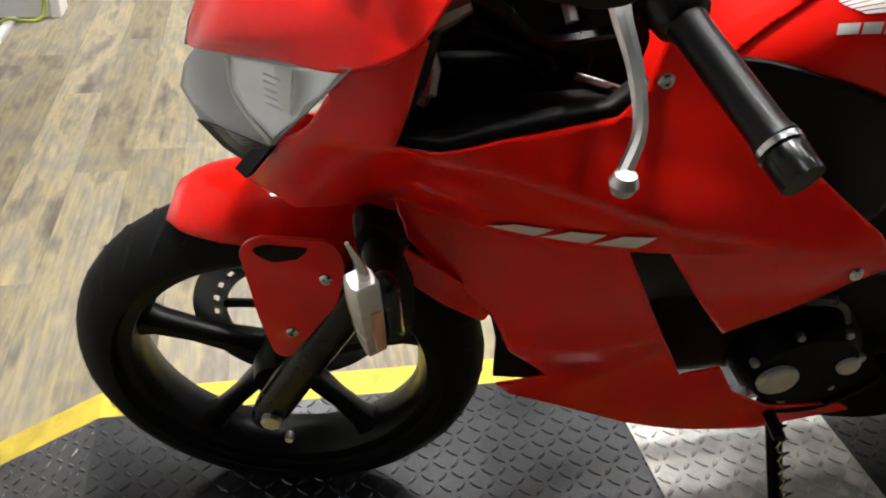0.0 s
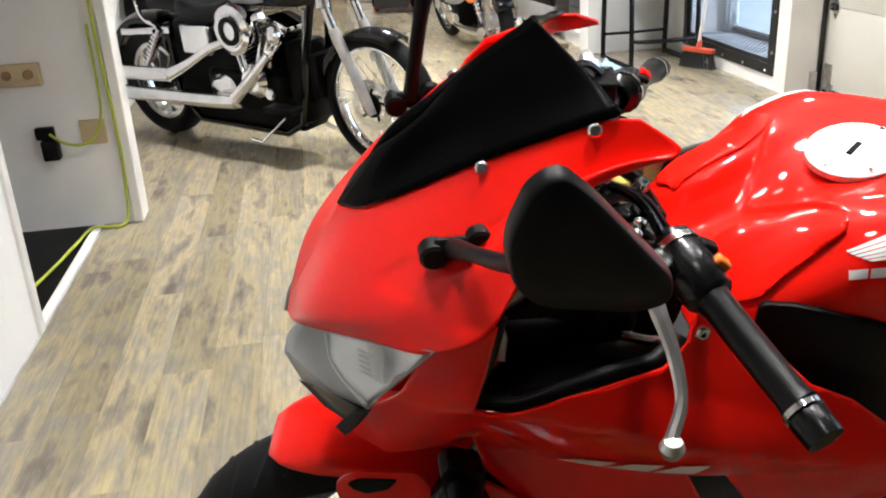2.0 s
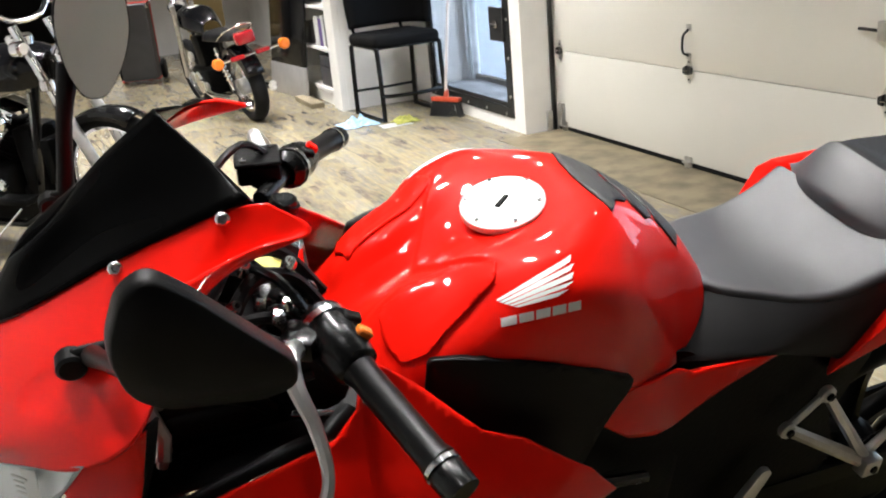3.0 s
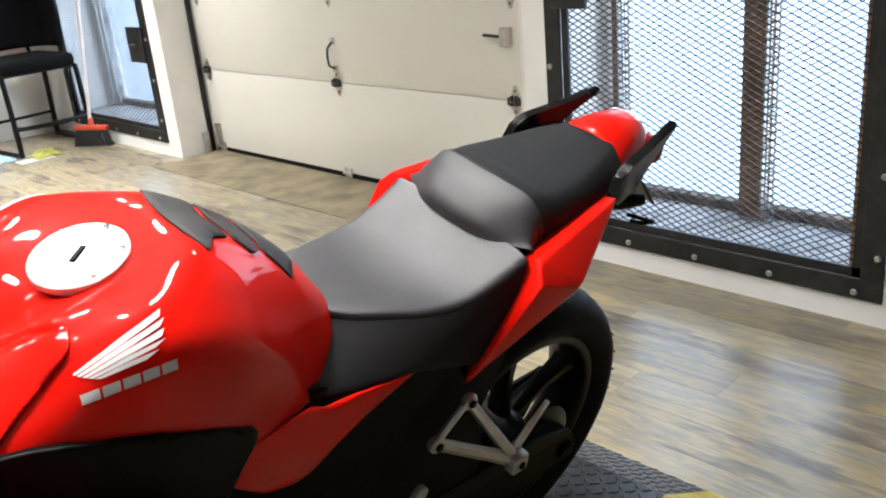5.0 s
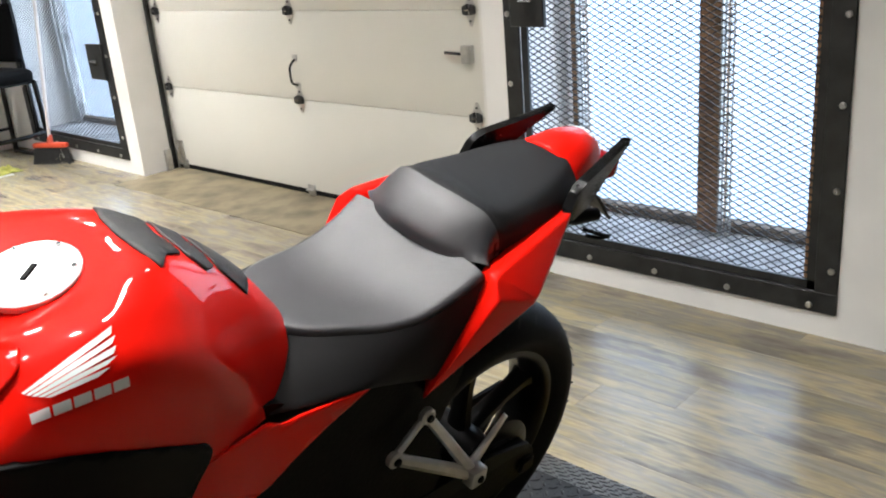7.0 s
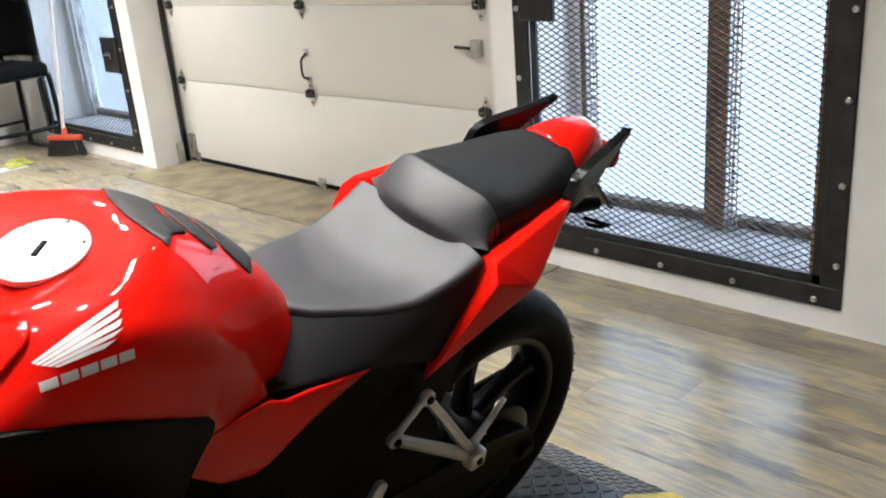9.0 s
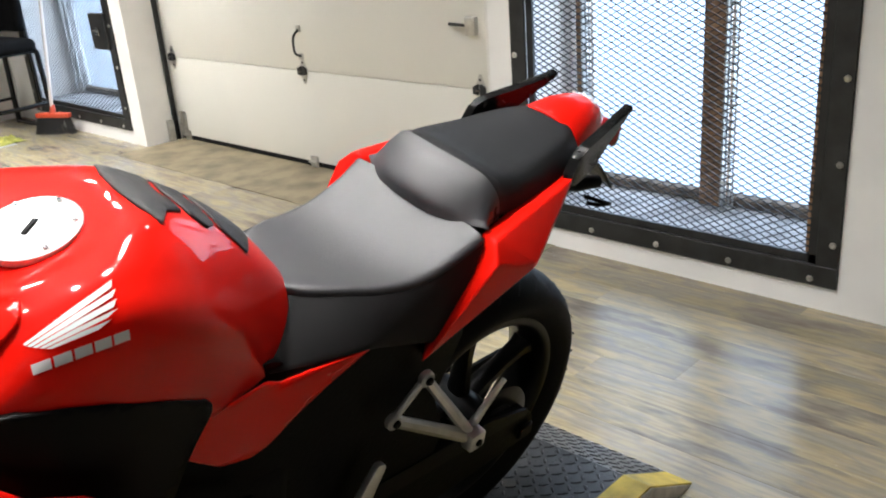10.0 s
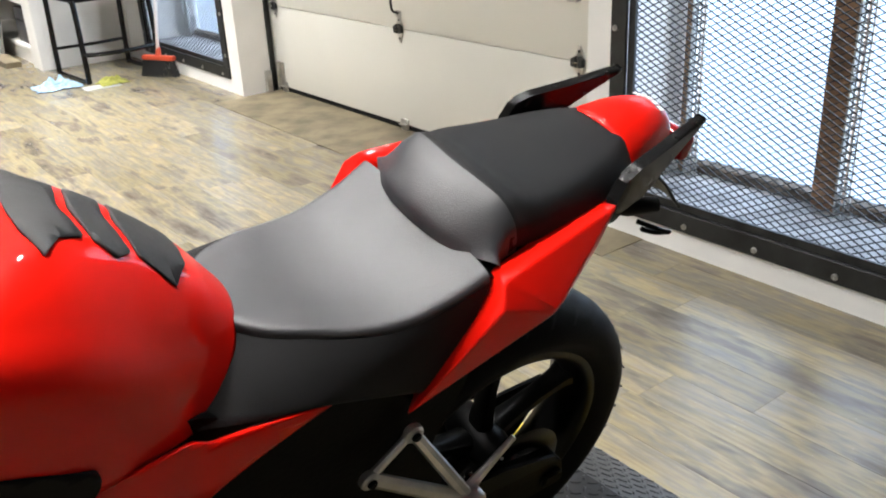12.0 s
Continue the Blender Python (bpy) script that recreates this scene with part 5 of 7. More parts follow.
# bars, controls
for sd in (-1, 1):
    bar = part("handlebar", moved(tube([(0.30, sd * 0.11, 1.0), (0.335, sd * 0.17, 1.005), (0.425, sd * 0.358, 0.962)], 0.011, 10), STEER), SATIN, moto, "black clip-on handlebar")
    part("grip", moved(tube([(0.365, sd * 0.235, 0.992), (0.37, sd * 0.245, 0.99), (0.412, sd * 0.335, 0.967), (0.416, sd * 0.342, 0.965)], [0.0175, 0.0155, 0.0155, 0.0175], 14), STEER), GRIP, bar, "ribbed black rubber grip")
    part("bar_end", moved(tube([(0.416, sd * 0.343, 0.9645), (0.42, sd * 0.352, 0.962), (0.43, sd * 0.372, 0.956)], [0.012, 0.0175, 0.0165], 14), STEER), SATIN, bar)
    part("end_ring", moved(tube([(0.4165, sd * 0.3445, 0.9642), (0.4185, sd * 0.349, 0.963)], 0.0182, 16), STEER), STEEL, bar, "bright metal ring at the grip end")
    sw = part("switch_box", moved(tube([(0.333, sd * 0.165, 1.006), (0.338, sd * 0.172, 1.006), (0.352, sd * 0.205, 1.0), (0.364, sd * 0.232, 0.993), (0.366, sd * 0.236, 0.992)], [0.018, 0.026, 0.027, 0.023, 0.018], 12), STEER), SATIN, bar, "black switch housing")
    part("switch_rim", moved(tube([(0.341, sd * 0.178, 1.005), (0.344, sd * 0.185, 1.004)], 0.0275, 14), STEER), STEEL, sw, "bright metal clamp ring")
    part("switch_button", moved(soft_box(-0.008, 0.008, -0.006, 0.006, 0, 0.01, 0.002, 1), STEER @ Matrix.Translation((0.372, sd * 0.212, 1.012)) @ pose(0, 0, 0, 0, 40, 0)), ORANGE if sd < 0 else RED, sw, "coloured switch button")
    part("switch_button", moved(soft_box(-0.009, 0.009, -0.007, 0.007, 0, 0.008, 0.002, 1), STEER @ Matrix.Translation((0.366, sd * 0.19, 1.016)) @ pose(0, 0, 0, 0, 25, 0)), BLACK, sw)
    lever = part("lever", moved(tube([(0.315, sd * 0.205, 1.004), (0.304, sd * 0.243, 1.024), (0.306, sd * 0.274, 1.014), (0.318, sd * 0.301, 0.988), (0.323, sd * 0.332, 0.960), (0.312, sd * 0.358, 0.940)], [0.010, 0.010, 0.008, 0.0065, 0.0055, 0.006], 8, 22), STEER), ALLOY, bar, "bare alloy lever with a ball end")
    part("lever_ball", moved(lathe([(0, -0.011), (0.008, -0.008), (0.011, 0), (0.008, 0.008), (0, 0.011)], 14, "z"), STEER @ Matrix.Translation((0.313, sd * 0.361, 0.935))), ALLOY, lever)
res = part("reservoir", moved(soft_box(-0.027, 0.027, -0.027, 0.027, -0.015, 0.011, 0.005, 2), STEER @ Matrix.Translation((0.302, 0.165, 1.019))), BLACK, moto, "black brake fluid reservoir")
part("reservoir_lid", moved(soft_box(-0.029, 0.029, -0.029, 0.029, 0.011, 0.016, 0.002, 1), STEER @ Matrix.Translation((0.302, 0.165, 1.019))), DARK, res, "dark lid with rounded corners")
for du, dv in ((-0.018, -0.018), (0.018, 0.018)):
    part("lid_screw", moved(disc((du, dv, 0.017), 0.004, 0.003, "z", 8), STEER @ Matrix.Translation((0.302, 0.165, 1.019))), STEEL, res)
part("master_cylinder", moved(tube([(0.300, 0.145, 1.008), (0.306, 0.175, 1.006), (0.312, 0.215, 1.002)], [0.011, 0.014, 0.010], 12), STEER), DARK, moto, "black brake master cylinder")
dash = part("instrument_panel", moved(soft_box(-0.05, 0.05, -0.075, 0.075, -0.02, 0.02, 0.012, 2), Matrix.Translation((0.225, 0, 1.02)) @ pose(0, 0, 0, 0, 30, 0)), BLACK, moto, "black instrument panel")

for v in (-0.1, 0.1):
    part("fork_cap", moved(disc(along(0.775, v), 0.016, 0.02, "z", 12, 0.004), STEER), SATIN, moto)
part("ignition_lock", moved(disc(along(0.76, 0.0), 0.018, 0.03, "z", 14, 0.003), STEER), STEEL, moto)
part("paper_tag", moved(box(-0.016, 0.016, -0.03, 0.03, 0, 0.001), Matrix.Translation((0.307, -0.02, 0.986)) @ pose(0, 0, 0, -5, 8, 15)), material("yellow_tag", (0.7, 0.6, 0.15), 0.6), moto, "yellow paper tag", smooth=0)
for k, (pts, r) in enumerate((([(0.34, -0.19, 1.0), (0.30, -0.15, 1.05), (0.24, -0.08, 1.02), (0.25, -0.02, 0.9)], 0.005), ([(0.34, 0.19, 1.0), (0.28, 0.14, 1.06), (0.22, 0.06, 1.0), (0.24, 0.03, 0.88)], 0.005), ([(0.31, -0.21, 1.01), (0.25, -0.19, 1.03), (0.2, -0.12, 0.98), (0.24, -0.06, 0.88)], 0.004))):
    part("cable", moved(tube(pts, r, 7, 20), STEER), SATIN, moto)
part("lever_perch", moved(soft_box(-0.018, 0.018, -0.02, 0.02, -0.012, 0.012, 0.006, 2), STEER @ Matrix.Translation((0.318, -0.20, 1.008)) @ pose(0, 0, 0, 0, 0, -25)), SATIN, moto)
for c in ((0.31, -0.155, 1.02), (0.30, -0.19, 1.03), (0.285, -0.12, 1.0), (0.30, 0.12, 1.0)):
    part("clamp_bolt", moved(disc(c, 0.0065, 0.012, "z", 8, 0.002), STEER), STEEL, moto)
part("clutch_switch", moved(tube([(0.275, -0.13, 0.975), (0.285, -0.155, 0.965), (0.292, -0.17, 0.95)], 0.006, 7), STEER), ALLOY, moto)

for pts, r in (([(0.225, -0.155, 1.03), (0.26, -0.12, 1.05), (0.30, -0.10, 1.03), (0.33, -0.11, 0.99)], 0.008), ([(0.215, -0.12, 1.035), (0.25, -0.085, 1.055), (0.30, -0.06, 1.035), (0.34, -0.07, 0.98)], 0.007), ([(0.235, -0.06, 1.045), (0.275, -0.045, 1.05), (0.32, -0.03, 1.01)], 0.010), ([(0.20, -0.165, 1.01), (0.235, -0.16, 1.035), (0.275, -0.15, 1.02), (0.29, -0.14, 0.97)], 0.006)):
    part("wiring", tube(pts, r, 8, 18), BLACK, moto, "black wiring and hoses behind the screen")
for c, way, r, h in (((0.232, -0.150, 1.045), (0.3, -0.6, 0.7), 0.007, 0.016), ((0.252, -0.115, 1.058), (0.1, -0.5, 0.8), 0.006, 0.020), ((0.270, -0.148, 1.030), (0.5, -0.5, 0.6), 0.006, 0.014), ((0.300, -0.095, 1.040), (0.2, -0.4, 0.9), 0.008, 0.012), ((0.245, -0.080, 1.062), (0.2, -0.5, 0.8), 0.005, 0.014)):
    part("hose_fitting", screw(c, way, r, h), STEEL, moto, "bright metal hose fitting")

# mirrors
MIRROR_L = [(0.122, 1.14), (0.140, 1.188), (0.162, 1.201), (0.188, 1.178), (0.262, 1.09), (0.262, 1.064), (0.236, 1.058), (0.155, 1.074), (0.132, 1.095)]
MIRROR_R = [(0.128, 1.20), (0.131, 1.15), (0.145, 1.117), (0.17, 1.108), (0.198, 1.135), (0.214, 1.168), (0.216, 1.22), (0.18, 1.25), (0.14, 1.235)]
for sd, shape, v0, stalk in ((-1, MIRROR_L, 0.275, [(0.105, -0.142, 1.024), (0.118, -0.193, 1.055), (0.136, -0.245, 1.085), (0.155, -0.275, 1.11)]), (1, MIRROR_R, 0.24, [(0.100, 0.188, 1.0), (0.109, 0.203, 1.045), (0.119, 0.22, 1.09), (0.135, 0.25, 1.14)])):
    outline = rounded(shape, 0.022, 4)
    c = np.mean(outline, 0)
    rows = []
    turn, lift = (0.0, 0.0) if sd < 0 else (0.74, 0.42)
    for sc, d in ((0.96, 0.002), (1.0, 0.0), (1.0, 0.010), (0.975, 0.016), (0.94, 0.0185), (0.5, 0.0225), (0.05, 0.024)):
        rows.append([(c[0] + (u - c[0]) * sc, sd * (v0 + d) + (turn * (u - c[0]) + lift * (w - c[1])) * sc, c[1] + (w - c[1]) * sc) for u, w in outline])
    shell = skin(rows, True, False)
    shell.verts.ensure_lookup_table()
    shell.faces.new(shell.verts[-len(outline):])
    mir = part("mirror", shell, HOUSING, moto, "black teardrop mirror on a short stalk", smooth=60)
    pane = slab([(c[0] + (u - c[0]) * 0.96, c[1] + (w - c[1]) * 0.97) for u, w in outline], sd * (v0 - 0.0015), sd * (v0 + 0.004))
    for vert in pane.verts:
        vert.co.y += turn * (vert.co.x - c[0]) + lift * (vert.co.z - c[1])
    part("mirror_glass", pane, MIRROR, mir, "mirror glass", smooth=0)
    part("mirror_stalk", tube(stalk, [0.011, 0.0078, 0.0085, 0.015] if sd < 0 else [0.0105, 0.0095, 0.0095, 0.013], 10, 12), HOUSING if sd < 0 else BLACK, mir)
    p0 = stalk[0]
    part("mirror_foot", joined(disc((p0[0] - 0.018, p0[1], p0[2] - 0.004), 0.014, 0.022, "y", 16, 0.003), disc((p0[0] + 0.026, p0[1], p0[2] + 0.008), 0.013, 0.018, "y", 16, 0.003), soft_box(p0[0] - 0.018, p0[0] + 0.026, p0[1] - 0.006, p0[1] + 0.006, p0[2] - 0.010, p0[2] + 0.012, 0.004, 1)), BLACK, mir)

# front indicators
for sd in (-1, 1):
    at = Matrix.Translation((0.088, sd * 0.285, 0.746)) @ pose(0, 0, 0, 4, -9, sd * -20)
    rows = []
    for z, a, b in ((-0.066, 0.008, 0.006), (-0.060, 0.016, 0.011), (-0.03, 0.0205, 0.015), (0.02, 0.0225, 0.016), (0.05, 0.0215, 0.014), (0.056, 0.018, 0.010)):
        rows.append([(x * a * 0.62, y * b, z) for x, y in ((-1, -0.5), (-0.75, -1), (0.75, -1), (1, -0.5), (1, 0.5), (0.75, 1), (-0.75, 1), (-1, 0.5))])
    ind = part("indicator", moved(skin(rows, True, True), at), PEARL, moto, "clear indicator with an amber bulb", smooth=50)
    part("bulb", moved(soft_box(-0.002, 0.009, -0.0185, -0.012, -0.048, 0.022, 0.003, 2) if sd < 0 else soft_box(-0.002, 0.009, 0.012, 0.0185, -0.048, 0.022, 0.003, 2), at), AMBER, ind, "pale amber bulb behind the lens")
    part("indicator_back", moved(soft_box(0.010, 0.032, -0.014, 0.014, -0.058, 0.040, 0.010, 3), at), SATIN, ind, "glossy black indicator shell")
    part("indicator_arm", moved(tube([(0.004, 0, 0.052), (0.0, 0, 0.085), (-0.006, 0, 0.112)], [0.006, 0.004, 0.002], 8), at), STEEL, ind)
    part("indicator_stem", tube([(0.11, sd * 0.20, 0.73), (0.095, sd * 0.265, 0.735)], [0.02, 0.014], 10), BLACK, ind)

# passenger foot rest hanger, side stand, left foot rest
for sd in (-1, 1):
    hang = part("footrest_hanger", joined(tube([(1.073, sd * 0.156, 0.647), (1.150, sd * 0.206, 0.520)], [0.0085, 0.0105], 8), tube([(1.009, sd * 0.160, 0.599), (1.145, sd * 0.205, 0.520)], [0.010, 0.012], 8), tube([(1.073, sd * 0.156, 0.647), (1.009, sd * 0.160, 0.599)], 0.0065, 8), disc((1.073, sd * 0.158, 0.647), 0.014, 0.014, "y", 14, 0.003), disc((1.009, sd * 0.162, 0.599), 0.014, 0.014, "y", 14, 0.003), soft_box(1.132, 1.166, sd * 0.212 - 0.012, sd * 0.212 + 0.012, 0.502, 0.536, 0.005, 2)), ALLOY, moto, "triangular bare alloy footrest hanger")
    for u, v, w in ((1.073, 0.158, 0.647), (1.009, 0.162, 0.599), (1.149, 0.216, 0.519)):
        part("hanger_bolt", disc((u, sd * (v + 0.008), w), 0.007, 0.008, "y", 10, 0.002), DARK, hang, "dark bolt head")
    part("passenger_footrest", tube([(1.150, sd * 0.196, 0.520), (1.185, sd * 0.199, 0.565), (1.216, sd * 0.201, 0.602)], [0.009, 0.006, 0.0045], 6), ALLOY, hang, "folded alloy footrest")
    part("rider_footrest", tube([(0.83, sd * 0.15, 0.40), (0.83, sd * 0.25, 0.405)], 0.011, 8), GRIP, moto)
part("chain_guard", slab(rounded([(0.98, 0.43), (1.30, 0.405), (1.42, 0.37), (1.42, 0.355), (1.0, 0.385)], 0.008), -0.135, -0.128), BLACK, moto)
part("chain", joined(*[soft_box(0.95 + 0.016 * k, 0.962 + 0.016 * k, -0.102, -0.09, 0.385 - 0.0005 * k, 0.397 - 0.0005 * k, 0.003, 1) for k in range(24)]), STEEL, moto, "steel drive chain", smooth=0)
part("heel_plate", slab(rounded([(0.985, 0.525), (1.005, 0.515), (0.965, 0.42), (0.94, 0.375), (0.915, 0.38), (0.93, 0.43)], 0.01), -0.168, -0.156, 0.002), ALLOY, moto, "bare alloy heel plate")
part("axle_plate", soft_box(1.40, 1.44, -0.142, -0.132, 0.30, 0.33, 0.004, 1), DARK, moto)
part("stand_spring", tube([(0.726 + 0.0006 * k + 0.009 * math.cos(k * 1.05), -0.15 - 0.0022 * k, 0.27 - 0.003 * k + 0.009 * math.sin(k * 1.05)) for k in range(42)], 0.0022, 5), STEEL, moto, "steel stand spring")
part("stand_foot", soft_box(0.715, 0.785, -0.31, -0.265, 0.066, 0.078, 0.005, 1), DARK, moto)
stand_leg = part("side_stand", tube([(0.72, -0.11, 0.30), (0.74, -0.2, 0.16), (0.74, -0.285, 0.075)], [0.014, 0.012, 0.011], 8), DARK, moto, "dark side stand")


# ---- parked cruiser ----
SILVERPAINT = material("silver_tank_paint", (0.42, 0.41, 0.40), 0.35, 0.4, 0.6, vary=0.1)
GLOSSBLACK = material("gloss_black_paint", (0.0025, 0.0025, 0.003), 0.16, 0.0, 0.2, spec=0.2)
LEATHER = material("black_leather", (0.005, 0.005, 0.0055), 0.45, spec=0.18, bump=0.3, bump_scale=200, vary=0.3)
BRASS = material("brown_card", (0.30, 0.19, 0.09), 0.8, vary=0.25, scale=6)
FLAME = material("dull_red_line", (0.30, 0.06, 0.05), 0.4)


def spoked_wheel(parent, u, R, w, rim, spokes=30, rimmat=CHROME):
    """A wire wheel: tyre, chrome rim, hub and crossed spokes."""
    c = Matrix.Translation((u, 0, R))
    wh = part("wire_wheel", moved(lathe([(rim + 0.01, w * 0.34), (rim - 0.012, w * 0.34), (rim - 0.022, w * 0.15), (rim - 0.022, -w * 0.15), (rim - 0.012, -w * 0.34), (rim + 0.01, -w * 0.34)], 56), c), rimmat, parent, "chrome wire-spoked wheel")
    part("tyre", moved(tyre(R, w, rim), c), RUBBER, wh, "black tyre")
    part("hub", moved(lathe([(0.01, -0.06), (0.05, -0.06), (0.05, -0.045), (0.028, -0.03), (0.028, 0.03), (0.05, 0.045), (0.05, 0.06), (0.01, 0.06)], 24), c), CHROME, wh)
    for k in range(spokes):
        a = 2 * math.pi * k / spokes
        s = 1 if k % 2 else -1
        b = a + s * 0.55
        part("spoke", moved(tube([(0.045 * math.cos(b), 0.045 * (1 if k % 4 < 2 else -1), 0.045 * math.sin(b)), ((rim - 0.015) * math.cos(a), 0.004 * s, (rim - 0.015) * math.sin(a))], 0.0016, 5, caps=False), c), CHROME, wh)
    return wh


def cruiser():
    m = Matrix.Translation((0.42, 4.74, 0.0)) @ pose(0, 0, 0, 0, 0, 135.2) @ pose(0, 0, 0, -4, 0, 0) @ Matrix.Scale(1.06, 4)
    b = thing("cruiser_motorcycle", "black and silver cruiser motorcycle with chrome pipes on its stand", "motorcycle", m=m)
    uf, ur = -0.15, 1.50
    fw = spoked_wheel(b, uf, 0.335, 0.10, 0.272, 40)
    rotor((uf, 0.07, 0.335), 0.125, ID, fw)
    part("disc_carrier", disc((uf, 0.074, 0.335), 0.06, 0.01, "y", 24, 0.003), DARK, fw)
    rw = part("cast_wheel", moved(lathe([(0.235, 0.05), (0.2, 0.05), (0.19, 0.0), (0.2, -0.05), (0.235, -0.05)], 48), Matrix.Translation((ur, 0, 0.32))), STEEL, b, "polished cast rear wheel")
    part("tyre", moved(tyre(0.32, 0.16, 0.225), Matrix.Translation((ur, 0, 0.32))), RUBBER, rw, "black tyre")
    part("hub", disc((ur, 0, 0.32), 0.06, 0.12, "y", 24, 0.01), DARK, rw)
    for k in range(9):
        a = 2 * math.pi * k / 9
        part("spoke", moved(tube([(0.05 * math.cos(a), 0, 0.05 * math.sin(a)), (0.2 * math.cos(a), 0, 0.2 * math.sin(a))], 0.011, 6), Matrix.Translation((ur, 0, 0.32))), STEEL, rw)
    for sd in (-1, 1):
        leg = part("fork_leg", tube([(uf - 0.03, sd * 0.105, 0.30), (uf, sd * 0.105, 0.36), (0.0, sd * 0.105, 0.70)], [0.02, 0.027, 0.026], 14), ALLOY, b, "polished fork leg")
        part("fork_tube", tube([(0.0, sd * 0.105, 0.70), (0.15, sd * 0.105, 1.08)], 0.0205, 14), CHROME, leg)
        part("fork_clamp", disc((0.045, sd * 0.105, 0.82), 0.034, 0.05, "z", 16, 0.006), CHROME, leg)
        part("shock", joined(tube([(1.24, sd * 0.16, 0.66), (1.46, sd * 0.16, 0.40)], 0.016, 10), *[tube([(1.26 + 0.018 * k, sd * 0.16, 0.637 - 0.0213 * k), (1.266 + 0.018 * k, sd * 0.16, 0.63 - 0.0213 * k)], 0.031, 12) for k in range(8)]), CHROME, b, "chrome rear shock absorber")
    rows = []
    for a in np.linspace(radians(118), radians(22), 16):
        R = 0.36
        rows.append([(uf + (R - d) * math.cos(a), v, 0.335 + (R - d) * math.sin(a)) for v, d in ((-0.075, 0.05), (-0.065, 0.014), (-0.03, 0.002), (0, 0), (0.03, 0.002), (0.065, 0.014), (0.075, 0.05))])
    part("front_mudguard", skin(rows), GLOSSBLACK, b, "gloss black front mudguard", solid=0.003)
    rows = []
    for a in np.linspace(radians(140), radians(5), 16):
        R = 0.385
        rows.append([(ur + (R - d) * math.cos(a), v, 0.34 + (R - d) * math.sin(a)) for v, d in ((-0.11, 0.10), (-0.10, 0.03), (-0.06, 0.006), (0, 0), (0.06, 0.006), (0.10, 0.03), (0.11, 0.10))])
    part("rear_mudguard", skin(rows), GLOSSBLACK, b, "gloss black rear mudguard", solid=0.003)
    T = [[(0.08, 0, 0.95), (0.08, -0.05, 0.94), (0.08, -0.07, 0.88), (0.08, -0.05, 0.82)], [(0.2, 0, 0.99), (0.2, -0.10, 0.97), (0.2, -0.15, 0.90), (0.2, -0.12, 0.80)], [(0.4, 0, 0.99), (0.4, -0.11, 0.97), (0.4, -0.165, 0.90), (0.4, -0.13, 0.80)], [(0.6, 0, 0.92), (0.6, -0.08, 0.91), (0.6, -0.12, 0.86), (0.6, -0.1, 0.79)], [(0.78, 0, 0.84), (0.78, -0.03, 0.84), (0.78, -0.05, 0.81), (0.78, -0.04, 0.78)]]
    tk = part("fuel_tank", loft(full(T), 26, 22), GLOSSBLACK, b, "gloss black teardrop tank with silver panels", smooth=60)
    T2 = [[(0.40, 0.150, 0.935), (0.385, 0.172, 0.90), (0.40, 0.146, 0.82)], [(0.5, 0.125, 0.935), (0.5, 0.155, 0.88), (0.5, 0.125, 0.805)], [(0.62, 0.08, 0.895), (0.62, 0.118, 0.855), (0.62, 0.10, 0.80)], [(0.74, 0.05, 0.84), (0.74, 0.07, 0.82), (0.74, 0.06, 0.79)]]
    pan = part("tank_panel", loft(T2, 10, 14), SILVERPAINT, tk, "silver flame panel", smooth=60, solid=0.004)
    for k in range(4):
        part("flame_line", tube([(0.45 + 0.02 * k, 0.166 - 0.006 * k, 0.86 + 0.008 * k), (0.53 + 0.02 * k, 0.152 - 0.01 * k, 0.842 + 0.012 * k), (0.58 + 0.03 * k, 0.128 - 0.008 * k, 0.835 + 0.002 * k)], 0.004, 5, 8), FLAME, pan)
    S_ = [[(0.72, 0, 0.83), (0.72, -0.05, 0.825), (0.72, -0.07, 0.79), (0.72, -0.06, 0.75)], [(0.84, 0, 0.785), (0.84, -0.085, 0.785), (0.84, -0.12, 0.75), (0.84, -0.10, 0.70)], [(0.99, 0, 0.77), (0.99, -0.11, 0.78), (0.99, -0.145, 0.74), (0.99, -0.12, 0.68)], [(1.10, 0, 0.81), (1.10, -0.10, 0.81), (1.11, -0.125, 0.77), (1.11, -0.11, 0.71)], [(1.14, 0, 0.80), (1.14, -0.07, 0.795), (1.14, -0.09, 0.77), (1.14, -0.08, 0.73)]]
    part("saddle", loft(full(S_), 26, 26), LEATHER, b, "dark grey leather saddle", smooth=60)
    P_ = [[(1.12, 0, 0.81), (1.12, -0.06, 0.805), (1.12, -0.08, 0.77), (1.12, -0.07, 0.74)], [(1.27, 0, 0.83), (1.27, -0.075, 0.825), (1.27, -0.095, 0.79), (1.27, -0.08, 0.75)], [(1.42, 0, 0.82), (1.42, -0.06, 0.815), (1.42, -0.08, 0.79), (1.42, -0.07, 0.75)]]
    part("pillion_pad", loft(full(P_), 20, 18), LEATHER, b, "black leather pillion pad", smooth=60)
    for sd in (-1, 1):
        part("fender_strut", moved(soft_box(-0.22, 0.22, -0.012, 0.012, -0.018, 0.018, 0.006, 2), Matrix.Translation((1.40, sd * 0.135, 0.635)) @ pose(0, 0, 0, 0, 4, 0)), CHROME, b, "chrome fender strut")
    part("sissy_bar", tube([(1.30, 0.13, 0.66), (1.42, 0.13, 0.72), (1.46, 0.12, 0.9), (1.50, 0.10, 1.16), (1.51, 0, 1.22), (1.50, -0.10, 1.16), (1.46, -0.12, 0.9), (1.42, -0.13, 0.72), (1.30, -0.13, 0.66)], 0.010, 8, 40), CHROME, b, "chrome sissy bar")
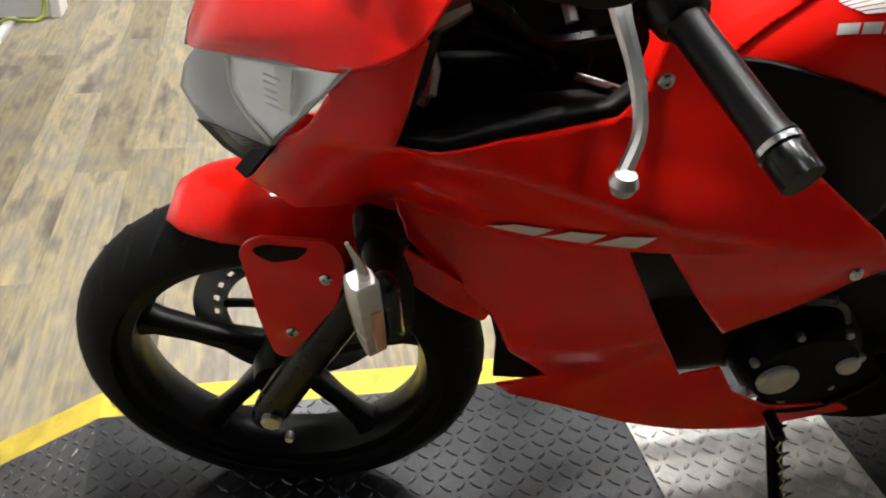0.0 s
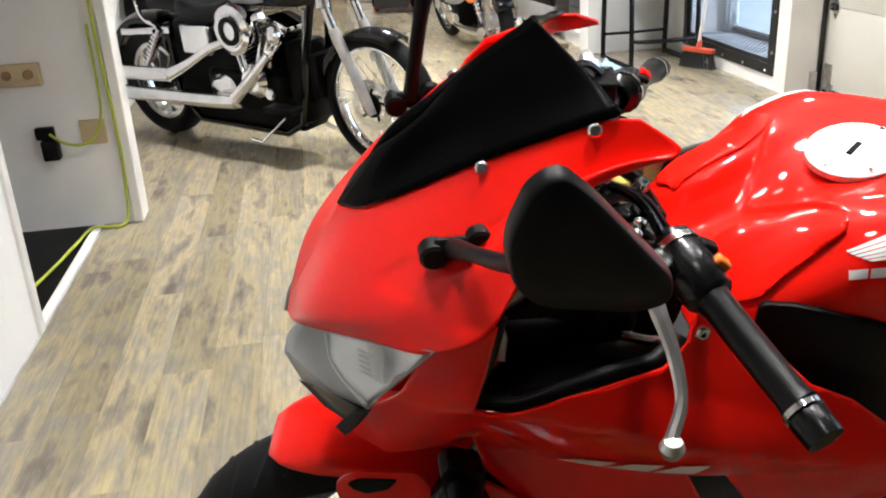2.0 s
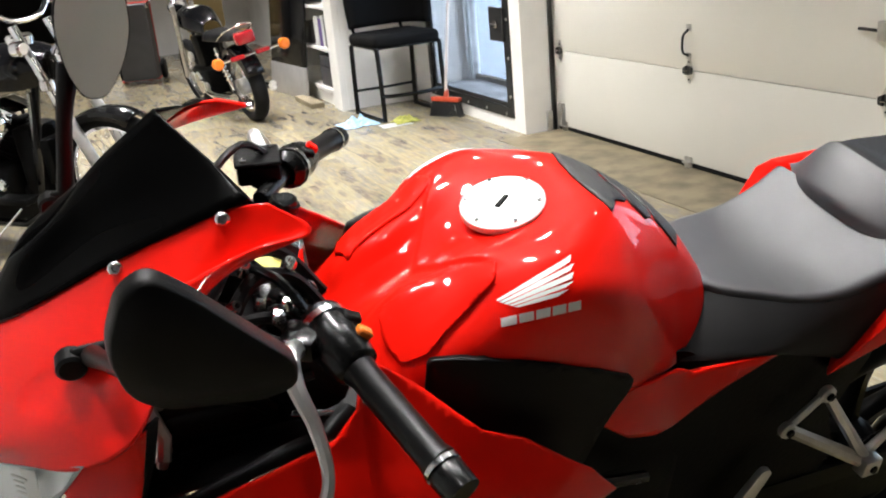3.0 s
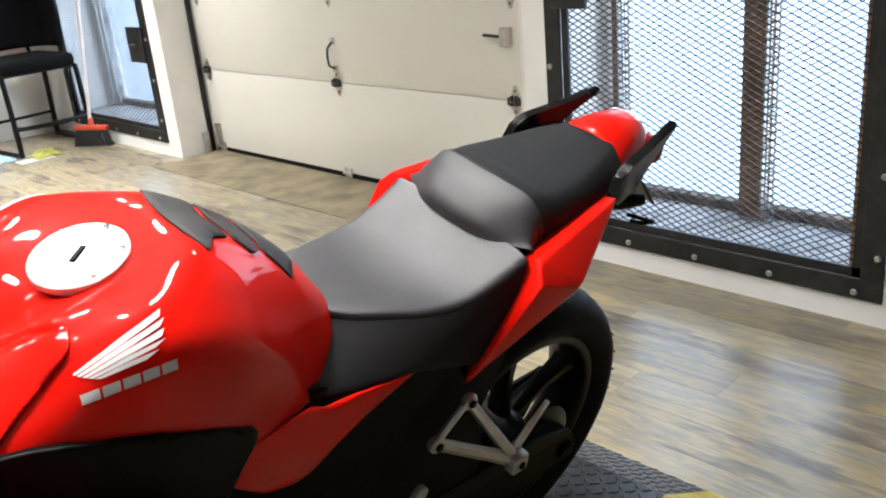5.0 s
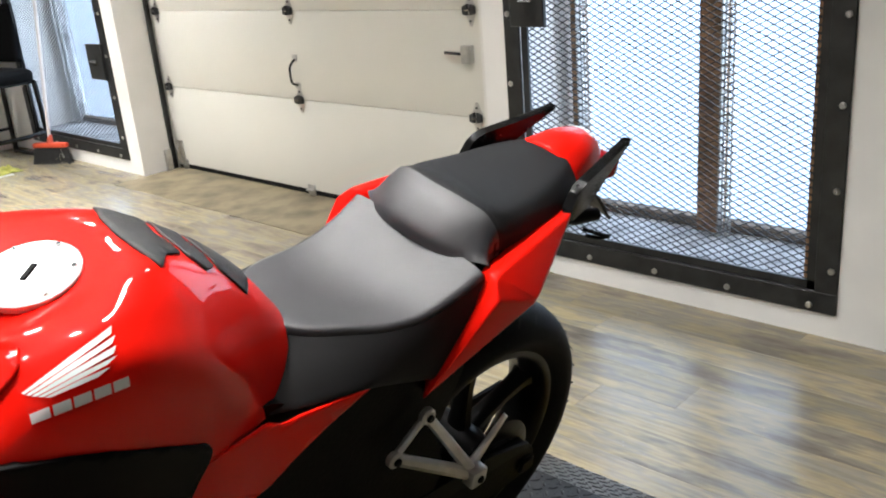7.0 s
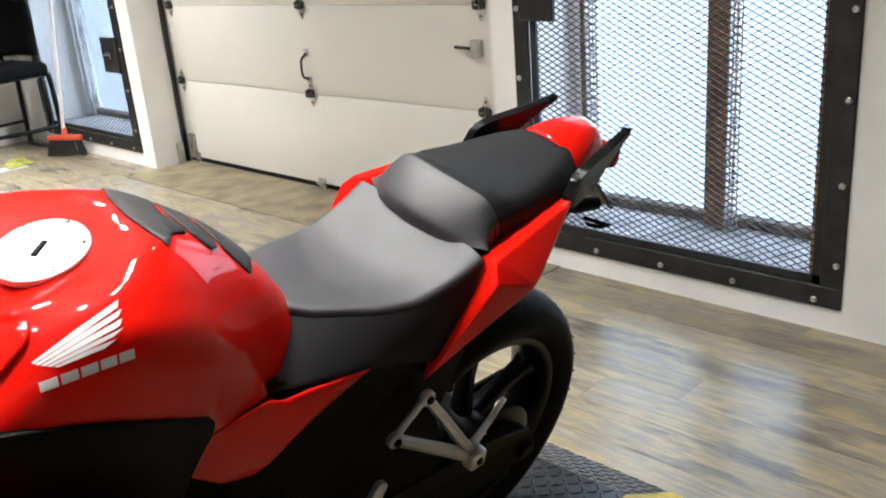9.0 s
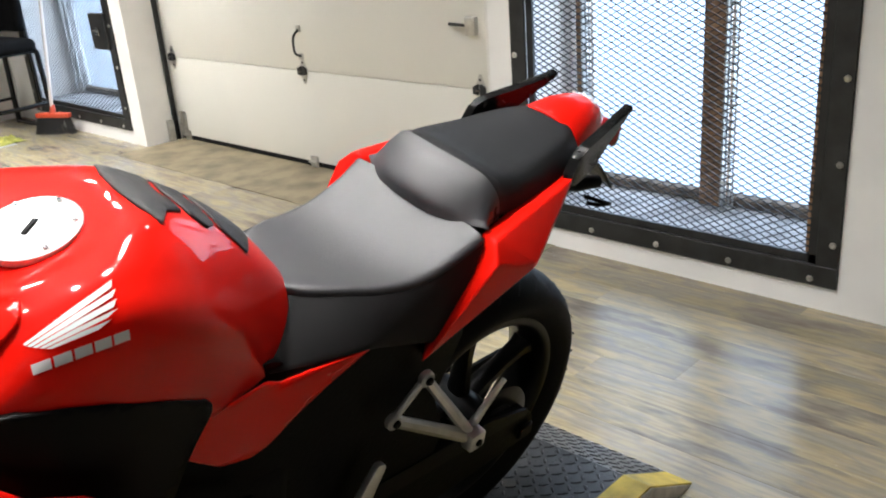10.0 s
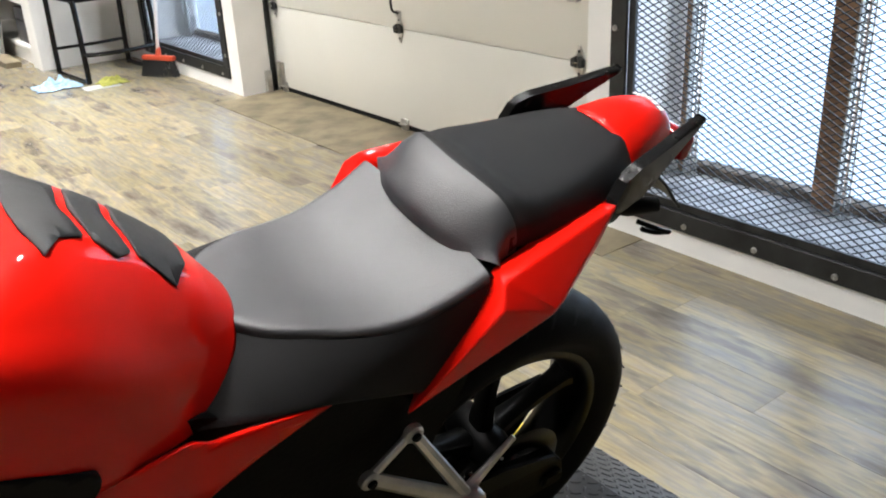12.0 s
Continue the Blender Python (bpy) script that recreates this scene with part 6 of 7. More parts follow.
    part("backrest_pad", soft_box(1.44, 1.49, -0.10, 0.10, 0.97, 1.17, 0.02, 3), LEATHER, b, "black backrest pad")
    ac = part("air_cleaner", moved(lathe([(0, 0.0), (0.12, 0.0), (0.13, 0.02), (0.125, 0.05), (0.1, 0.065), (0.085, 0.06), (0.08, 0.068), (0.06, 0.062), (0, 0.066)], 40), Matrix.Translation((0.585, 0.17, 0.69))), CHROME, b, "round chrome air cleaner")
    part("cover_ring", moved(lathe([(0.045, 0.066), (0.07, 0.066), (0.07, 0.072), (0.045, 0.072)], 32), Matrix.Translation((0.585, 0.17, 0.69))), BLACK, ac)
    part("lower_case", soft_box(0.30, 1.2, -0.10, 0.10, 0.15, 0.34, 0.03, 2), DARK, b, "black lower engine case")
    part("front_cover", soft_box(0.25, 0.37, -0.10, 0.10, 0.2, 0.62, 0.03, 2), DARK, b)
    part("oil_tank", soft_box(0.7, 1.22, -0.1, 0.1, 0.3, 0.70, 0.03, 2), DARK, b, "black oil tank")
    part("engine_case", soft_box(0.38, 0.95, -0.13, 0.14, 0.24, 0.46, 0.04, 3), DARK, b, "black and chrome twin engine")
    part("cam_cover", moved(lathe([(0, 0), (0.085, 0), (0.09, 0.015), (0.06, 0.05), (0, 0.055)], 32), Matrix.Translation((0.55, 0.14, 0.42))), CHROME, b, "chrome cam cover")
    part("primary_cover", moved(lathe([(0, 0), (0.07, 0), (0.075, 0.015), (0.05, 0.04), (0, 0.045)], 28), Matrix.Translation((0.80, 0.14, 0.37)) @ Matrix.Diagonal((1.3, 1, 0.9, 1))), CHROME, b)
    for u0, tilt in ((0.46, -22), (0.66, 22)):
        cyl = Matrix.Translation((0.57 + (u0 - 0.56) * 0.6, 0, 0.44)) @ pose(0, 0, 0, 0, tilt, 0)
        for k in range(9):
            part("cooling_fin", moved(soft_box(-0.085, 0.085, -0.085, 0.085, 0.03 + 0.022 * k, 0.038 + 0.022 * k, 0.003, 1), cyl), DARK, b)
        part("cylinder", moved(tube([(0, 0, 0), (0, 0, 0.24)], 0.065, 20), cyl), DARK, b)
        part("rocker_box", moved(soft_box(-0.08, 0.08, -0.09, 0.09, 0.235, 0.30, 0.02, 2), cyl), CHROME, b, "chrome rocker box")
    for k, pts in enumerate(([(0.68, 0.15, 0.62), (0.80, 0.19, 0.585), (1.0, 0.2, 0.49), (1.15, 0.205, 0.43), (1.22, 0.205, 0.42), (1.75, 0.205, 0.40)], [(0.36, 0.12, 0.62), (0.38, 0.18, 0.58), (0.52, 0.2, 0.45), (0.66, 0.205, 0.34), (0.75, 0.205, 0.31), (1.62, 0.205, 0.29)])):
        part("exhaust_pipe", tube(pts, [0.022, 0.024, 0.027, 0.034, 0.039, 0.041, 0.041], 16, 36), CHROME, b, "long chrome exhaust pipe")
    for u0, u1 in ((0.50, 0.42), (0.53, 0.47), (0.58, 0.66), (0.61, 0.71)):
        part("pushrod_tube", tube([(u0, 0.165, 0.45), (u1, 0.125, 0.66)], 0.010, 8), CHROME, b, "chrome pushrod tube")
    for u, w, r in ((0.45, 0.36, 0.032), (0.68, 0.34, 0.028), (0.92, 0.30, 0.030), (0.42, 0.52, 0.022)):
        part("case_cap", disc((u, 0.155, w), r, 0.03, "y", 18, 0.008), CHROME, b, "round chrome case cap")
    part("carburettor", soft_box(0.53, 0.63, 0.08, 0.17, 0.60, 0.70, 0.02, 2), STEEL, b, "polished carburettor body")
    part("pipe_shield", tube([(0.37, 0.195, 0.575), (0.51, 0.215, 0.452), (0.64, 0.220, 0.352)], 0.022, 10), CHROME, b, "chrome heat shield")
    part("down_tube", tube([(0.20, 0.075, 0.78), (0.27, 0.10, 0.34)], 0.013, 8), STEEL, b)
    part("horn_cover", moved(lathe([(0, 0), (0.045, 0), (0.048, 0.012), (0.03, 0.03), (0, 0.034)], 20), Matrix.Translation((0.36, 0.15, 0.66))), CHROME, b, "chrome horn cover")
    part("battery_box", soft_box(0.84, 1.07, 0.10, 0.17, 0.53, 0.69, 0.02, 3), CHROME, b, "chrome side box")
    part("frame_tube", joined(tube([(0.14, 0.05, 0.92), (0.24, 0.09, 0.5), (0.30, 0.1, 0.2), (0.42, 0.1, 0.14), (1.1, 0.1, 0.15), (1.25, 0.1, 0.3), (1.25, 0.1, 0.68)], 0.02, 8), tube([(0.14, -0.05, 0.92), (0.24, -0.09, 0.5), (0.30, -0.1, 0.2), (0.42, -0.1, 0.14), (1.1, -0.1, 0.15), (1.25, -0.1, 0.3), (1.25, -0.1, 0.68)], 0.02, 8)), GLOSSBLACK, b, "black frame")
    part("belt_guard", soft_box(0.9, 1.5, -0.14, -0.1, 0.26, 0.46, 0.02, 2), DARK, b)
    part("oil_cooler", soft_box(0.16, 0.22, -0.09, 0.09, 0.34, 0.56, 0.01, 2), DARK, b)
    part("footboard", soft_box(0.20, 0.40, 0.18, 0.27, 0.30, 0.33, 0.008, 2), DARK, b)
    part("side_stand", tube([(0.5, -0.12, 0.16), (0.42, -0.3, 0.02)], 0.012, 8), CHROME, b)
    part("brake_pedal", tube([(0.32, 0.2, 0.26), (0.5, 0.22, 0.12), (0.58, 0.22, 0.13)], 0.006, 6), CHROME, b)
    hl = part("headlamp", moved(lathe([(0, -0.11), (0.05, -0.1), (0.085, -0.04), (0.09, 0.03), (0.083, 0.04), (0.0, 0.035)], 28, "x"), Matrix.Translation((-0.02, 0, 0.93)) @ pose(0, 0, 0, 0, 0, 180) @ Matrix.Scale(0.75, 4)), CHROME, b, "chrome headlamp")
    part("handlebar", tube([(0.42, 0.42, 1.12), (0.3, 0.38, 1.14), (0.2, 0.2, 1.16), (0.17, 0.08, 1.10), (0.17, -0.08, 1.10), (0.2, -0.2, 1.16), (0.3, -0.38, 1.14), (0.42, -0.42, 1.12)], 0.0125, 10, 40), CHROME, b, "wide chrome handlebar")
    part("speedometer", disc((0.24, 0, 1.0), 0.06, 0.06, "z", 24, 0.01), CHROME, b)
    part("indicator", disc((0.05, 0.2, 1.0), 0.035, 0.06, "x", 16, 0.01), CHROME, b)
    part("rear_plate", soft_box(1.84, 1.86, -0.1, 0.1, 0.35, 0.50, 0.004, 1), BLACK, b)
    return b


cruiser()


# ---- small black standard motorcycle seen from behind ----
def standard():
    m = Matrix.Translation((1.80, 7.62, 0.0)) @ pose(0, 0, 0, 0, 0, -81) @ pose(0, 0, 0, 9, 0, 0)
    b = thing("standard_motorcycle", "small black motorcycle with chrome shocks and amber indicators", "motorcycle", m=m)
    rw = part("rear_wheel", moved(lathe([(0.23, 0.045), (0.2, 0.045), (0.195, 0), (0.2, -0.045), (0.23, -0.045)], 40), Matrix.Translation((0, 0, 0.31))), CHROME, b)
    part("tyre", moved(tyre(0.31, 0.13, 0.22), Matrix.Translation((0, 0, 0.31))), RUBBER, rw, "black knobbly tyre")
    part("hub", disc((0, 0, 0.31), 0.07, 0.14, "y", 20, 0.01), ALLOY, rw)
    for k in range(10):
        a = 2 * math.pi * k / 10
        part("spoke", moved(tube([(0.05 * math.cos(a), 0, 0.05 * math.sin(a)), (0.2 * math.cos(a), 0, 0.2 * math.sin(a))], 0.003, 5), Matrix.Translation((0, 0, 0.31))), CHROME, rw)
    spoked_wheel(b, -1.35, 0.32, 0.1, 0.24, 24)
    rows = []
    for a in np.linspace(radians(150), radians(20), 14):
        R = 0.35
        rows.append([((R - d) * math.cos(a), v, 0.31 + (R - d) * math.sin(a)) for v, d in ((-0.085, 0.06), (-0.07, 0.012), (0, 0), (0.07, 0.012), (0.085, 0.06))])
    part("rear_mudguard", skin(rows), GLOSSBLACK, b, "black rear mudguard", solid=0.003)
    for sd in (-1, 1):
        part("shock", joined(tube([(0.02, sd * 0.13, 0.31), (-0.13, sd * 0.13, 0.66)], 0.014, 10), *[disc((-0.02 - 0.015 * k, sd * 0.13, 0.40 + 0.035 * k), 0.027, 0.012, "z", 12) for k in range(7)]), CHROME, b, "chrome spring shock")
        part("muffler", tube([(-0.9, sd * 0.12, 0.3), (-0.5, sd * 0.17, 0.24), (0.1, sd * 0.18, 0.26)], [0.02, 0.03, 0.04], 14, 14), CHROME, b, "chrome muffler")
        ind = part("indicator", disc((0.33, sd * 0.29, 0.60), 0.045, 0.06, "x", 18, 0.012), ORANGE, b, "round amber indicator")
        part("fork_leg", tube([(-1.36, sd * 0.09, 0.30), (-1.1, sd * 0.09, 0.98)], 0.022, 10), ALLOY, b, "polished fork leg")
        part("mirror", disc((-0.98, sd * 0.36, 1.22), 0.06, 0.015, "x", 20, 0.004), CHROME, b)
        part("handle", tube([(-1.05, 0, 1.05), (-1.0, sd * 0.25, 1.1), (-0.88, sd * 0.37, 1.06)], 0.011, 8, 12), CHROME, b)
    part("indicator_bar", tube([(0.32, -0.27, 0.6), (0.32, 0.27, 0.6)], 0.013, 10), CHROME, b, "chrome indicator bar")
    for v in (-0.12, 0.1):
        part("red_reflector", soft_box(0.325, 0.35, v - 0.06, v + 0.06, 0.585, 0.62, 0.006, 1), REDLENS, b)
    part("tail_lamp", soft_box(0.22, 0.32, -0.08, 0.08, 0.68, 0.78, 0.02, 3), REDLENS, b, "red tail lamp")
    Sx = [[(0.17, 0, 0.77), (0.17, -0.05, 0.76), (0.17, -0.07, 0.72)], [(-0.1, 0, 0.77), (-0.1, -0.09, 0.76), (-0.1, -0.12, 0.71)], [(-0.45, 0, 0.77), (-0.45, -0.09, 0.76), (-0.45, -0.12, 0.70)]]
    part("saddle", loft(full(Sx), 16, 14), LEATHER, b, "black saddle", smooth=60, solid=0.02)
    Tx = [[(-0.45, 0, 0.84), (-0.45, -0.06, 0.82), (-0.45, -0.09, 0.74)], [(-0.7, 0, 0.95), (-0.7, -0.12, 0.92), (-0.7, -0.16, 0.8)], [(-1.0, 0, 0.96), (-1.0, -0.09, 0.93), (-1.0, -0.12, 0.82)], [(-1.06, 0, 0.9), (-1.06, -0.03, 0.89), (-1.06, -0.05, 0.85)]]
    part("fuel_tank", loft(full(Tx), 22, 18), GLOSSBLACK, b, "gloss black tank", smooth=60, solid=0.003)
    part("engine_block", joined(soft_box(-0.95, -0.5, -0.16, 0.16, 0.2, 0.45, 0.04, 2), soft_box(-0.85, -0.65, -0.1, 0.1, 0.42, 0.72, 0.02, 2)), DARK, b, "black engine")
    part("engine_cover", disc((-0.7, -0.17, 0.33), 0.1, 0.04, "y", 24, 0.012), CHROME, b, "round chrome engine cover")
    part("engine_cover", disc((-0.7, 0.17, 0.33), 0.1, 0.04, "y", 24, 0.012), CHROME, b)
    part("frame_tube", tube([(-1.08, 0, 0.9), (-0.98, 0, 0.3), (-0.9, 0, 0.18), (-0.45, 0, 0.2), (-0.35, 0, 0.7), (0.1, 0, 0.75)], 0.018, 8), GLOSSBLACK, b)
    part("tank_mark", soft_box(-0.86, -0.74, -0.045, 0.045, 0.955, 0.962, 0.002, 1), DECAL, b, "white mark on the tank")
    part("grab_bar", tube([(-0.05, -0.12, 0.72), (0.20, -0.12, 0.80), (0.30, 0, 0.84), (0.20, 0.12, 0.80), (-0.05, 0.12, 0.72)], 0.009, 8, 24), CHROME, b, "chrome grab bar behind the saddle")
    for v in (-0.09, 0.09):
        part("dial", disc((-1.12, v, 1.08), 0.042, 0.06, "x", 18, 0.008), CHROME, b, "chrome instrument dial")
    for u, w, r in ((-0.88, 0.36, 0.05), (-0.56, 0.30, 0.04), (-0.75, 0.56, 0.045)):
        for v in (-0.17, 0.17):
            part("case_cap", disc((u, v, w), r, 0.03, "y", 16, 0.008), ALLOY, b, "polished engine case cap")
    part("headlamp", disc((-1.25, 0, 0.95), 0.09, 0.12, "x", 24, 0.03), CHROME, b)
    return b


standard()


# ---- black stool with arms ----
def stool():
    m = Matrix.Translation((2.83, 6.90, 0.0)) @ pose(0, 0, 0, 0, 0, 4) @ Matrix.Diagonal((1.15, 1.15, 0.97, 1))
    b = thing("bar_stool", "black padded bar stool on a tubular steel sled frame", "stool", m=m)
    SZ = 0.64
    part("seat", soft_box(-0.25, 0.25, -0.24, 0.24, SZ - 0.06, SZ + 0.045, 0.042, 4), FABRIC, b, "black fabric seat pad")
    part("seat_base", soft_box(-0.24, 0.24, -0.23, 0.23, SZ - 0.065, SZ - 0.045, 0.006, 1), SATIN, b)
    back = part("backrest", loft([[(-0.23, 0.24, SZ + 0.07), (0.05, 0.30, SZ + 0.07), (0.27, 0.22, SZ + 0.07), (0.31, 0.02, SZ + 0.07)], [(-0.24, 0.26, SZ + 0.30), (0.05, 0.325, SZ + 0.30), (0.29, 0.24, SZ + 0.30), (0.33, 0.02, SZ + 0.30)], [(-0.22, 0.28, SZ + 0.5), (0.05, 0.35, SZ + 0.5), (0.30, 0.26, SZ + 0.5), (0.34, 0.04, SZ + 0.5)]], 12, 10), FABRIC, b, "black padded backrest", solid=0.04)
    for sd in (-1, 1):
        x = sd * 0.235
        part("leg_frame", tube([(x, -0.21, SZ - 0.06), (x, -0.235, SZ - 0.1), (x, -0.25, 0.06), (x, -0.225, 0.02), (x, 0.0, 0.014), (x, 0.2, 0.02), (x, 0.235, 0.06), (x, 0.22, SZ - 0.06)], 0.017, 10, 44), SATIN, b, "bent black steel tube")
        part("back_stay", tube([(x * 0.8, 0.2, SZ - 0.05), (x * 0.8, 0.29, SZ + 0.1), (x * 0.8, 0.315, SZ + 0.34)], 0.012, 8, 12), SATIN, b)
    part("foot_ring", tube([(-0.235, -0.24, 0.22), (-0.20, -0.31, 0.22), (0.0, -0.345, 0.22), (0.20, -0.31, 0.22), (0.235, -0.24, 0.22)], 0.016, 10, 28), SATIN, b, "black foot rail")
    part("foot_ring", tube([(-0.235, 0.22, 0.20), (0, 0.20, 0.20), (0.235, 0.22, 0.20)], 0.012, 10, 12), SATIN, b)
    return b


stool()

# broom leaning on the wall
BRISTLE = material("dark_bristle", (0.02, 0.02, 0.02), 0.8, bump=0.8, bump_scale=300)
BROOMRED = material("red_broom_plastic", (0.55, 0.07, 0.03), 0.4)
POLE = material("pale_broom_pole", (0.62, 0.55, 0.5), 0.4)
broom = thing("broom", "push broom with a pale pole, red head and dark bristles", "broom", m=Matrix.Translation((3.05, 6.45, 0.0)) @ pose(0, 0, 0, 0, 0, -62))
part("pole", tube([(0, 0.0, 0.17), (0.03, 0.17, 1.35)], 0.012, 10), POLE, broom, "pale wooden pole")
part("head", joined(soft_box(-0.14, 0.14, -0.025, 0.025, 0.12, 0.155, 0.01, 2), tube([(0, 0, 0.15), (0.003, 0.012, 0.21)], [0.025, 0.015], 12)), BROOMRED, broom, "red plastic broom head")
bm = bmesh.new()
rng0 = random.Random(7)
for k in range(240):
    x, y = rng0.uniform(-0.135, 0.135), rng0.uniform(-0.02, 0.02)
    tube([(x, y, 0.125), (x * 1.18 + rng0.uniform(-0.006, 0.006), y * 1.9 + rng0.uniform(-0.006, 0.006), 0.004)], 0.0022, 3, bm=bm, caps=False)
tagged(part("bristles", bm, BRISTLE, broom, "dark stiff bristles", smooth=0), kind="stuff")

# shelf unit at the end of the room's near bay
shelf = thing("shelf_unit", "white built-in shelf unit with boxes and cases", "shelf")
SX, SY0, SY1 = 2.49, 7.38, 9.6
part("end_panel", soft_box(SX, WX - 0.003, SY0, SY0 + 0.06, 0, 2.4, 0.004, 1), TRIM, shelf, smooth=0)
part("end_panel", soft_box(SX, WX - 0.003, SY1 - 0.06, SY1, 0, 2.4, 0.004, 1), TRIM, shelf, smooth=0)
part("front_post", soft_box(SX - 0.01, SX + 0.05, SY0 - 0.004, SY0 + 0.22, 0, 2.4, 0.004, 1), TRIM, shelf, smooth=0)
part("back_panel", box(WX - 0.05, WX - 0.004, SY0 + 0.06, SY1 - 0.06, 0, 2.4), TRIM, shelf, smooth=0)
for z in (0.14, 0.50, 0.86, 1.25, 1.65, 2.05, 2.38):
    part("shelf_board", soft_box(SX + 0.01, WX - 0.05, SY0 + 0.06, SY1 - 0.06, z - 0.03, z, 0.003, 1), TRIM, shelf, smooth=0)
part("plinth", box(SX + 0.03, SX + 0.06, SY0 + 0.06, SY1 - 0.06, 0, 0.11), TRIM, shelf, smooth=0)
GREYCASE = material("grey_case", (0.06, 0.06, 0.065), 0.5, bump=0.2)
PURPLE = material("purple_box", (0.10, 0.05, 0.22), 0.5)
CARDW = material("white_card", (0.6, 0.6, 0.58), 0.6)
case = thing("tool_case", "dark grey plastic tool case on the low shelf", "case")
part("shell", soft_box(SX + 0.04, SX + 0.16, 7.75, 8.12, 0.14, 0.42, 0.02, 2), GREYCASE, case)
part("lid_line", soft_box(SX + 0.035, SX + 0.165, 7.76, 8.11, 0.32, 0.33, 0.002, 1), BLACK, case)
part("handle", tube([(SX + 0.1, 7.86, 0.41), (SX + 0.1, 7.87, 0.455), (SX + 0.1, 8.0, 0.455), (SX + 0.1, 8.01, 0.41)], 0.01, 8), BLACK, case)
for y0, y1, h, mat, lb in ((7.72, 7.80, 0.24, GREYCASE, "grey folder on the shelf"), (7.83, 7.90, 0.27, CARDW, "white box file on the shelf"), (7.92, 7.99, 0.24, PURPLE, "purple box on the shelf"), (8.02, 8.14, 0.26, CARDW, "white carton on the shelf"), (8.3, 8.5, 0.2, GREYCASE, "dark box on the shelf")):
    solo("carton", soft_box(SX + 0.04, SX + 0.25, y0, y1, 0.50, 0.50 + h, 0.003, 1), mat, lb, "box", group="boxes on the shelf")

# dark glossy panel leaning on the shelf, wood offcut
panel = thing("leaning_panel", "dark glossy panel with a grey foot leaning on the shelf", "panel", m=Matrix.Translation((2.36, 8.65, 0.0)) @ pose(0, 0, 0, 0, 0, 6) @ pose(0, 0, 0, 0, 6, 0))
part("sheet", soft_box(-0.02, 0.0, -0.45, 0.5, 0.28, 1.6, 0.008, 2), GLOSSBLACK, panel)
part("foot", soft_box(-0.025, 0.004, -0.46, 0.51, 0.0, 0.30, 0.01, 2), SILVERPAINT, panel, "grey scuffed foot")
solo("wood_offcut", soft_box(2.30, 2.42, 7.72, 8.3, 0.0, 0.045, 0.004, 1), CONCRETE, "short brown timber offcut on the floor", "timber", smooth=0)

# rags on the floor
BLUECLOTH = material("pale_blue_cloth", (0.33, 0.50, 0.68), 0.9, bump=0.8, bump_scale=120, vary=0.4, scale=40)
GREENCLOTH = material("olive_cloth", (0.30, 0.30, 0.06), 0.9, bump=0.8, bump_scale=120, vary=0.4, scale=40)
PAPER = material("white_paper", (0.45, 0.45, 0.43), 0.8)


def rag(name, x, y, r, h, mat, label):
    bm = bmesh.new()
    bmesh.ops.create_grid(bm, x_segments=26, y_segments=26, size=r)
    for v in bm.verts:
        d = math.hypot(v.co.x, v.co.y) / r
        f = noise.noise((v.co.x * 22 + x * 9, v.co.y * 22, 1.3)) + 0.5 * noise.noise((v.co.x * 50, v.co.y * 50, x))
        v.co.z = max(0.004, h * (1.15 - d) * (0.75 + 0.9 * f)) + 0.004
        v.co.x *= 1 + 0.25 * noise.noise((v.co.y * 9, v.co.x * 9, 5.0))
        v.co.y *= 0.75 + 0.3 * noise.noise((v.co.x * 9, v.co.y * 9, 8.0))
    return solo(name, moved(bm, Matrix.Translation((x, y, 0))), mat, label, "cloth", solid=0.003, smooth=60)


rag("blue_rag", 2.38, 6.70, 0.15, 0.06, BLUECLOTH, "crumpled pale blue shop cloth on the floor")
rag("green_rag", 2.72, 6.52, 0.10, 0.06, GREENCLOTH, "crumpled olive cloth by the stool")
solo("paper_sheet", box(2.50, 2.74, 6.40, 6.54, 0.001, 0.004), PAPER, "flat white paper sheet on the floor", "paper", smooth=0)

# ---- alcove wall: sockets, control box, cord ----
adapter = thing("power_adapter", "black plug-in adapter on the alcove wall", "adapter")
part("body", soft_box(-1.02, -0.95, 4.06, 4.118, 0.33, 0.42, 0.008, 2), BLACK, adapter)
part("plug", soft_box(-1.04, -0.96, 4.085, 4.118, 0.42, 0.475, 0.006, 1), BLACK, adapter)
BEIGE = material("beige_plastic", (0.55, 0.43, 0.26), 0.5)
solo("wall_plate", soft_box(-0.855, -0.745, 4.108, 4.119, 0.38, 0.49, 0.003, 1), BEIGE, "beige blank wall plate", "wall plate")
ctrl = thing("control_box", "beige wall control box with two dials", "control box")
part("body", soft_box(-1.145, -0.965, 4.085, 4.119, 0.66, 0.755, 0.006, 2), BEIGE, ctrl)
for x in (-1.10, -1.01):
    part("dial", disc((x, 4.082, 0.71), 0.02, 0.01, "y", 16, 0.002), BRASS, ctrl)
cord = solo("extension_cord", tube([(-0.72, 4.10, 2.4), (-0.712, 4.10, 1.4), (-0.715, 4.098, 0.9), (-0.70, 4.098, 0.5), (-0.70, 4.095, 0.25), (-0.715, 4.08, 0.05), (-0.74, 4.05, 0.012), (-0.80, 4.04, 0.012), (-0.87, 4.03, 0.016), (-0.90, 3.85, 0.012), (-0.93, 3.6, 0.012), (-1.0, 3.2, 0.012)], 0.007, 8, 90), CORD, "yellow-green extension cord hanging down the wall", "cord")
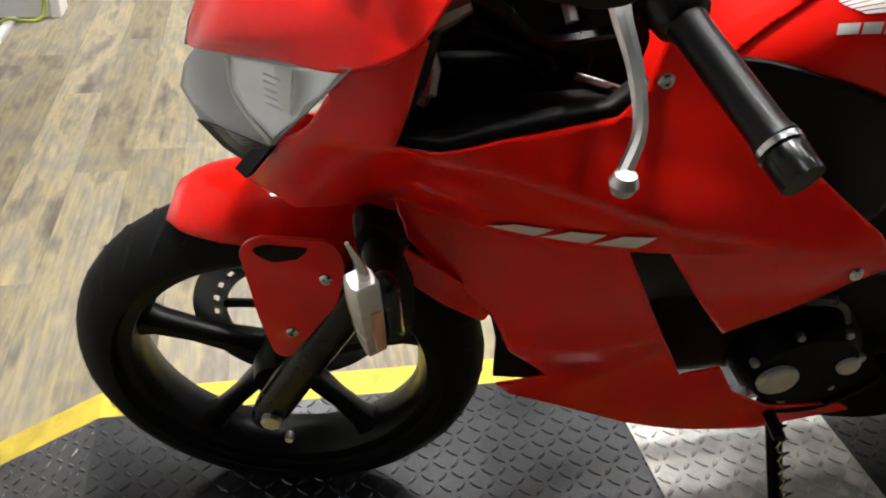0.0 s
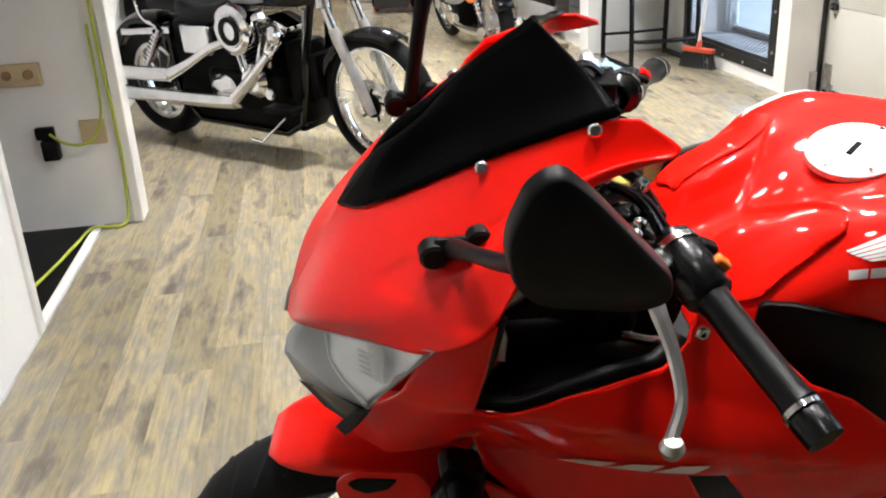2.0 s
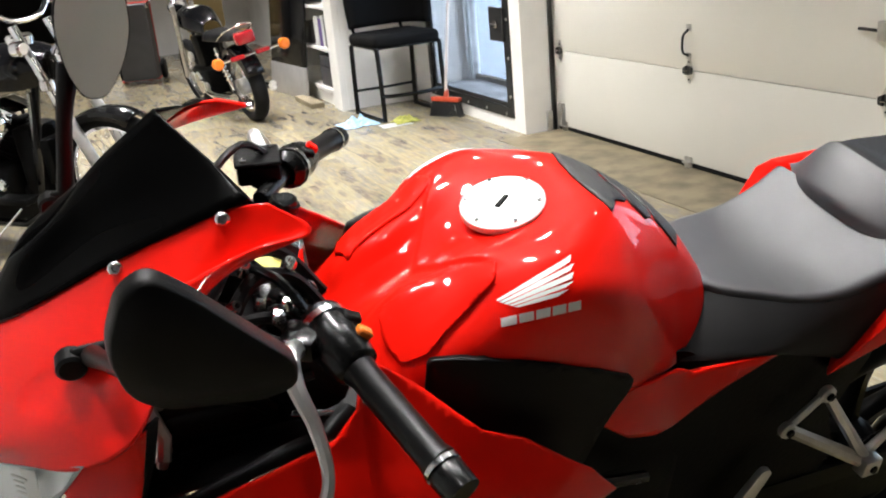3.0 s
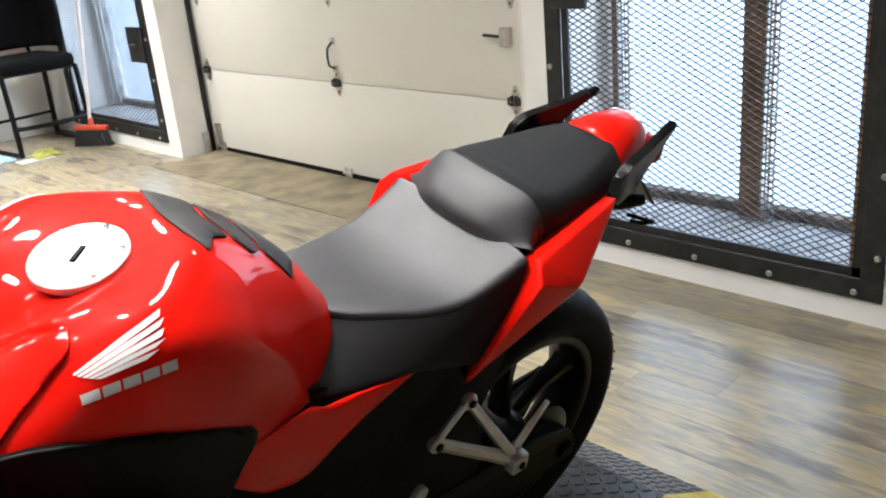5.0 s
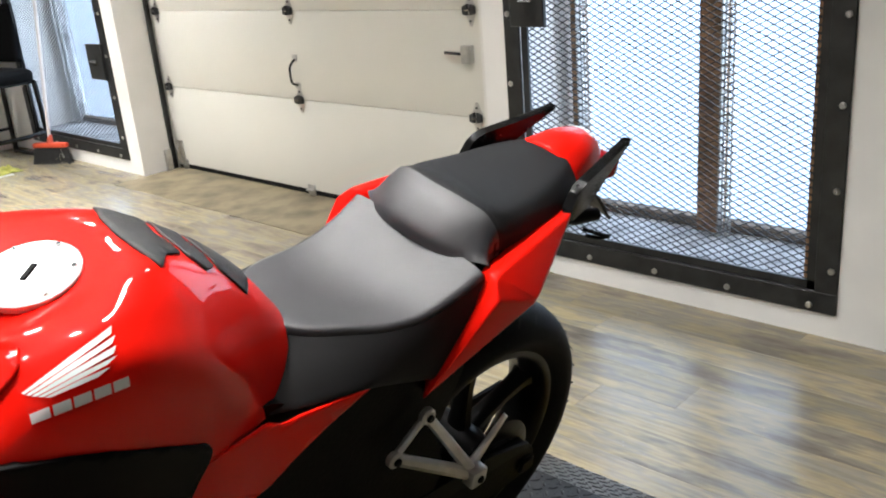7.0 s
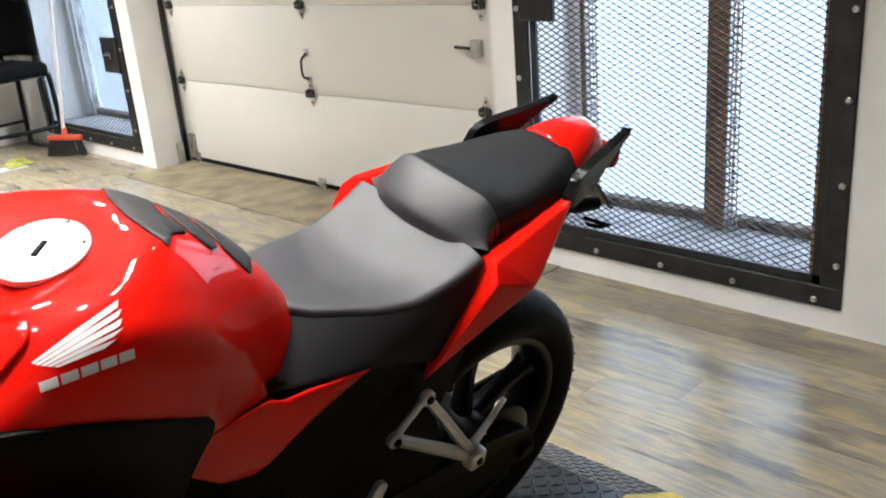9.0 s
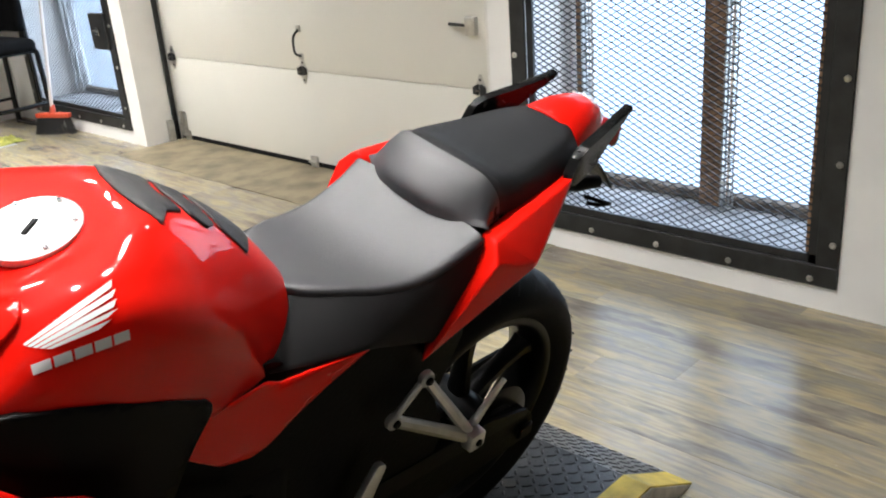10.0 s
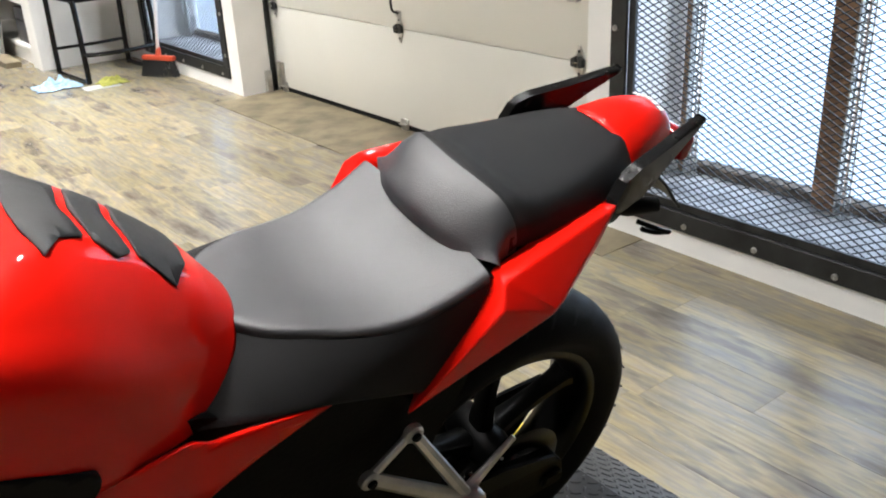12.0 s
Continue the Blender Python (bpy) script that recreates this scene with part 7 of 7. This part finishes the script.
solo("plug_cord", tube([(-0.74, 4.10, 0.9), (-0.745, 4.09, 0.55), (-0.79, 4.08, 0.42), (-0.86, 4.075, 0.39), (-0.93, 4.07, 0.41), (-0.975, 4.07, 0.45)], 0.006, 8, 40), CORD, "yellow-green cord looping to the adapter", "cord")

# wires on the wall behind the cruiser
for k in range(2):
    solo("wall_wire", tube([(-1.14, 5.6 + 0.3 * k, 1.6), (-1.12, 5.7 + 0.3 * k, 0.9), (-1.11, 5.95 + 0.25 * k, 0.62), (-1.10, 6.3 + 0.2 * k, 0.55)], 0.004, 6, 24), DARK, "thin dark wire on the wall", "wire", group="wall wires")

# ---- far end ----
STUDS = material("steel_studs", (0.6, 0.6, 0.58), 0.25, 1.0)
tour = thing("touring_motorcycle", "black touring motorcycle with a studded leather seat and backrest", "motorcycle", m=Matrix.Translation((-0.45, 6.75, 0)) @ pose(0, 0, 0, 0, 0, 138))
for u, nm in ((-0.2, "front_wheel"), (1.4, "rear_wheel")):
    w_ = part(nm, moved(lathe([(0.23, 0.05), (0.2, 0.05), (0.2, -0.05), (0.23, -0.05)], 40), Matrix.Translation((u, 0, 0.32))), CHROME, tour)
    part("tyre", moved(tyre(0.32, 0.14, 0.225), Matrix.Translation((u, 0, 0.32))), RUBBER, w_)
    part("hub", disc((u, 0, 0.32), 0.19, 0.03, "y", 24, 0.01), DARK, w_)
part("studded_seat", soft_box(0.65, 1.15, -0.18, 0.18, 0.70, 0.86, 0.06, 3), VINYL, tour, "black studded leather seat")
part("studded_backrest", soft_box(1.15, 1.24, -0.17, 0.17, 0.88, 1.18, 0.05, 3), VINYL, tour, "black quilted backrest")
for k in range(11):
    part("stud", disc((0.70 + 0.04 * k, 0.182, 0.80), 0.006, 0.006, "y", 8, 0.001), STUDS, tour)
part("saddlebag", soft_box(1.1, 1.65, 0.12, 0.30, 0.42, 0.74, 0.06, 3), GLOSSBLACK, tour, "black saddlebag")
part("body", joined(soft_box(0.1, 0.66, -0.15, 0.15, 0.78, 0.98, 0.07, 3), soft_box(0.2, 0.9, -0.16, 0.16, 0.2, 0.72, 0.06, 2)), GLOSSBLACK, tour)
part("fork", tube([(-0.2, 0.09, 0.32), (0.08, 0.09, 1.0)], 0.025, 10), CHROME, tour)
part("handlebar", tube([(0.3, 0.4, 1.12), (0.15, 0.2, 1.15), (0.12, 0, 1.1), (0.15, -0.2, 1.15), (0.3, -0.4, 1.12)], 0.012, 8, 24), CHROME, tour)
part("seat_rest", soft_box(0.62, 0.75, -0.12, 0.12, 0.93, 1.1, 0.04, 3), VINYL, tour)

cool = thing("cool_box", "white cool box with a blue lid", "cool box", m=Matrix.Translation((0.95, 12.4, 0)))
part("body", soft_box(-0.2, 0.2, -0.15, 0.15, 0, 0.32, 0.02, 2), CARDW, cool)
part("lid", soft_box(-0.21, 0.21, -0.16, 0.16, 0.32, 0.40, 0.02, 2), material("blue_lid", (0.05, 0.16, 0.5), 0.4), cool, "blue lid")
solo("cardboard_box", soft_box(0.25, 0.75, 12.9, 13.4, 0, 0.42, 0.006, 1), BRASS, "brown cardboard box on the floor", "box", smooth=0)
solo("dark_cabinet", soft_box(-0.9, 0.5, 13.7, 14.18, 0, 1.2, 0.01, 1), DARK, "dark low cabinet at the far wall", "cabinet", smooth=0)
ARMCH = material("tan_leather", (0.30, 0.22, 0.09), 0.5, bump=0.3)
chair = thing("tan_armchair", "tan leather office chair behind the small motorcycle", "chair", m=Matrix.Translation((2.1, 10.6, 0)) @ pose(0, 0, 0, 0, 0, 25))
part("seat", soft_box(-0.27, 0.27, -0.25, 0.25, 0.42, 0.54, 0.05, 3), ARMCH, chair)
part("backrest", soft_box(-0.26, 0.26, 0.2, 0.3, 0.54, 1.15, 0.05, 3), ARMCH, chair)
part("column", tube([(0, 0, 0.1), (0, 0, 0.43)], 0.03, 10), SATIN, chair)
for k in range(5):
    a = 2 * math.pi * k / 5
    part("foot", tube([(0, 0, 0.12), (0.3 * math.cos(a), 0.3 * math.sin(a), 0.05)], 0.02, 8), SATIN, chair)
trol = thing("hand_truck", "red hand truck with grey toolbox standing at the back", "hand truck", m=Matrix.Translation((1.25, 11.4, 0)) @ pose(0, 0, 0, 0, 0, -15))
REDP = material("red_enamel", (0.5, 0.03, 0.02), 0.4)
for sd in (-1, 1):
    part("rail", tube([(sd * 0.2, 0.05, 0.1), (sd * 0.2, 0.15, 1.2)], 0.016, 8), REDP, trol)
    part("wheel", disc((sd * 0.24, 0.1, 0.12), 0.12, 0.05, "x", 24, 0.015), RUBBER, trol)
for z in (0.3, 0.6, 0.9, 1.15):
    part("rung", tube([(-0.2, 0.05 + z * 0.09, z), (0.2, 0.05 + z * 0.09, z)], 0.012, 8), REDP, trol)
part("toe_plate", soft_box(-0.22, 0.22, -0.2, 0.06, 0.03, 0.045, 0.004, 1), REDP, trol)
part("toolbox", soft_box(-0.18, 0.22, -0.3, 0.0, 0.046, 0.9, 0.02, 2), GREYCASE, trol)


# ---- floor planks, laid along the street wall ----
def plank_material():
    m = material("vinyl_plank", (0.5, 0.42, 0.3), 0.24, bump=0.12, bump_scale=90)
    t = m.node_tree
    b = t.nodes["Principled BSDF"]
    co, info = t.nodes.new("ShaderNodeTexCoord"), t.nodes.new("ShaderNodeObjectInfo")
    geo = t.nodes.new("ShaderNodeNewGeometry")
    add = t.nodes.new("ShaderNodeMath")
    t.links.new(info.outputs["Random"], add.inputs[0])
    t.links.new(geo.outputs["Random Per Island"], add.inputs[1])
    off = t.nodes.new("ShaderNodeVectorMath")
    off.operation = "MULTIPLY_ADD"
    off.inputs[1].default_value = (1, 1, 1)
    sep = t.nodes.new("ShaderNodeCombineXYZ")
    mul = t.nodes.new("ShaderNodeMath")
    mul.operation = "MULTIPLY"
    mul.inputs[1].default_value = 37.0
    t.links.new(add.outputs[0], mul.inputs[0])
    t.links.new(mul.outputs[0], sep.inputs[0])
    t.links.new(mul.outputs[0], sep.inputs[2])
    t.links.new(co.outputs["Object"], off.inputs[0])
    t.links.new(sep.outputs[0], off.inputs[2])
    stretch = t.nodes.new("ShaderNodeMapping")
    stretch.inputs["Scale"].default_value = (8.0, 2.2, 1.0)
    t.links.new(off.outputs[0], stretch.inputs[0])
    streak, grain, knot = (t.nodes.new("ShaderNodeTexNoise") for _ in range(3))
    streak.inputs["Scale"].default_value, streak.inputs["Detail"].default_value, streak.inputs["Roughness"].default_value = 1.0, 4, 0.6
    t.links.new(stretch.outputs[0], streak.inputs["Vector"])
    fine = t.nodes.new("ShaderNodeMapping")
    fine.inputs["Scale"].default_value = (90.0, 5.0, 1.0)
    t.links.new(off.outputs[0], fine.inputs[0])
    grain.inputs["Scale"].default_value, grain.inputs["Detail"].default_value = 1.0, 4
    t.links.new(fine.outputs[0], grain.inputs["Vector"])
    ramp = t.nodes.new("ShaderNodeValToRGB")
    e = ramp.color_ramp.elements
    e[0].position, e[0].color = 0.27, (0.12, 0.10, 0.075, 1)
    e[1].position, e[1].color = 0.70, (0.41, 0.335, 0.19, 1)
    for p, c in ((0.40, (0.22, 0.192, 0.15, 1)), (0.48, (0.34, 0.285, 0.175, 1)), (0.57, (0.255, 0.23, 0.185, 1))):
        k = e.new(p)
        k.color = c
    t.links.new(streak.outputs["Fac"], ramp.inputs[0])
    mixn = t.nodes.new("ShaderNodeMix")
    mixn.data_type, mixn.blend_type = "RGBA", "MULTIPLY"
    mixn.inputs[0].default_value = 0.38
    gr = t.nodes.new("ShaderNodeValToRGB")
    gr.color_ramp.elements[0].position, gr.color_ramp.elements[1].position = 0.35, 0.6
    gr.color_ramp.elements[0].color, gr.color_ramp.elements[1].color = (0.54, 0.52, 0.50, 1), (1.04, 1.04, 1.03, 1)
    t.links.new(grain.outputs["Fac"], gr.inputs[0])
    t.links.new(ramp.outputs[0], mixn.inputs[6])
    t.links.new(gr.outputs[0], mixn.inputs[7])
    tone = t.nodes.new("ShaderNodeHueSaturation")
    vr = t.nodes.new("ShaderNodeMapRange")
    fr = t.nodes.new("ShaderNodeMath")
    fr.operation = "FRACT"
    t.links.new(add.outputs[0], fr.inputs[0])
    vr.inputs["To Min"].default_value, vr.inputs["To Max"].default_value = 0.76, 1.12
    t.links.new(fr.outputs[0], vr.inputs["Value"])
    t.links.new(vr.outputs[0], tone.inputs["Value"])
    t.links.new(mixn.outputs[2], tone.inputs["Color"])
    t.links.new(tone.outputs[0], b.inputs["Base Color"])
    return m


PLANK = plank_material()
PW, PL = 0.152, 1.21
plank_bm = soft_box(-PW / 2 + 0.0003, PW / 2 - 0.0003, -PL / 2 + 0.0003, PL / 2 - 0.0003, -0.006, 0.0, 0.0006, 1)
plank_mesh = bpy.data.meshes.new("plank")
plank_bm.to_mesh(plank_mesh)
plank_bm.free()
plank_mesh.materials.append(PLANK)
rest = bmesh.new()
rng = random.Random(4)
X0, X1, Y0, Y1 = -0.83, 3.19, -3.55, 14.1
count = 0
for i in range(-3, int((X1 - X0) / PW) + 1):
    x = X0 + (i + 0.5) * PW
    right = min(x + PW / 2, X1)
    y = Y0 - rng.random() * PL
    while y < Y1:
        y0, y1 = max(y, Y0), min(y + PL, Y1)
        yc = (y0 + y1) / 2
        inside = x > X0 or yc - PL / 2 > 4.3
        near = 0.8 < yc < 6.6 and x > X0 and y1 - y0 > PL - 0.01 and x + PW / 2 <= X1
        if inside and y1 - y0 > 0.05:
            if near and count < 150:
                ob = new("plank", plank_mesh)
                ob.location = (x, yc, 0)
                ob.parent = floor
                count += 1
            else:
                box(x - PW / 2 + 0.0003, right - 0.0003, y0 + 0.0003, y1 - 0.0003, -0.006, 0.0, rest)
        y += PL
tagged(part("plank_field", rest, PLANK, floor, smooth=0), kind="stuff")
